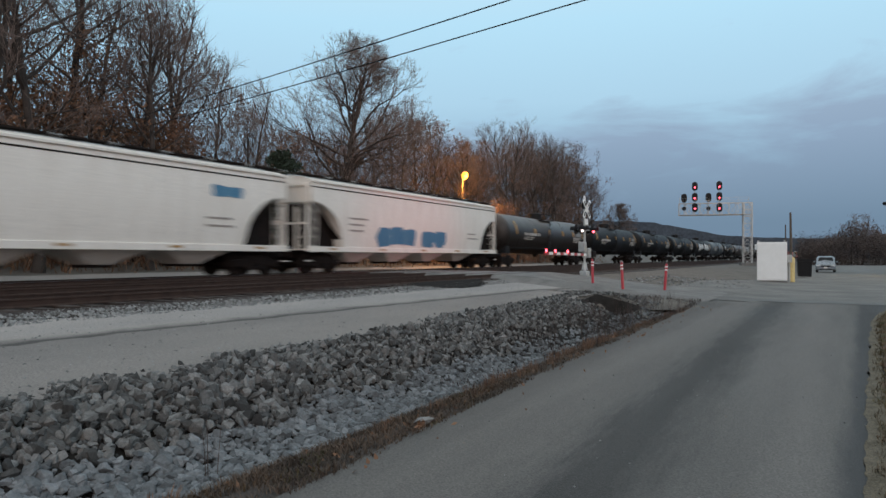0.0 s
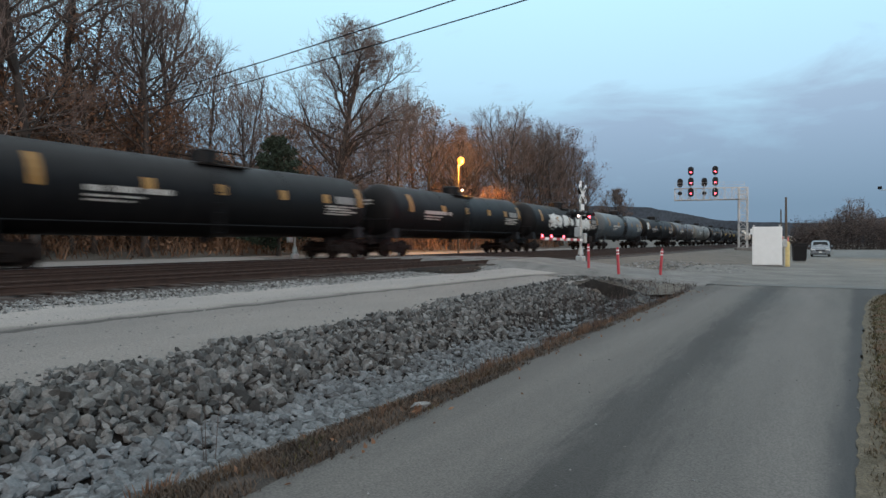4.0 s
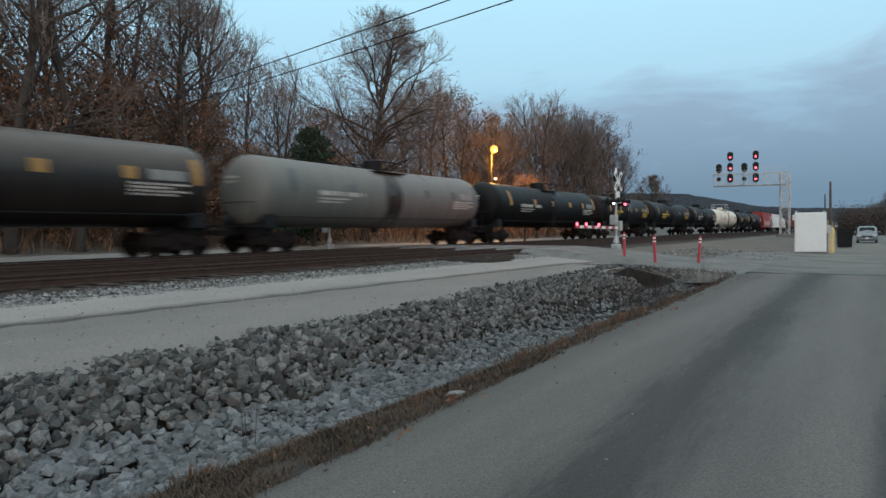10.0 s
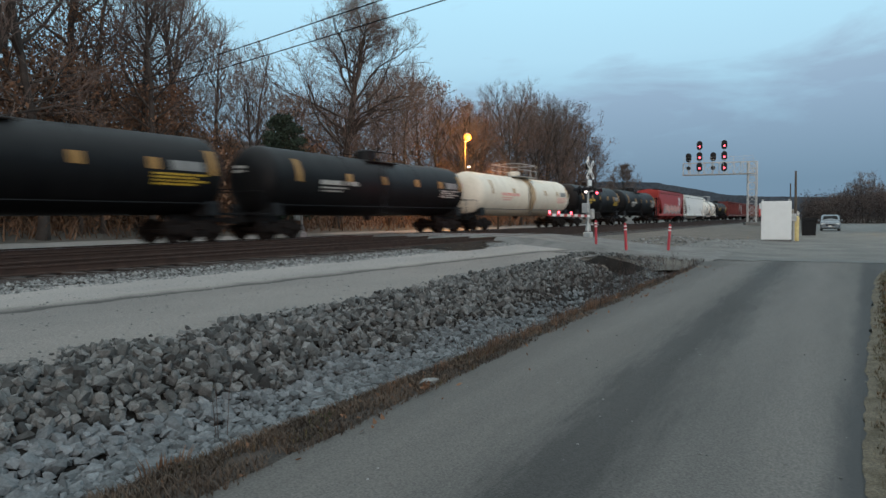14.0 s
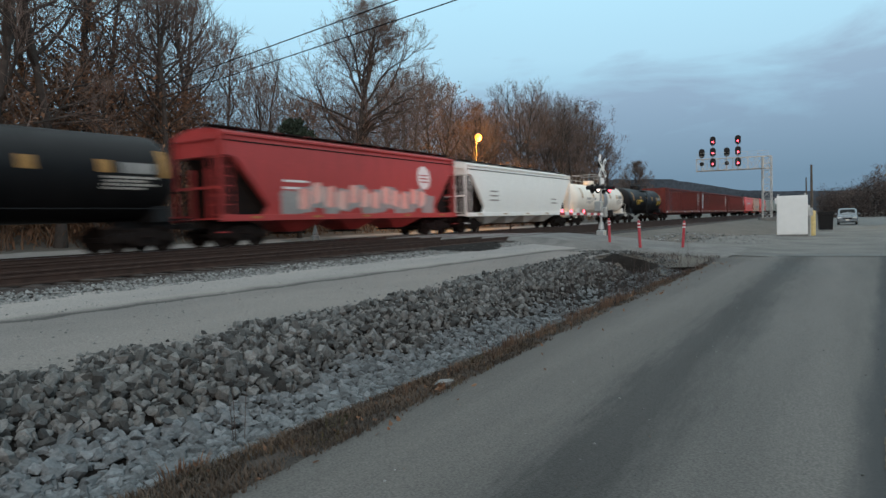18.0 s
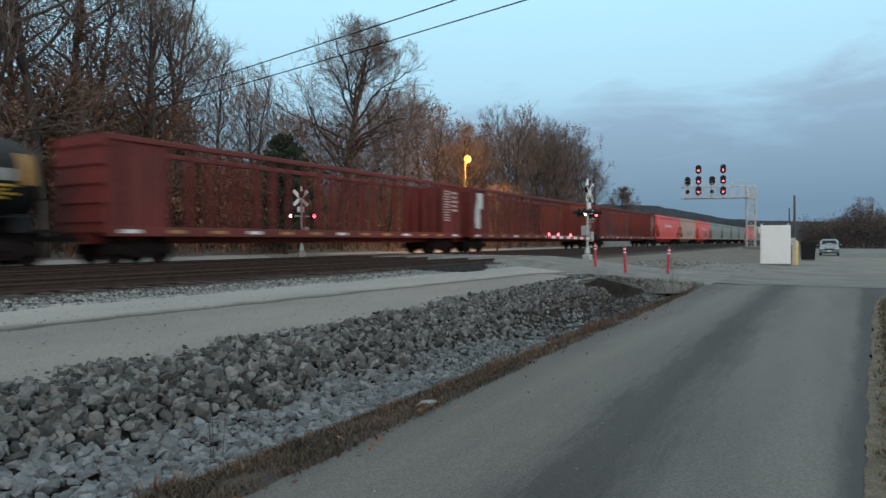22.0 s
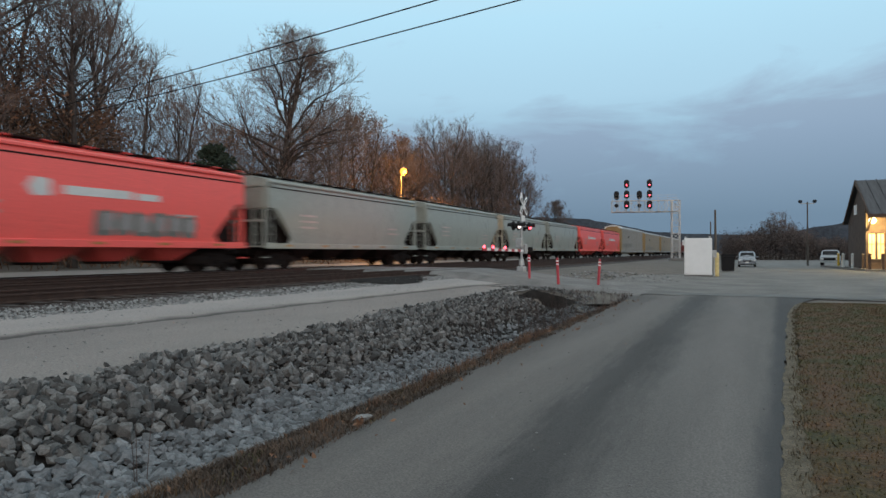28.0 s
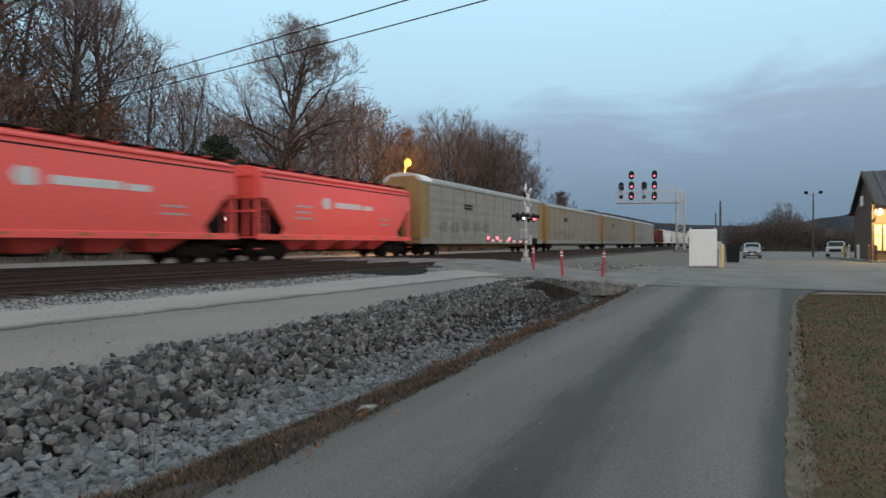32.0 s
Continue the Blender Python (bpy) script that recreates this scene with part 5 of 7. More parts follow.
for x, zs, xu, zu in ((2.16, (11.98, 10.37, 8.83), 0.66, (10.26, 8.76)), (5.52, (11.99, 10.39, 8.79), 4.03, (10.30, 8.73))):
    part("signal_mast", T([(x, -0.7, CB), (x, -0.7, zs[0] + 0.3)], 0.06, 8), STEEL, gan)
    for z in zs:
        signal_head(gan, x, -0.95, z, True)
    part("signal_mast", T([(xu, -0.7, CB), (xu, -0.7, zu[0] + 0.2)], 0.05, 8), STEEL, gan)
    signal_head(gan, xu, -0.95, zu[0], False)
    part("marker_disc", T([(xu, -0.8, zu[1]), (xu, -0.9, zu[1])], 0.30, 14), BLACK, gan)
    part("marker_bracket", B(xu - 0.42, -0.8, zu[1], 0.3, 0.1, 0.12), STEEL, gan)


# ---------- level-crossing warning masts ----------
def crossing_mast(x, y, z, face, label, arm=True, h=4.1):
    """face: heading in degrees that the lights look along (0 = +x)."""
    g = tagged(new("crossing_signal"), label, "crossing signal", "crossing signals")
    g.matrix_basis = pose(x, y, z, 0, 0, face)
    part("base", Shape().box(0, 0, 0.15, 0.4, 0.4, 0.4, c=0.04).tube([(0, 0, 0.4), (0, 0, 0.75)], [0.16, 0.1], 12), STEEL, g)
    part("mast", T([(0, 0, 0.35), (0, 0, h - 0.25)], 0.058, 12), STEEL, g, smooth=True)
    part("bell", T([(0, 0, h - 0.62), (0, 0, h - 0.52), (0, 0, h - 0.32), (0, 0, h - 0.24)], [0.07, 0.14, 0.13, 0.05], 14), BLACK, g, smooth=True)
    part("finial", T([(0, 0, h - 0.25), (0, 0, h + 0.05)], [0.06, 0.05], 10), WHITE, g)
    for a in (45, -45):
        part("crossbuck_blade", B(0.12, 0, h - 0.62, 0.02, 1.2, 0.2, m=pose(0, 0, 0, a, 0, 0)), WHITE, g, "white reflective blade")
        s = Shape()
        for k in (-1, 1):
            s.box(0.133, 0, h - 0.62, 0.004, 0.3, 0.1, m=pose(0, 0, 0, a, 0, 0) @ Matrix.Translation((0, k * 0.36, 0)))
        part("blade_bars", s, BLACK, g)
    part("track_sign", B(0.1, 0, h - 1.28, 0.02, 0.42, 0.3), WHITE, g)
    part("cross_arm", T([(0.03, -0.8, h - 1.68), (0.03, 0.8, h - 1.68)], 0.04, 8), STEEL, g)
    for side in (-1, 1):
        for way in (1, -1):
            u = Shape()
            u.tube([(way * 0.12, side * 0.7, h - 1.68), (way * 0.16, side * 0.7, h - 1.68)], 0.24, 18)
            u.tube([(way * 0.02, side * 0.7, h - 1.68), (way * 0.14, side * 0.7, h - 1.68)], 0.14, 10)
            lamp = part("flasher", u, BLACK, g, "black flasher disc")
            hood = [[(way * (0.16 + d), side * 0.7 + 0.16 * math.cos(a), h - 1.68 + 0.16 * math.sin(a)) for a in np.linspace(-0.2, math.pi + 0.2, 11)] for d in (0, 0.25)]
            part("hood", Shape().loft(hood, False, False), BLACK, lamp)
            lit = side * way > 0
            part("lens", T([(way * 0.17, side * 0.7, h - 1.68), (way * 0.2, side * 0.7, h - 1.68)], 0.14 if way > 0 else 0.1, 14), REDGLOW if lit else WHITEGLOW, lamp, "lit lens")
    part("relay_case", B(0.0, -0.26, 1.55, 0.34, 0.3, 0.5, c=0.03), STEEL, g)
    part("gate_mechanism", Shape().box(0, 0.28, 1.25, 0.38, 0.28, 0.5, c=0.04), STEEL, g)
    if arm:
        n = 12
        turn = pose(0, 0, 0, 0, 0, -face)
        for k in range(n):
            t0, t1 = 0.3 + 5.6 * k / n, 0.3 + 5.6 * (k + 1) / n
            part("arm_section", Shape().box(0.18, -(t0 + t1) / 2, 1.15 + 0.01 * (t0 + t1) / 2, 0.05, t1 - t0, 0.12), REDPLAST if k % 2 else WHITE, g, "red and white gate arm section", at=turn)
        for t in (5.7, 4.6, 3.0):
            part("arm_lamp", T([(0.18, -t, 1.2 + 0.01 * t), (0.18, -t, 1.33 + 0.01 * t)], 0.045, 10), REDGLOW, g, "lit red arm lamp", at=turn)
        part("counterweight", Shape().box(0.18, 0.75, 1.2, 0.1, 0.5, 0.3, c=0.03), DARKSTEEL, g)
    return g


crossing_mast(-10.45, 31.8, 0.55, -5, "crossing signal mast with a lowered striped gate arm and red lights")
for dy in (-0.7, 0.7):
    q = new("flasher_light", bpy.data.lights.new("flasher_light", "SPOT"))
    q.data.energy, q.data.color, q.data.shadow_soft_size, q.data.spot_size, q.data.spot_blend = 260, (1.0, 0.06, 0.07), 0.1, radians(75), 0.7
    q.matrix_world = look((-10.95, 31.8 + dy, 2.97), (-21.8, 31.0 + dy, 3.1))
crossing_mast(-26.2, 27.9, 0.62, 152, "crossing signal mast beyond the tracks with a crossbuck", arm=False)


# ---------- flexible delineator posts at the ditch end ----------
def delineator(x, y, lean):
    z = zg(x, y)
    g = tagged(new("delineator_post"), "red plastic delineator post with white bands, slightly leaning", "delineator", "delineators at the ditch")
    g.matrix_basis = pose(x, y, z - 0.01, 0, lean, 0)
    part("post", T([(0, 0, 0), (0, 0, 1.16), (0, 0, 1.24)], [0.055, 0.055, 0.03], 12), REDPLAST, g, smooth=True)
    for zz in (0.95, 1.08):
        part("reflective_band", T([(0, 0, zz), (0, 0, zz + 0.05)], 0.058, 12), WHITE, g, "white reflective band")
    part("foot", T([(0, 0, 0), (0, 0, 0.05)], [0.13, 0.09], 12), RUBBER, g)


for x, y, lean in ((-8.45, 26.8, -1), (-6.8, 25.4, -2.5), (-5.7, 27.7, 4)):
    delineator(x, y, lean)

# ---------- white equipment cabinet, meter, bollard, bin, poles ----------
g = tagged(new("equipment_cabinet"), "tall white metal equipment cabinet with lifting eyes", "cabinet")
g.matrix_basis = pose(-2.88, 46.5, 0, 0, 0, 3)
part("body", B(0, 0, 1.32, 1.72, 1.1, 2.46, c=0.02), WHITE, g)
part("door", B(0, -0.56, 1.32, 1.6, 0.03, 2.3, c=0.008), WHITE, g)
part("plinth", B(0, 0, 0.05, 1.74, 1.12, 0.12), PANEL, g)
for x in (-0.78, 0.72):
    part("lifting_eye", Shape().box(x, -0.4, 2.6, 0.1, 0.06, 0.14).box(x, 0.4, 2.6, 0.1, 0.06, 0.14), STEEL, g)
part("side_meter", B(1.0, 0, 1.5, 0.28, 0.35, 0.5, c=0.03), STEEL, g)
part("conduit", T([(1.0, 0, 0), (1.0, 0, 1.3)], 0.04, 8), STEEL, g)
part("side_bracket", B(-0.92, -0.3, 2.25, 0.12, 0.3, 0.35), WHITE, g)
g = tagged(new("bollard"), "faded yellow steel bollard beside the cabinet", "bollard")
g.matrix_basis = pose(-1.78, 47.2, 0)
part("post", T([(0, 0, -0.05), (0, 0, 1.5), (0, 0, 1.56), (0, 0, 1.6)], [0.17, 0.17, 0.14, 0.05], 18), FADED, g, smooth=True)
g = tagged(new("waste_container"), "black waste container on the yard edge", "waste container")
g.matrix_basis = pose(-1.35, 59.0, 0, 0, 0, 6)
part("body", Shape().loft([[(-0.45, -0.5, 0.05), (0.45, -0.5, 0.05), (0.45, 0.5, 0.05), (-0.45, 0.5, 0.05)], [(-0.5, -0.6, 1.25), (0.5, -0.6, 1.25), (0.5, 0.6, 1.25), (-0.5, 0.6, 1.25)]]), BLACK, g)
part("lid", Shape().prism([(-0.66, 1.26), (0.66, 1.26), (0.6, 1.38), (-0.66, 1.45)], 0, -0.54, 0.54), BLACK, g)


def wood_pole(x, y, z, h, arms=0, label="weathered wooden utility pole", yaw=0):
    g = tagged(new("utility_pole"), label, "utility pole")
    g.matrix_basis = pose(x, y, z, 0, 0, yaw)
    part("pole", T([(0, 0, -0.3), (0.02, 0, h * 0.5), (0, 0.02, h)], [0.13, 0.11, 0.08], 12), WOODPOLE, g, smooth=True)
    for k in range(arms):
        part("cross_arm", B(0, -0.12, h - 0.35 - 0.9 * k, 2.2, 0.1, 0.12), WOODPOLE, g)
        for q in (-0.95, 0.95):
            part("insulator", T([(q, -0.12, h - 0.28 - 0.9 * k), (q, -0.12, h - 0.12 - 0.9 * k)], [0.05, 0.03], 8), GLASS, g)
    return g


wood_pole(-2.5, 64, 0, 5.5)
wood_pole(-4.7, 104, 0, 6.2)


def flood_pole(x, y, h, label):
    g = tagged(new("floodlight_pole"), label, "floodlight pole")
    g.matrix_basis = pose(x, y, 0)
    part("pole", T([(0, 0, 0), (0, 0, h)], [0.12, 0.07], 12), WOODPOLE, g, smooth=True)
    part("cross_arm", B(0, 0, h - 0.2, 1.5, 0.08, 0.08), STEEL, g)
    for k in (-1, 1):
        part("floodlight", Shape().box(0, 0, 0, 0.4, 0.28, 0.32, c=0.05, m=pose(k * 0.75, -0.1, h + 0.05, 25, 0, k * 20)), BLACK, g)


flood_pole(6.7, 88, 7.6, "wooden floodlight pole with two unlit lamps")

# ---------- sodium street lamp behind the tracks ----------
g = tagged(new("street_lamp"), "wooden lamp pole with a glowing orange globe behind the train", "street lamp")
LX, LY = -29.55, 53.6
g.matrix_basis = pose(LX, LY, 0.5, 0, 0, 28.8)
part("pole", T([(0, 0, -0.3), (0, 0, 8.75)], [0.11, 0.07], 12), WOODPOLE, g, smooth=True)
part("arm", T([(0, 0, 8.4), (0.24, 0, 8.48)], 0.03, 8), STEEL, g)
x, z = 0.24, 8.85
globe = part("globe", T([(x, 0, z - 0.34), (x, 0, z - 0.27), (x, 0, z - 0.1), (x, 0, z + 0.1), (x, 0, z + 0.26), (x, 0, z + 0.33)], [0.08, 0.22, 0.32, 0.32, 0.2, 0.06], 16), SODIUM, g, "glowing sodium globe", True)
part("cap", T([(x, 0, z + 0.3), (x, 0, z + 0.4)], [0.16, 0.06], 12), STEEL, globe)
part("service_box", B(0.14, -0.1, 5.3, 0.2, 0.22, 0.4), STEEL, g)
part("service_lamp", T([(0.36, -0.1, 6.12), (0.36, -0.1, 6.02), (0.36, -0.1, 5.95)], [0.07, 0.14, 0.06], 12), WHITEGLOW, g, "small pale lamp", True)
lamp = new("sodium_light", bpy.data.lights.new("sodium_light", "POINT"))
lamp.data.energy, lamp.data.color, lamp.data.shadow_soft_size = 4200, (1.0, 0.42, 0.06), 0.35
lamp.location = (LX + 1.1, LY - 0.2, 0.5 + 8.3)

# ---------- overhead wires across the tracks ----------
for k, (a, b) in enumerate((((26, 10.5, 9.42), (-48, 24.6, 9.42)), ((26, 11.9, 9.42), (-48, 25.9, 9.3)))):
    pts = []
    for q in range(41):
        u = q / 40
        pts.append(tuple(a[i] + (b[i] - a[i]) * u for i in range(2)) + (a[2] + (b[2] - a[2]) * u - 1.6 * u * (1 - u),))
    tagged(part("overhead_wire", T(pts, 0.022, 5), BLACK), "black overhead cable crossing above the tracks", "cable", "overhead cables")
wood_pole(26, 11.8, 0.1, 9.7, 1, "weathered wooden utility pole carrying two cables", 90)
wood_pole(-48, 25.2, zg(-48, 25), 7.2, 1, "weathered wooden utility pole carrying two cables", 90)


# ---------- vehicles ----------
def wheel_shape(r=0.33, w=0.22):
    prof = [(-w / 2, r * 0.62), (-w / 2, r * 0.95), (-w / 2 + 0.03, r), (w / 2 - 0.03, r), (w / 2, r * 0.95), (w / 2, r * 0.62)]
    rings = [[(x, q * math.cos(a), q * math.sin(a)) for x, q in prof] for a in np.linspace(0, 2 * math.pi, 19)]
    return Shape().loft(rings, False, False)


def add_wheels(g, track, front, rear, r=0.34):
    for y in (front, rear):
        for x in (-track / 2, track / 2):
            w = part("wheel", wheel_shape(r), RUBBER, g, "black tyre", True, pose(x, y, r))
            part("rim", T([(-0.09, 0, 0), (0.09, 0, 0)], r * 0.62, 14), STEEL, w, "alloy rim")


def loft_body(sections):
    """sections: (y, half width, z low, z high, shoulder)"""
    rings = []
    for y, w, z0, z1, q in sections:
        rings.append([(w * 0.93, y, z0), (w, y, z0 + (z1 - z0) * 0.35), (w * 0.99, y, z0 + (z1 - z0) * 0.7), (w * q, y, z1), (0, y, z1 + 0.02),
                      (-w * q, y, z1), (-w * 0.99, y, z0 + (z1 - z0) * 0.7), (-w, y, z0 + (z1 - z0) * 0.35), (-w * 0.93, y, z0)])
    return Shape().loft(rings)


g = tagged(new("parked_car"), "silver crossover car parked facing the crossing", "car")
g.matrix_basis = pose(0.15, 77.6, 0)
part("body", loft_body([(-0.02, 0.80, 0.35, 0.72, 0.8), (0.12, 0.88, 0.24, 0.86, 0.85), (0.5, 0.92, 0.22, 0.95, 0.88), (1.15, 0.93, 0.22, 1.06, 0.88), (3.9, 0.93, 0.22, 1.06, 0.9), (4.5, 0.9, 0.26, 1.02, 0.88), (4.62, 0.82, 0.4, 0.9, 0.85)]), SILVER, g, smooth=True)
part("cabin", loft_body([(1.05, 0.86, 1.03, 1.06, 0.9), (1.85, 0.85, 1.03, 1.60, 0.78), (2.4, 0.85, 1.03, 1.68, 0.78), (3.9, 0.84, 1.03, 1.62, 0.78), (4.5, 0.82, 1.0, 1.05, 0.85)]), SILVER, g, smooth=True)
part("windscreen", Shape().add([(-0.72, 1.16, 1.10), (0.72, 1.16, 1.10), (0.62, 1.76, 1.56), (-0.62, 1.76, 1.56), (-0.70, 1.12, 1.10), (0.70, 1.12, 1.10), (0.60, 1.72, 1.57), (-0.60, 1.72, 1.57)], [(0, 1, 2, 3), (7, 6, 5, 4), (0, 4, 5, 1), (1, 5, 6, 2), (2, 6, 7, 3), (3, 7, 4, 0)]), GLASS, g, "dark windscreen")
for d in (-1, 1):
    part("side_window", Shape().box(d * 0.85, 2.85, 1.32, 0.03, 1.9, 0.36), GLASS, g)
    part("mirror", B(d * 1.03, 1.45, 1.1, 0.2, 0.12, 0.16, c=0.03), SILVER, g)
    part("headlight", B(d * 0.66, 0.06, 0.72, 0.36, 0.14, 0.14, c=0.03), WHITE, g)
part("grille", B(0, 0.0, 0.64, 0.8, 0.1, 0.16, c=0.02), BLACK, g)
part("bumper_intake", B(0, 0.05, 0.38, 1.2, 0.1, 0.14, c=0.02), BLACK, g)
part("number_plate", B(0, -0.04, 0.5, 0.31, 0.03, 0.15), WHITE, g)
add_wheels(g, 1.58, 0.9, 3.65)

PICKUP = mat("pale_truck_paint", (0.36, 0.38, 0.40), 0.35, 0.2, 0.1, 3, 0.0, 60)
g = tagged(new("pickup_truck"), "white pickup truck parked by the station", "pickup truck")
g.matrix_basis = pose(8.75, 86.0, 0, 0, 0, -8)
part("body", loft_body([(0, 0.9, 0.45, 1.0, 0.9), (0.15, 0.98, 0.4, 1.12, 0.92), (1.3, 1.0, 0.4, 1.2, 0.92), (3.4, 1.0, 0.4, 1.2, 0.95), (5.6, 0.98, 0.5, 1.2, 0.95)]), PICKUP, g, smooth=True)
part("cab", loft_body([(1.25, 0.92, 1.15, 1.2, 0.9), (1.95, 0.9, 1.15, 1.82, 0.82), (3.3, 0.9, 1.15, 1.85, 0.82), (3.5, 0.9, 1.15, 1.2, 0.85)]), PICKUP, g, smooth=True)
part("windscreen", B(0, 1.55, 1.52, 1.5, 0.04, 0.62, m=pose(0, 0, 0, -48, 0, 0)), GLASS, g, "dark windscreen")
part("grille", B(0, -0.02, 0.8, 1.2, 0.1, 0.3, c=0.02), BLACK, g)
part("bumper", B(0, -0.08, 0.5, 1.9, 0.14, 0.2, c=0.03), STEEL, g)
part("ladder_rack", Shape().box(0, 2.2, 2.1, 1.7, 0.08, 0.06).box(0, 4.9, 2.1, 1.7, 0.08, 0.06).box(-0.8, 3.5, 2.1, 0.06, 2.8, 0.06).box(0.8, 3.5, 2.1, 0.06, 2.8, 0.06).box(-0.8, 4.9, 1.65, 0.06, 0.06, 0.9).box(0.8, 4.9, 1.65, 0.06, 0.06, 0.9).box(-0.8, 2.2, 1.95, 0.06, 0.06, 0.3).box(0.8, 2.2, 1.95, 0.06, 0.06, 0.3), DARKSTEEL, g)
for d in (-1, 1):
    part("headlight", B(d * 0.75, 0.02, 0.82, 0.3, 0.1, 0.2, c=0.03), WHITE, g)
    part("mirror", B(d * 1.1, 1.55, 1.32, 0.2, 0.12, 0.26, c=0.03), BLACK, g)
add_wheels(g, 1.68, 1.0, 4.4, 0.4)

# ---------- station building ----------
BRICKW = mat("tan_brick_wall", (0.15, 0.098, 0.064), 0.9, 0, 0.35, 3, 0.3, 30, None, 0.3)
SHINGLE = mat("dark_roof_metal", (0.045, 0.045, 0.05), 0.6, 0.1, 0.3, 2, 0.1, 30, None, 0.2, stretch=(4, 0.3, 0.3))
TIMBER = mat("dark_timber", (0.075, 0.045, 0.03), 0.8, 0, 0.3, 3, 0.2, 30)
g = tagged(new("station_building"), "small brick station with a steep dark roof, lit at dusk", "building")
bx0, bx1, by0, by1 = 9.5, 34.0, 66.5, 77.0
ym = 70.0
wx = [9.95, 10.6, 11.25, 13.5, 15.0, 18.5, 20.0, 23.5, 25.0, 28.5, 30.0]
s = Shape()
edges = [bx0]
for x in wx:
    edges += [x - 0.24, x + 0.24]
edges.append(bx1)
for k in range(len(edges) - 1):
    a, b = edges[k], edges[k + 1]
    if k % 2 == 0:
        s.box((a + b) / 2, by0 + 0.15, 2.5, b - a, 0.3, 5.0)
    else:
        s.box((a + b) / 2, by0 + 0.15, 0.5, b - a, 0.3, 1.0)
        s.box((a + b) / 2, by0 + 0.15, 4.1, b - a, 0.3, 1.8)
part("front_wall", s, BRICKW, g)
part("end_wall", Shape().prism([(by0 + 0.3, 0), (by1, 0), (by1, 4.5), (ym, 7.75), (by0 + 0.3, 6.2)], 0, bx0, bx0 + 0.3), TIMBER, g)
part("back_wall", B((bx0 + bx1) / 2 + 0.15, by1 - 0.15, 2.35, bx1 - bx0 - 0.3, 0.3, 4.7), BRICKW, g)
part("far_end_wall", Shape().prism([(by0 + 0.3, 0), (by1 - 0.3, 0), (by1 - 0.3, 4.5), (ym, 7.75), (by0 + 0.3, 6.2)], 0, bx1 - 0.3, bx1), BRICKW, g)
for d in (-1, 1):
    ye = ym + d * 7.7
    rp = part("roof_slope", Shape().prism([(ym, 8.0), (ye, 4.5), (ye, 4.68), (ym, 8.2)], 0, bx0 - 0.3, bx1 + 0.6), SHINGLE, g)
    for x in steps(bx0 - 0.25, bx1 + 0.5, 0.8):
        part("standing_seam", Shape().prism([(ym, 8.21), (ye, 4.69), (ye, 4.75), (ym, 8.27)], 0, x - 0.025, x + 0.025), SHINGLE, rp)
    part("verge_board", Shape().prism([(ym, 7.9), (ye, 4.42), (ye, 4.7), (ym, 8.24)], 0, bx0 - 0.37, bx0 - 0.3), TIMBER, g)
    part("eave_fascia", B((bx0 + bx1) / 2, ye, 4.55, bx1 - bx0 + 0.9, 0.06, 0.3), TIMBER, g)
part("gable_vent", B(bx0 - 0.03, ym + 2.0, 5.6, 0.06, 1.6, 0.9), WHITE, g)
for x in (9.6, 14.2, 19.2, 24.2, 29.2):
    part("eave_bracket", Shape().prism([(by0, 3.4), (by0, 3.6), (by0 - 3.2, 4.9), (by0 - 3.2, 4.75)], 0, x - 0.08, x + 0.08), TIMBER, g)
for x in wx:
    w = part("window", B(x, by0 + 0.12, 2.1, 0.48, 0.04, 2.2), WINLIT, g, "warmly lit window pane")
    part("window_bar", Shape().box(x, by0 + 0.09, 2.1, 0.04, 0.05, 2.2).box(x, by0 + 0.09, 2.3, 0.48, 0.05, 0.05), TIMBER, w)
    part("window_sill", B(x, by0 - 0.04, 0.97, 0.62, 0.2, 0.07), PANEL, g)
part("wall_lamp", Shape().tube([(9.95, by0 - 0.25, 4.55), (9.95, by0 - 0.25, 4.3), (9.95, by0 - 0.25, 4.1)], [0.18, 0.3, 0.12], 12), WARM, g, "bright wall lamp", True)
for nm, loc, e in (("station_lamp", (10.0, by0 - 1.7, 4.0), 1100), ("station_lamp", (15.0, by0 - 2.0, 4.0), 150)):
    q = new(nm, bpy.data.lights.new(nm, "POINT"))
    q.data.energy, q.data.color, q.data.shadow_soft_size, q.location = e, (1.0, 0.74, 0.34), 0.2, loc
g = tagged(new("raised_platform"), "low kerbed platform beside the station", "platform", kind="structure")
part("slab", Shape().prism([(7.7, 82), (9.3, 63.5), (30, 63.5), (30, 84), (8.2, 84)], 2, -0.05, 0.14), LOT, g)
for i in range(14):
    u = (i + 0.5) / 14
    part("kerb_stone", B(7.58 + 1.6 * u, 82 - 18.5 * u, 0.05, 0.24, 1.31, 0.24, c=0.02, m=pose(0, 0, 0, 0, 0, 4.9)), PANEL, g)


def fence_post(x, y, h, m):
    g = tagged(new("fence_post"), "square post with a cap at the platform edge", "post", "posts at the platform edge")
    g.matrix_basis = pose(x, y, 0.13)
    part("shaft", B(0, 0, h / 2, 0.2, 0.2, h, c=0.02), m, g)
    part("cap", Shape().loft([[(-0.14, -0.14, h), (0.14, -0.14, h), (0.14, 0.14, h), (-0.14, 0.14, h)], [(-0.03, -0.03, h + 0.12), (0.03, -0.03, h + 0.12), (0.03, 0.03, h + 0.12), (-0.03, 0.03, h + 0.12)]]), m, g)


for x, y, m in ((9.0, 80.5, YELLOW), (9.3, 79.5, YELLOW), (8.75, 74.5, WHITE), (8.95, 70.0, WHITE), (9.2, 66.0, TIMBER), (9.5, 64.6, TIMBER), (10.4, 64.4, TIMBER), (11.3, 64.4, TIMBER)):
    fence_post(x, y, 1.25, m)

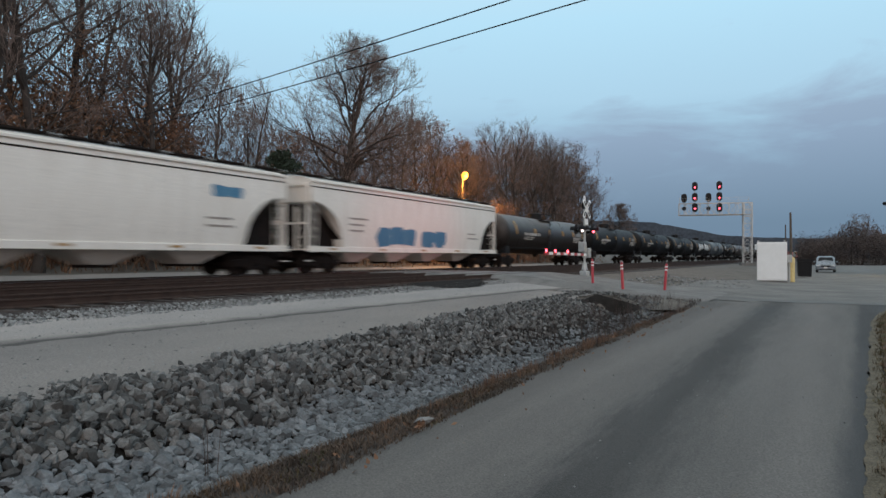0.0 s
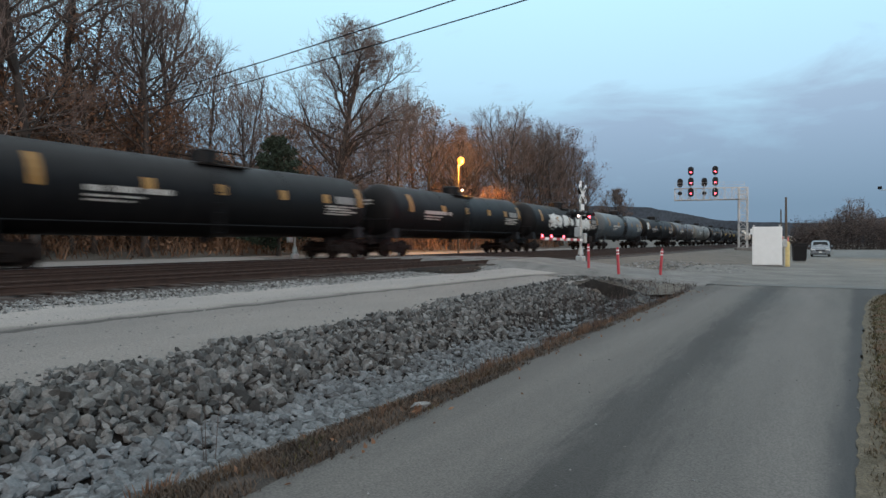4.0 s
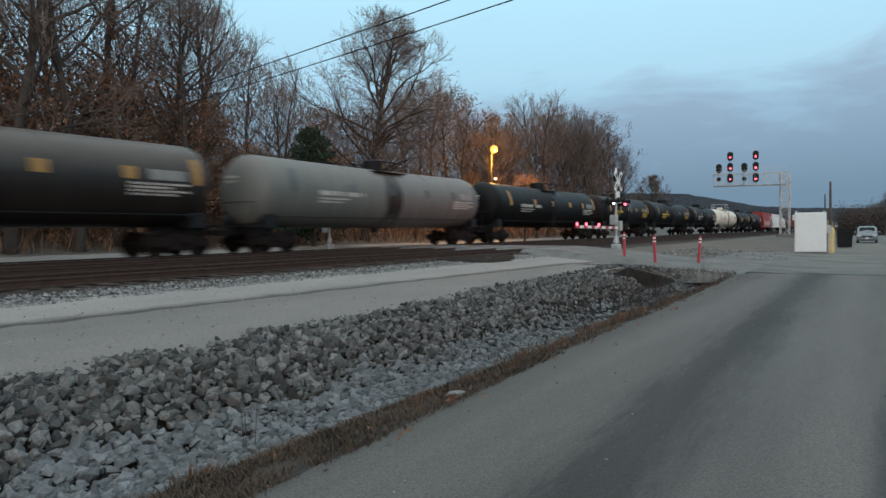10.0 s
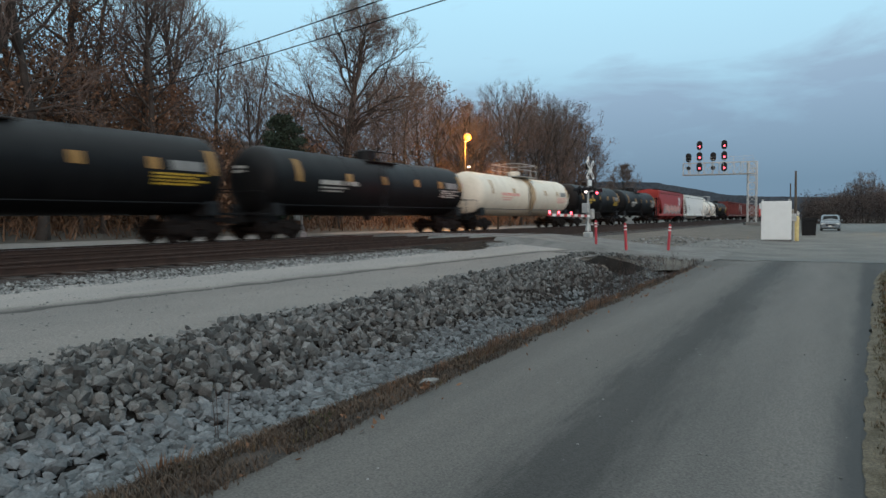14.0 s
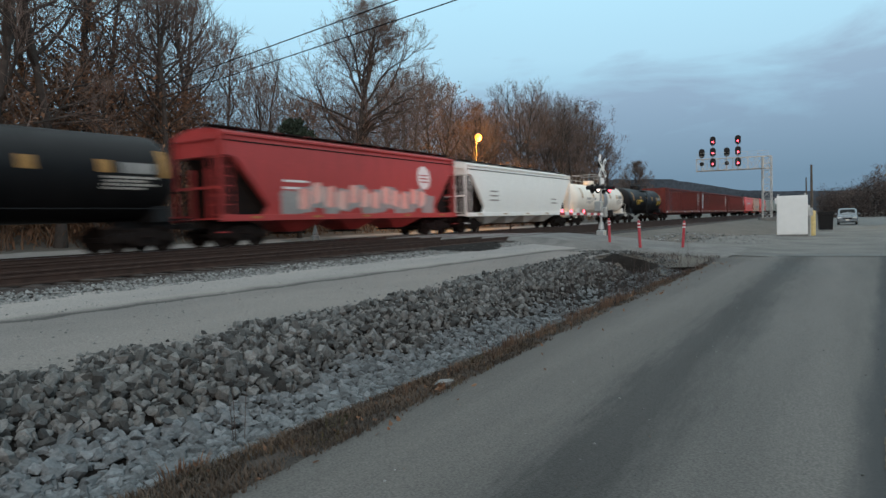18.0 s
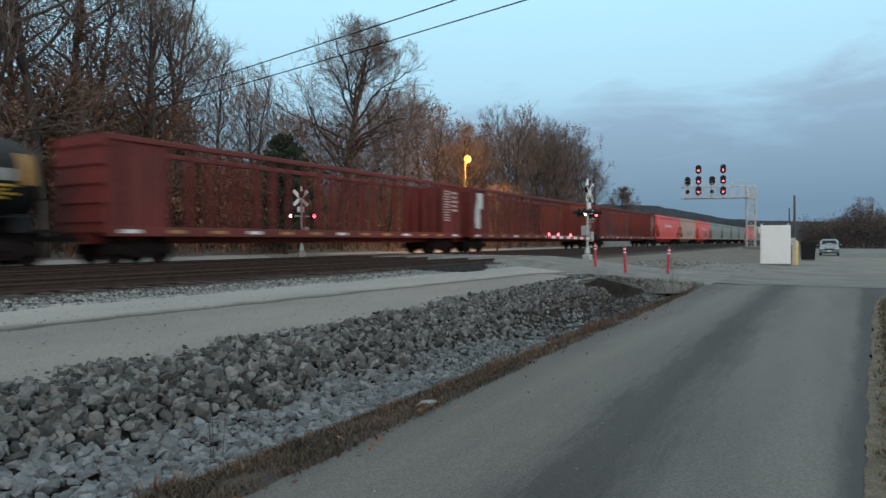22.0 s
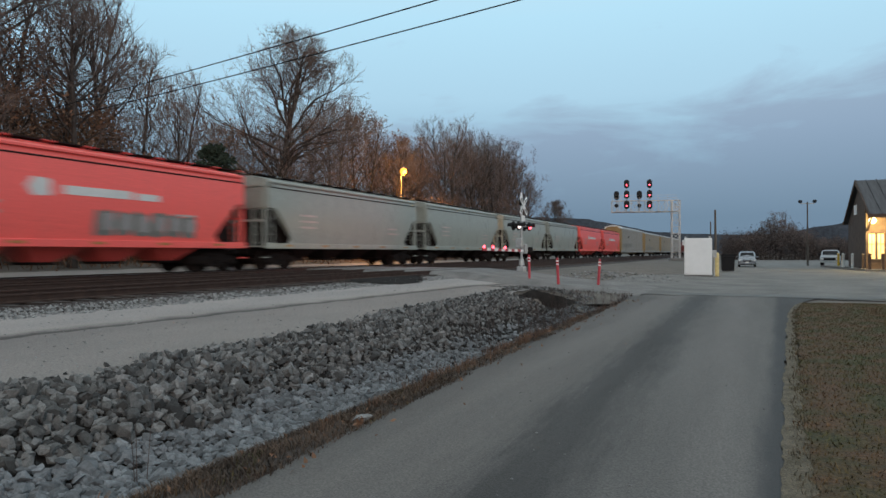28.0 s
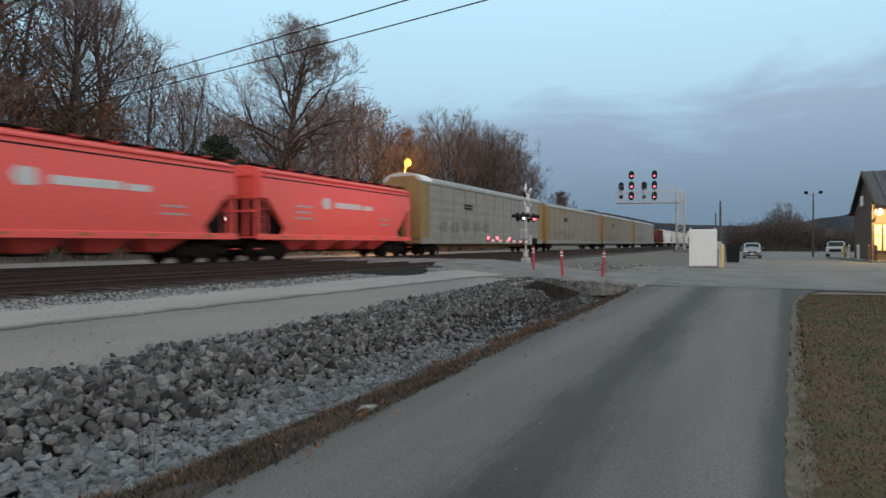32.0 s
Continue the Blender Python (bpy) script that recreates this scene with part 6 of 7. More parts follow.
# ---------- small house with a white gable, in the trees ----------
g = tagged(new("distant_house"), "small house with a white gable among the trees", "house")
g.matrix_basis = pose(-62, 60, 4.4, 0, 0, -25)
part("body", Shape().prism([(-3.5, 0), (3.5, 0), (3.5, 4.4), (0, 7.0), (-3.5, 4.4)], 1, -5, 5), WHITE, g)
for d in (-1, 1):
    part("roof", Shape().prism([(0, 7.05), (d * 4, 4.1), (d * 4, 4.25), (0, 7.25)], 1, -5.4, 5.4), SHINGLE, g)
for x in (-1.6, 1.6):
    part("window", B(x, -5.02, 2.4, 0.9, 0.06, 1.3), GLASS, g)



# ---------- trees ----------
def spikes(s, base, way, length, width):
    """Fine twigs: a slender three-sided spike each."""
    way = way / (np.linalg.norm(way, axis=1)[:, None] + 1e-9)
    u = np.cross(way, np.array([0.31, 0.52, 0.8]))
    u /= np.linalg.norm(u, axis=1)[:, None] + 1e-9
    v = np.cross(way, u)
    w = width[:, None]
    vs = np.stack([base + u * w, base + (-0.5 * u + 0.87 * v) * w, base + (-0.5 * u - 0.87 * v) * w, base + way * length[:, None]], 1).reshape(-1, 3)
    o = len(s.v)
    s.v.extend(map(tuple, vs.tolist()))
    for k in range(len(base)):
        q = o + 4 * k
        s.f += [(q, q + 1, q + 3), (q + 1, q + 2, q + 3), (q + 2, q, q + 3)]


def timber(seed, height, fork, half, limbs, secs, terts, trunk_r, twigs, twig_len, lean=0.0, wander=0.1, thin=0.0095, wide=(66, 24), lift=0.45, fill=0.52):
    """A winter tree: a leader, limbs that reach for the crown's outline, side branches, and fine twigs. Gives wood, twigs and twig ends."""
    rs = np.random.RandomState(seed)
    wood, tw = Shape(), Shape()
    ends, ways = [], []
    up = np.array([0, 0, 1.0])

    def curve(p, d, length, n, lift, wob):
        pts, d = [p], d / np.linalg.norm(d)
        kinks = rs.normal(0, wob, (n, 3))
        for q in range(n):
            d = d + kinks[q] + up * (lift / n)
            d = d / np.linalg.norm(d)
            pts.append(pts[-1] + d * (length / n))
        return np.array(pts)

    def along(pts, t):
        q = t * (len(pts) - 1)
        i = min(int(q), len(pts) - 2)
        return pts[i] + (pts[i + 1] - pts[i]) * (q - i), pts[i + 1] - pts[i]

    def aside(d, degrees):
        d = d / np.linalg.norm(d)
        v = rs.normal(0, 1, 3)
        v -= d * v.dot(d)
        v /= np.linalg.norm(v) + 1e-9
        a = radians(degrees)
        return d * math.cos(a) + v * math.sin(a)

    f1, f2 = rs.rand(2) * 6.283
    bole = curve(np.array([0, 0, -0.3]), np.array([lean * 0.03, 0, 1.0]), height * 0.93, 14, 0.3, 0.035 + 0.15 * wander)
    stout = [trunk_r * (0.12 + 0.88 * (1 - u) ** 0.9) * (1.35 if k == 0 else 1) for k, u in enumerate(np.linspace(0, 1, 15))]
    wood.tube(bole, stout, 9, cap=False)
    for k in range(limbs):
        u = (k + 0.6 * rs.rand()) / limbs
        h0 = fork * 0.9 + (0.97 - fork * 0.9) * u ** 0.95
        p, d = along(bole, h0)
        az = 2.4 * k + rs.normal(0, 0.35)
        ang = radians(wide[0] + (wide[1] - wide[0]) * u + rs.normal(0, 7))
        at = min(0.97, max(0.05, (h0 + 0.75 * half * math.cos(ang) / height - fork) / (1 - fork)))
        lobe = 1 + 0.17 * math.sin(2 * az + f1) + 0.12 * math.sin(3 * az + f2)
        reach = half * math.sin(math.pi * at ** 0.9) ** 0.6 * lobe
        length = min(reach / math.sin(ang) * rs.uniform(0.85, 1.12), 0.42 * height, (1.03 - h0) * height / max(0.25, math.cos(ang))) + 0.4
        r0 = min(0.62 * trunk_r * (1 - 0.75 * h0), 0.014 + 0.0135 * length)
        limb = curve(p, np.array([math.sin(ang) * math.cos(az), math.sin(ang) * math.sin(az), math.cos(ang)]), length, 8, lift, wander)
        wood.tube(limb, [max(thin, r0 * (1 - q / 8.0) ** 0.8) for q in range(9)], 5, cap=False)
        many = max(3, round(secs * min(1.0, length / (0.2 * height))))
        for j in range(many):
            t2 = 0.16 + 0.84 * (j + rs.rand()) / many
            p2, d2 = along(limb, t2)
            l2 = length * (fill * (1 - t2) + 0.13) * rs.uniform(0.7, 1.2) + 0.25
            sec = curve(p2, aside(d2, rs.uniform(28, 58)), l2, 4, 0.3, wander * 1.2)
            r2 = max(thin, min(0.5 * r0 * (1 - 0.7 * t2), 0.008 + 0.011 * l2))
            (wood if r2 > 0.024 else tw).tube(sec, [max(thin, r2 * (1 - q / 4.0)) for q in range(5)], 3, cap=False)
            for i in range(terts):
                t3 = 0.12 + 0.88 * (i + rs.rand()) / terts
                p3, d3 = along(sec, t3)
                l3 = l2 * (0.45 * (1 - t3) + 0.16) * rs.uniform(0.7, 1.2) + 0.2
                ter = curve(p3, aside(d3, rs.uniform(25, 55)), l3, 2, 0.15, 0.14)
                tw.tube(ter, [thin * 1.1, thin, thin * 0.7], 3, cap=False)
                ends += [ter[1], ter[2]]
                ways += [ter[1] - ter[0], ter[2] - ter[1]]
    ends, ways = np.array(ends), np.array(ways)
    base, way = np.repeat(ends, twigs, 0), np.repeat(ways, twigs, 0)
    way = way / (np.linalg.norm(way, axis=1)[:, None] + 1e-9) * 0.85 + rs.normal(0, 0.5, way.shape) + np.array([0, 0, 0.12])
    spikes(tw, base, way, twig_len * rs.uniform(0.4, 1.1, len(base)), np.full(len(base), thin * 0.9))
    return wood, tw, ends, rs


TALL = {}


def bare_tree(seed, height, fork, half, limbs, secs, terts, trunk_r, label, name="bare_tree", twigs=2, twig_len=0.75, lean=0.0, wander=0.1, thin=0.0095, wide=(66, 24), lift=0.45, fill=0.52):
    wood, tw, _, _ = timber(seed, height, fork, half, limbs, secs, terts, trunk_r, twigs, twig_len, lean, wander, thin, wide, lift, fill)
    t = tagged(new(name), label, "tree", "trees behind the tracks")
    part("trunk", wood, BARK, t, smooth=True)
    part("crown", tw, TWIG, t, "fine bare winter twigs")
    TALL[t.name] = max(p[2] for p in tw.v)
    return t


def leaf_quads(s, c, r, n, size, rng, flat=1.0):
    for _ in range(n):
        d = Vector((rng.gauss(0, 1), rng.gauss(0, 1), rng.gauss(0, 1) * flat))
        d = d.normalized() * (r * rng.random() ** 0.45)
        p = Vector(c) + d
        u = Vector((rng.gauss(0, 1), rng.gauss(0, 1), rng.gauss(0, 1))).normalized()
        w = u.orthogonal().normalized()
        q = size * rng.uniform(0.6, 1.3)
        s.add([p - u * q, p + w * q * 0.45, p + u * q, p - w * q * 0.45], [(0, 1, 2, 3)])


def leafy_tree(seed, height, half, label, leaf=LEAFB, name="brown_leaved_tree", fork=0.1, limbs=18, leaves=6):
    wood, tw, tips, rs = timber(seed, height, fork, half, limbs, 4, 2, 0.06 + height * 0.007, 1, 0.4, thin=0.010)
    rng = random.Random(seed)
    lv = Shape()
    for p in tips:
        if rng.random() < 0.5:
            leaf_quads(lv, p, 0.55, leaves + 5, 0.088, rng)
    t = tagged(new(name), label, "tree", "trees behind the tracks")
    wood.add(tw.v, tw.f)
    part("trunk", wood, BARK, t, smooth=True)
    TALL[t.name] = max(p[2] for p in lv.v)
    part("crown", lv, leaf, t, "withered brown leaves")
    return t


def evergreen(seed, h):
    rng = random.Random(seed)
    t = tagged(new("evergreen_tree"), "dark green cedar tree behind the train", "tree", "trees behind the tracks")
    part("trunk", T([(0, 0, -0.2), (0, 0, h)], [0.18, 0.02], 8), BARK, t)
    s = Shape()
    # boughs in uneven tiers, each a fan of needle sprays
    for k in range(70):
        u = (k + rng.random()) / 70
        z = 0.5 + (h - 0.7) * u
        reach = (h * 0.36) * (1 - u) ** 0.5 * rng.uniform(0.65, 1.15) + 0.15
        a = rng.uniform(0, 6.283)
        for q in np.linspace(0.15, 1.0, 7):
            leaf_quads(s, (reach * q * math.cos(a), reach * q * math.sin(a), z + 0.22 * reach * q), 0.30 + 0.16 * (1 - q), 22, 0.12, rng, 0.55)
    part("crown", s, NEEDLE, t, "dense dark needles")
    return t


# one big oak-shaped tree stands out; the rest repeat a few forms
kinds = [bare_tree(11, 17, 0.30, 3.6, 24, 6, 5, 0.24, "tall bare grey winter tree with fine twigs"),
         bare_tree(12, 19, 0.34, 3.0, 24, 6, 5, 0.21, "slender bare winter tree with fine twigs"),
         bare_tree(13, 15, 0.24, 4.1, 24, 6, 5, 0.21, "spreading bare winter tree with fine twigs", wander=0.16),
         bare_tree(14, 18, 0.22, 3.4, 24, 6, 5, 0.25, "bare winter tree with a forked crown", lean=1.4)]
browns = [leafy_tree(21, 9.5, 2.4, "small tree holding withered brown leaves"), leafy_tree(22, 6.5, 2.2, "low brown-leaved tree at the wood's edge"), leafy_tree(23, 13, 3.1, "tall tree holding withered brown leaves", fork=0.2, limbs=26, leaves=5)]
rng = random.Random(77)
used = set()


def plant(src, x, y, yaw, sc=1.0, sink=0.0):
    m = pose(x, y, zg(x, y) - sink, 0, 0, yaw) @ Matrix.Diagonal((sc, sc, sc, 1))
    if src.name not in used:
        used.add(src.name)
        src.matrix_basis = m
        return src
    c = copy_thing(src, Matrix())
    c.matrix_basis = m
    return c


small = bare_tree(15, 15, 0.28, 3.0, 15, 4, 4, 0.18, "bare winter tree deep in the wood", twigs=2, twig_len=1.0, thin=0.013)
oak = bare_tree(10, 20.5, 0.25, 8.8, 40, 12, 7, 0.42, "broad bare oak tree with heavy limbs", "oak_tree", 4, 0.6, lean=1.0, thin=0.0095, wide=(70, 27), wander=0.15, lift=0.32, fill=0.6)
plant(oak, -34.7, 41.1, 0, 19.7 / TALL[oak.name])
cedar = evergreen(31, 8.1)
plant(cedar, -31.8, 32.3, 0)
# front row and wood behind it: the treetops follow the wood's skyline as it steps down to the north
SKYLINE = ([15, 17, 18.9, 21.8, 24.8, 27.3, 29.8, 31.8, 34.8, 39.8, 44.6, 47.4, 49.7, 53.6, 57.7, 65, 90],
           [0.08, 0.115, 0.16, 0.190, 0.200, 0.175, 0.180, 0.23, 0.255, 0.195, 0.205, 0.255, 0.300, 0.37, 0.46, 0.52, 0.55])


def height_here(x, y):
    return 1.6 + math.hypot(x, y) * float(np.interp(math.degrees(math.atan2(-x, y)), *SKYLINE)) * 1.09 - zg(x, y)


y = 1.0
while y < 114:
    for row, (x0, dx) in enumerate(((-34, 1.6), (-39, 2.2), (-45, 2.6), (-52, 3.0))):
        x = x0 + rng.uniform(-dx, dx)
        yy = y + rng.uniform(-1.6, 1.6) + row * 2.2
        if (row == 0 and (28.5 < yy < 47 or abs(yy - 55) < 3)) or (row == 1 and 37 < yy < 45) or (row > 1 and yy > 44):
            continue
        k = kinds[rng.randrange(len(kinds))] if row < 2 else small
        if row < 3 and height_here(x, yy) > 3 and math.atan2(-x, yy) > radians(16.8):
            plant(k, x, yy, rng.uniform(0, 360), height_here(x, yy) / TALL[k.name] * rng.uniform(0.82, 1.03), 0.1)
    if y < 44 or (y < 100 and rng.random() < 0.55):
        yy = y + rng.uniform(-2, 2)
        plant(browns[rng.choice((0, 1, 1))], -34.0 + rng.uniform(-3, 1.0 if not 29 < yy < 36 else -2.0), yy, rng.uniform(0, 360), rng.uniform(0.7, 1.1) * (1.35 if yy < 29 else 1.0), 0.1)
    if 50 < y < 108:
        x = -37 + rng.uniform(-3, 3)
        plant(browns[2], x, y, rng.uniform(0, 360), rng.uniform(0.7, 0.98) * height_here(x, y) / TALL[browns[2].name], 0.1)
    y += 4.4
plant(browns[1], LX + 2.6, LY + 1.6, 40, 0.95, 0.1)
# saplings and tall brush stand thick behind the front row, up to the lower crowns
s = Shape()
rw = np.random.RandomState(44)
n_ = 42000
wx, wy = rw.uniform(-64, -38, n_), -6 + 124 * rw.rand(n_) ** 1.4
wtop = np.array([max(1.0, 0.80 * height_here(a, b)) for a, b in zip(wx, wy)])
wz = np.array([zg(a, b) for a, b in zip(wx, wy)]) + wtop * rw.rand(n_) ** 1.35
keep = (np.degrees(np.arctan2(-wx, wy)) > 19)
away = rw.normal(0, 0.45, (n_, 3)) + np.array([0, 0, 0.75])
spikes(s, np.stack([wx, wy, wz], 1)[keep], away[keep], rw.uniform(1.2, 3.2, n_)[keep], rw.uniform(0.016, 0.045, n_)[keep])
tagged(part("saplings", s, TWIG), "thick bare saplings deep in the woods", "saplings", kind="stuff")
# lone far trees and the grove beyond the yard
lone = bare_tree(16, 14, 0.2, 5.2, 26, 6, 5, 0.3, "round bare tree standing alone beyond the crossing", twig_len=1.1, thin=0.034)
plant(lone, -43.0, 160, 0, 13.6 / TALL[lone.name])
plant(lone, -49.0, 166, 120, 9.0 / TALL[lone.name])
for i in range(34):
    u = i / 33
    x = -2.5 + 27 * u + rng.uniform(-1, 1)
    yy = 152 + rng.uniform(-10, 14)
    sc = (0.24 + 0.36 * math.exp(-((x - 6.2) / 4.5) ** 2) + rng.uniform(-0.05, 0.05)) * 15 / TALL[small.name]
    plant(small, x, yy, rng.uniform(0, 360), sc * 1.15)


# brush at the foot of the wood
def brush(name, x0, x1, y0, y1, n, h, material, label, seed, lean=0.5, wide=0.012, hfun=None):
    r = random.Random(seed)
    s = Shape()
    for _ in range(n):
        x, yy = r.uniform(x0, x1), r.uniform(y0, y1)
        if callable(hfun) and not hfun(x, yy, r):
            continue
        z = zg(x, yy)
        L = h * r.uniform(0.45, 1.2)
        a = r.uniform(0, 6.283)
        dx, dy = lean * L * r.random() * math.cos(a), lean * L * r.random() * math.sin(a)
        w = wide * r.uniform(0.6, 1.4)
        px, py = w * math.sin(a), -w * math.cos(a)
        s.add([(x - px, yy - py, z - 0.02), (x + px, yy + py, z - 0.02), (x + dx * 0.45 + px * 0.7, yy + dy * 0.45 + py * 0.7, z + L * 0.62), (x + dx, yy + dy, z + L), (x + dx * 0.45 - px * 0.7, yy + dy * 0.45 - py * 0.7, z + L * 0.62)], [(0, 1, 2, 4), (4, 2, 3)])
    return tagged(part(name, s, material), label, name.replace("_", " "), kind="stuff")


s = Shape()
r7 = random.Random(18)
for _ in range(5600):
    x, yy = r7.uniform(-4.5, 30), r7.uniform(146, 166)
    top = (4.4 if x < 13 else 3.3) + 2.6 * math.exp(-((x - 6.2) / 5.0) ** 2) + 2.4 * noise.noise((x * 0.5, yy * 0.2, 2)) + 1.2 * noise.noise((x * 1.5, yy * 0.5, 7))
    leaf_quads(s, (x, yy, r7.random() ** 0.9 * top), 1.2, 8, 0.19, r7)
tagged(part("thicket", s, TWIG_SHADED), "dark leafless thicket beyond the yard", "thicket", kind="stuff")
brush("brush", -50, -32.5, -5, 90, 9000, 1.3, LEAFB, "brown brush at the foot of the woods", 5, 1.5, 0.03)
s = Shape()
r5 = random.Random(8)
for _ in range(3600):
    x, yy = r5.uniform(-56, -31.5), r5.uniform(-4, 105)
    top = 2.5 + 3.5 * noise.noise((x * 0.2, yy * 0.2, 7)) + (4.0 if x < -46 else 1.0) + 3.0 * smooth01(32, 18, yy) if yy < 32 else 2.5 + 3.5 * noise.noise((x * 0.2, yy * 0.2, 7)) + (4.0 if x < -46 else 1.0)
    leaf_quads(s, (x, yy, zg(x, yy) + r5.random() * max(1.0, top)), 1.0, 9, 0.15 if x > -44 else 0.24, r5)
for _ in range(8000):
    x, yy = r5.uniform(-48, -34.5), r5.uniform(9, 40)
    top = 9.2 + 5.0 * noise.noise((x * 0.16, yy * 0.22, 5)) - 5.0 * smooth01(25, 36, yy)
    leaf_quads(s, (x, yy, zg(x, yy) + r5.random() ** 0.8 * max(1.5, top)), 0.95, 8, 0.135, r5)
for _ in range(3000):
    x, yy = r5.uniform(-66, -57), r5.uniform(-8, 130)
    leaf_quads(s, (x, yy, zg(x, yy) + r5.random() * (5 + 4.5 * noise.noise((x * 0.1, yy * 0.12, 3)))), 1.3, 8, 0.33, r5)
tagged(part("undergrowth", s, LEAFB), "withered brown undergrowth in the woods", "undergrowth", kind="stuff")

# ---------- distant ridges ----------
def ridge(name, pts, far, label, rough, seed):
    """pts: azimuth from the track's direction (left positive) and elevation, degrees."""
    s = Shape()
    az = np.linspace(pts[0][0], pts[-1][0], 140)
    for a in az:
        e = np.interp(-a, [-p[0] for p in pts], [p[1] for p in pts]) + rough * noise.noise((a * 3, seed, 0)) + 0.5 * rough * noise.noise((a * 11, seed, 0))
        X, Y = -far * math.tan(radians(a)), far
        z = 1.6 + math.hypot(X, Y) * math.tan(radians(max(0.05, e)))
        s.v += [(X, Y, -5), (X, Y, z), (X * 1.3, Y + 700, z * 0.85), (X * 1.3, Y + 700, -5)]
    for k in range(len(az) - 1):
        for j in range(3):
            a = 4 * k + j
            s.f.append((a, a + 1, a + 5, a + 4))
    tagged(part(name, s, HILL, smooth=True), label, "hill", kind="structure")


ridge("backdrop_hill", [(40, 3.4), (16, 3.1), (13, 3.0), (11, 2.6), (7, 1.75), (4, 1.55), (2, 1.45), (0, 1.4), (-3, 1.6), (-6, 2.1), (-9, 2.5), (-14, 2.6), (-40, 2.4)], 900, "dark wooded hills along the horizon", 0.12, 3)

# ---------- verge plants ----------
brush("grass", 0.4, 4.7, 3.0, 23, 80000, 0.05, GRASS, "short brown and green winter grass", 9, 2.2, 0.006, lambda x, y, r: road_right(y) + 0.13 + 0.2 * noise.noise((x * 1.4, y * 2.2, 4)) < x < 1.2 + 0.19 * y)
brush("grass", 0.4, 6.0, -7.0, 3.0, 9000, 0.062, GRASS, "short brown and green winter grass", 29, 1.3, 0.009, lambda x, y, r: x > road_right(y) + 0.13 + 0.2 * noise.noise((x * 1.4, y * 2.2, 4)))
brush("dry_grass_edge", 0.3, 4.0, 3.0, 22, 26000, 0.07, SAND, "pale dry grass along the edge of the lawn", 19, 1.8, 0.006, lambda x, y, r: abs(x - road_right(y) - 0.12) < 0.07 + 0.13 * noise.noise((x * 2, y * 1.7, 8)))
brush("dead_grass", -4.6, -3.05, 1.2, 25, 30000, 0.055, DEAD, "matted dead brown grass along the road edge", 10, 2.2, 0.005, lambda x, y, r: road_left(y) > x - 0.08 and 0.7 * noise.noise((x * 2.2, y * 1.1, 2)) + 0.4 * noise.noise((x * 6, y * 4, 9)) + 0.34 > abs(x - road_left(y) + 0.32) * 0.75)
brush("dead_grass", -4.5, -3.0, 1.0, 8.0, 17000, 0.055, DEAD, "matted dead brown grass along the road edge", 40, 2.0, 0.004, lambda x, y, r: road_left(y) > x - 0.05 and x > -4.35 and noise.noise((x * 3, y * 2, 12)) > -0.25)
brush("green_weeds", -4.3, -3.1, 1.2, 9, 2600, 0.05, GRASS, "low green weeds among the dead grass", 33, 1.6, 0.006, lambda x, y, r: road_left(y) > x - 0.05 and noise.noise((x * 1.8, y * 1.2, 22)) > 0.12)
brush("weeds", -6.3, -3.7, 8, 24.5, 5200, 0.15, TWIG_SHADED, "low dark withered weeds in the ditch", 15, 1.6, 0.006, lambda x, y, r: noise.noise((x * 1.2, y * 0.6, 6)) + 0.5 * smooth01(8, 18, y) > 0.3)


def clumps(name, places, n, h, wide, material, label, seed):
    """Tufts of stems that lean out of one root each."""
    r = random.Random(seed)
    s = Shape()
    for x0, y0, q in places:
        for _ in range(n):
            a, b_ = r.uniform(0, 6.283), r.random() ** 0.7
            x, y = x0 + 0.10 * q * b_ * math.cos(a), y0 + 0.22 * q * b_ * math.sin(a)
            L = h * q * r.uniform(0.5, 1.2)
            out_ = 0.5 * b_ * L
            dx, dy = out_ * math.cos(a), out_ * math.sin(a)
            px, py = wide * math.sin(a), -wide * math.cos(a)
            z = zg(x, y)
            s.add([(x - px, y - py, z - 0.02), (x + px, y + py, z - 0.02), (x + 0.4 * dx + 0.7 * px, y + 0.4 * dy + 0.7 * py, z + 0.6 * L), (x + dx, y + dy, z + L), (x + 0.4 * dx - 0.7 * px, y + 0.4 * dy - 0.7 * py, z + 0.6 * L)], [(0, 1, 2, 4), (4, 2, 3)])
    tagged(part(name, s, material), label, "weeds", kind="stuff")


rc = random.Random(61)
clumps("dry_tufts", [(road_left(y) - rc.uniform(0.15, 0.55), y, rc.uniform(0.5, 1.2)) for y in [4.6 + 17 * rc.random() ** 0.9 for _ in range(80)]], 30, 0.17, 0.004, TUFT, "rusty brown dry tufts along the ditch", 62)
clumps("weed_stalks", [(rc.uniform(-5.4, -3.75), rc.uniform(12, 24), rc.uniform(0.6, 1.3)) for _ in range(42)], 6, 0.62, 0.004, TWIG_SHADED, "thin dark dead weed stalks in the ditch", 63)
clumps("dry_tufts", [(-3.92, 2.75, 0.9), (-3.98, 2.9, 0.6)], 40, 0.16, 0.008, LEAFB, "small rust-coloured plant among the rocks", 64)
clumps("weed_stalks", [(-4.45, 3.65, 1.0), (-4.9, 6.5, 0.8)], 3, 0.6, 0.004, TWIG_SHADED, "thin dead weed stalks among the rocks", 65)


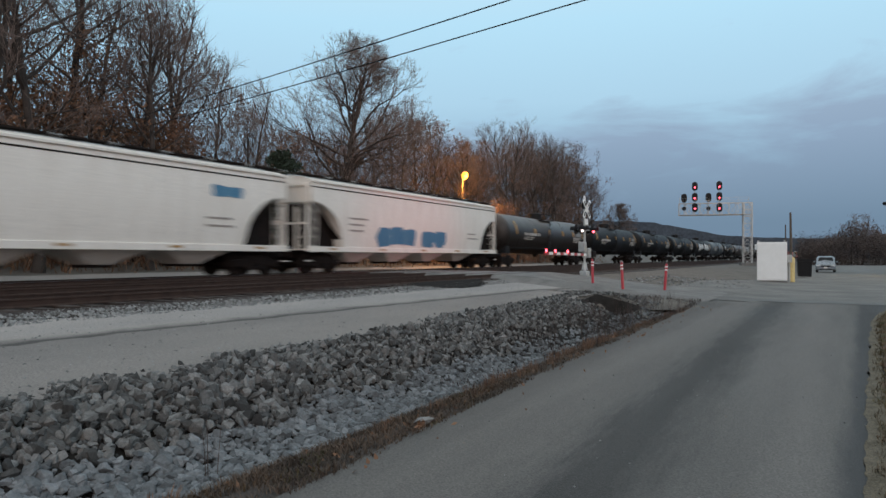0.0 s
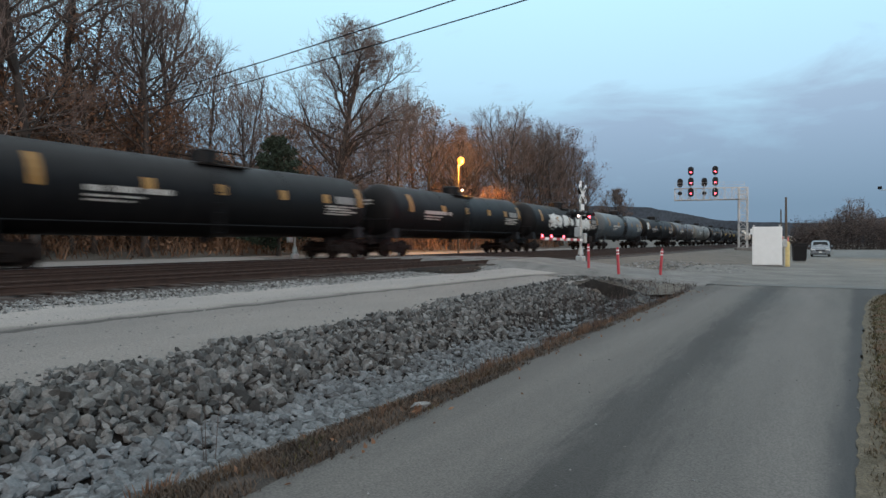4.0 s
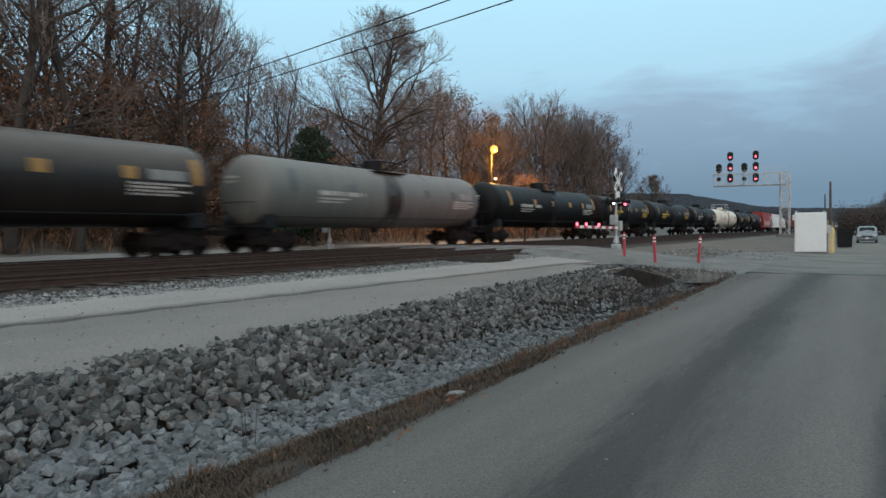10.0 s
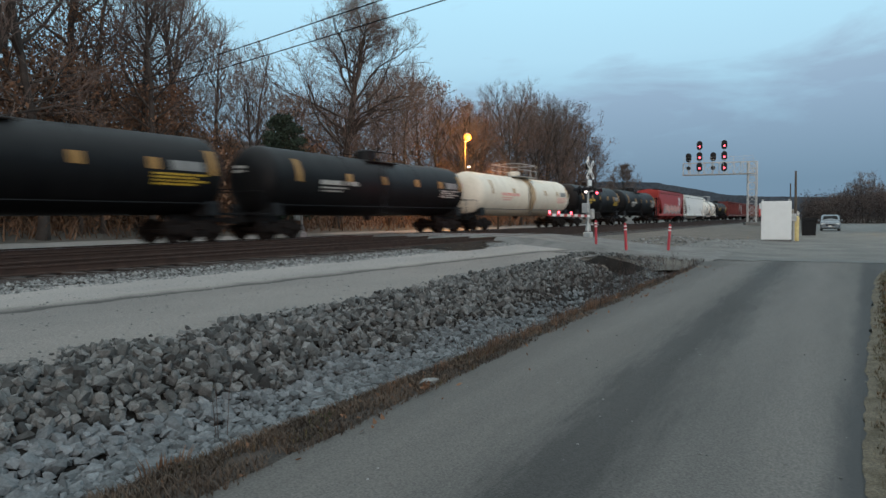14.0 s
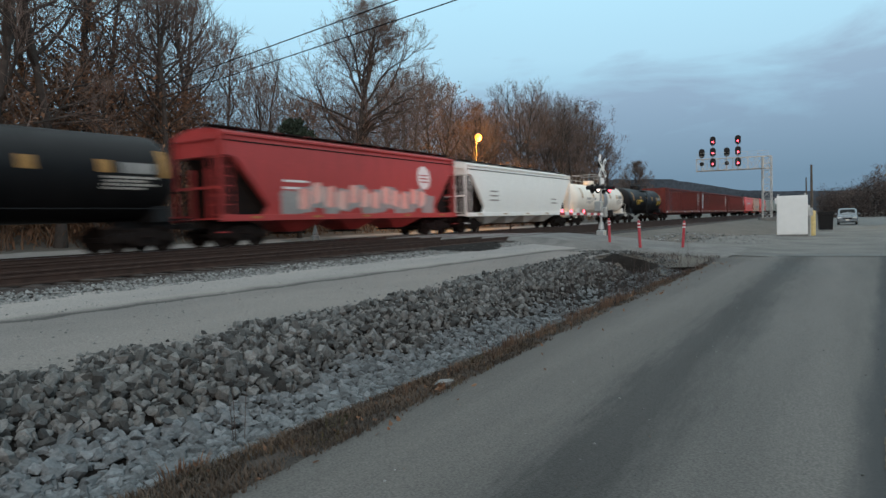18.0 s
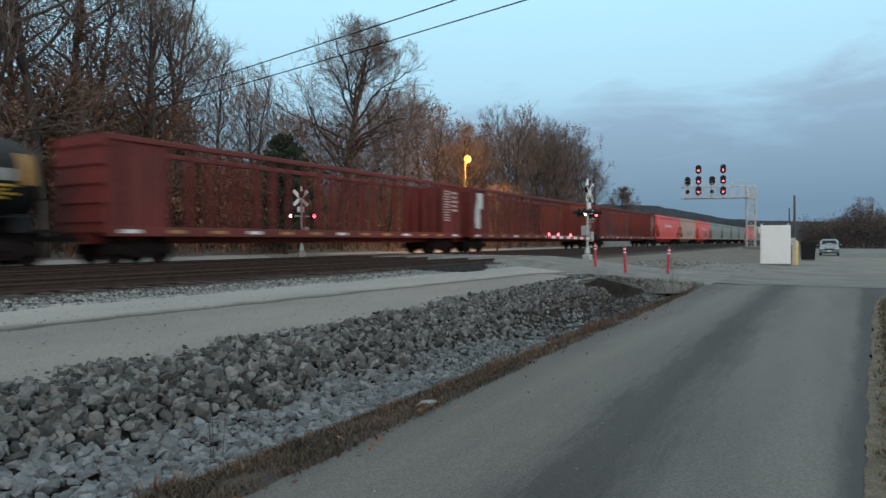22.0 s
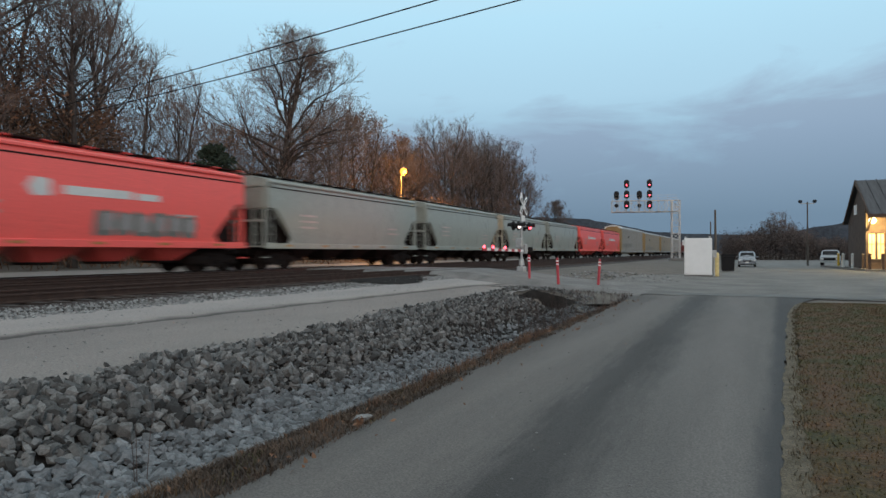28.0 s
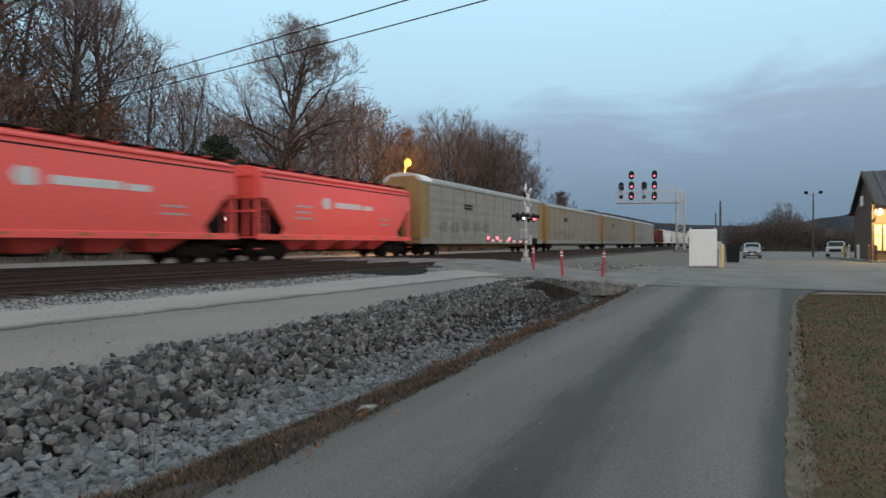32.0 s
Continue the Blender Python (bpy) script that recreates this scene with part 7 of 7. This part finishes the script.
# ---------- riprap on the ditch bank ----------
def rock_shape(rng, n=11):
    """An angular broken stone: the hull of a few points."""
    b = bmesh.new()
    for _ in range(n):
        d = Vector((rng.gauss(0, 1), rng.gauss(0, 1), rng.gauss(0, 1))).normalized()
        # pushed towards a box, so that flats and corners stand out
        q = max(abs(d.x), abs(d.y), abs(d.z))
        b.verts.new(d * (0.72 + 0.28 / q) * rng.uniform(0.85, 1.05))
    bmesh.ops.convex_hull(b, input=b.verts)
    bmesh.ops.delete(b, geom=[v for v in b.verts if not v.link_faces], context="VERTS")
    bmesh.ops.recalc_face_normals(b, faces=b.faces)
    b.verts.index_update()
    vs = [v.co.copy() for v in b.verts]
    fs = [tuple(v.index for v in f.verts) for f in b.faces]
    b.free()
    return vs, fs


rr_ = random.Random(91)
forms = [rock_shape(rr_, 14) for _ in range(18)]
plain = [rock_shape(rr_, 9) for _ in range(18)]
meshes = []
for vs, fs in forms:
    q = Shape()
    q.add(vs, fs)
    meshes.append(q.mesh("rock", ROCK))
bank = tagged(new("riprap_bank"), "bank of broken grey limestone rocks beside the ditch", "riprap", kind="stuff")


def bank_top(y):
    return -6.15 - 0.075 * max(0.0, y - 3) + 0.45 * noise.noise((y * 0.45, 3, 0)) + 0.25 * noise.noise((y * 1.7, 9, 0))


upper, lower, count = Shape(), Shape(), 0
todo = []
for k in range(30000):
    y = -4.0 + 27.4 * rr_.random() ** 1.15
    hi = bank_top(y)
    x = rr_.uniform(hi - 0.35, -4.12)
    if 18.4 < y < 22.2 and -7.0 < x < -5.2:
        continue
    in_top = smooth01(hi - 0.35, hi + 0.25, x)       # strays thin out on the gravel
    if rr_.random() > 0.12 + 0.88 * in_top:
        continue
    # weeds and silt take over the ditch floor further on
    if rr_.random() < 0.72 * smooth01(8, 15, y) * smooth01(-6.0, -5.1, x) + 0.5 * smooth01(-4.5, -4.1, x):
        continue
    size = rr_.choice((0.028, 0.033, 0.038, 0.042, 0.048, 0.056, 0.07)) * rr_.uniform(0.85, 1.2) * (0.55 + 0.45 * in_top) * (1 - 0.15 * smooth01(9, 18, y))
    todo.append((y, x, size, in_top))
todo.sort()
for y, x, size, in_top in todo:
    floor_ = x > -5.12 + 0.3 * noise.noise((y * 0.9, 17, 0))
    rise = rr_.uniform(-0.35, 0.15) if floor_ else rr_.uniform(-0.2, 1.25) * in_top
    tilt = 25 if floor_ else 90
    m = pose(x, y, zg(x, y) + size * rise + (0.03 if floor_ else 0.0), rr_.uniform(-tilt, tilt), rr_.uniform(-tilt, tilt), rr_.uniform(0, 360)) @ Matrix.Diagonal((size * rr_.uniform(0.95, 1.6), size * rr_.uniform(0.8, 1.2), size * rr_.uniform(0.55, 0.95), 1))
    j = rr_.randrange(18)
    if count < 300 and 2.6 < y < 7 and size > 0.05 and not floor_:
        o = new("rock", meshes[j])
        o.parent, o.matrix_basis = bank, m
        count += 1
    else:
        vs, fs = (forms if y < 7 else plain)[j]
        (lower if floor_ else upper).add([m @ v for v in vs], fs)
tagged(part("rubble", upper, ROCKS, bank), "broken grey rocks", kind="stuff")
tagged(part("silted_rubble", lower, SILTED, bank), "pale silt-covered rocks on the ditch floor", kind="stuff")
g = tagged(new("flat_stone"), "flat pale stone at the edge of the asphalt", "stone")
m = pose(-3.32, 5.25, 0.03, 4, -6, 30) @ Matrix.Diagonal((0.105, 0.06, 0.035, 1))
q = Shape()
q.add([m @ v for v in forms[3][0]], forms[3][1])
part("stone", q, STONES, g)


# ballast stones and loose pebbles
def pebbles(name, x0, x1, y0, y1, n, size, material, label, seed):
    r = random.Random(seed)
    s = Shape()
    base = [(1, 0, 0), (0, 1, 0), (-1, 0, 0), (0, -1, 0), (0, 0, 1), (0, 0, -1)]
    fc = [(0, 1, 4), (1, 2, 4), (2, 3, 4), (3, 0, 4), (1, 0, 5), (2, 1, 5), (3, 2, 5), (0, 3, 5)]
    for _ in range(n):
        x, y = r.uniform(x0, x1), y0 + (y1 - y0) * r.random() ** 1.3
        q = size * r.uniform(0.5, 1.5)
        a = r.uniform(0, 6.283)
        ca, sa = math.cos(a) * q, math.sin(a) * q
        z = zg(x, y) + q * 0.2 + 0.01
        s.add([(x + ca * p[0] * r.uniform(0.7, 1.3) - sa * p[1], y + sa * p[0] + ca * p[1] * r.uniform(0.7, 1.3), z + p[2] * q * r.uniform(0.4, 0.9)) for p in base], fc)
    return tagged(part(name, s, material), label, "stones", kind="stuff")


pebbles("ballast_stones", -12.5, -11.35, 3, 26, 7500, 0.034, STONES, "loose grey ballast stones on the track shoulder", 1)
pebbles("pebbles", -11.4, -6.2, 3, 24, 900, 0.016, STONES, "scattered pebbles on the gravel", 2)
pebbles("pebbles", -3.3, 0.4, 2.5, 20, 140, 0.010, STONES, "scattered grit on the asphalt", 3)
pebbles("ditch_rubble", -8.4, -4.2, 21.8, 26.0, 420, 0.04, ROCKS, "broken rocks scattered round the ditch end", 6)
pebbles("bank_rubble", -6.45, -5.7, 4, 18, 420, 0.03, ROCKS, "small broken rocks scattered on the gravel's edge", 7)
pebbles("yard_rubble", -9.5, -3.2, 34, 46, 400, 0.07, STONES, "scattered stones and clods by the cabinet", 4)
# fallen oak leaves at the road edge
s = Shape()
r6 = random.Random(6)
for k in range(170):
    y = 2.5 + 20 * r6.random() ** 1.4
    x = -3.55 + r6.gauss(0, 0.35)
    leaf_quads(s, (x, y, zg(x, y) + 0.02), 0.02, 1, 0.032, r6, 0.15)
leaf_quads(s, (-3.2, 5.02, 0.05), 0.05, 12, 0.04, r6)
tagged(part("fallen_leaves", s, LEAFB), "fallen brown leaves along the road edge", "leaves", kind="stuff")


# ---------- movement: the train runs through from north to south, gathering a little speed ----------
def run(t):
    return (19.6 * t + (0.06 * (t - 22) ** 2 if t > 22 else 0)) * XT[2] / -22.5


def motions():
    times = [0.0, 11.0, 20.0, 22.0] + [22.0 + k for k in range(1, 11)]
    for car, s0 in TRAIN:
        walk(car, [(t, pose(XT[2], s0 - run(t), ZR)) for t in times])


motions()
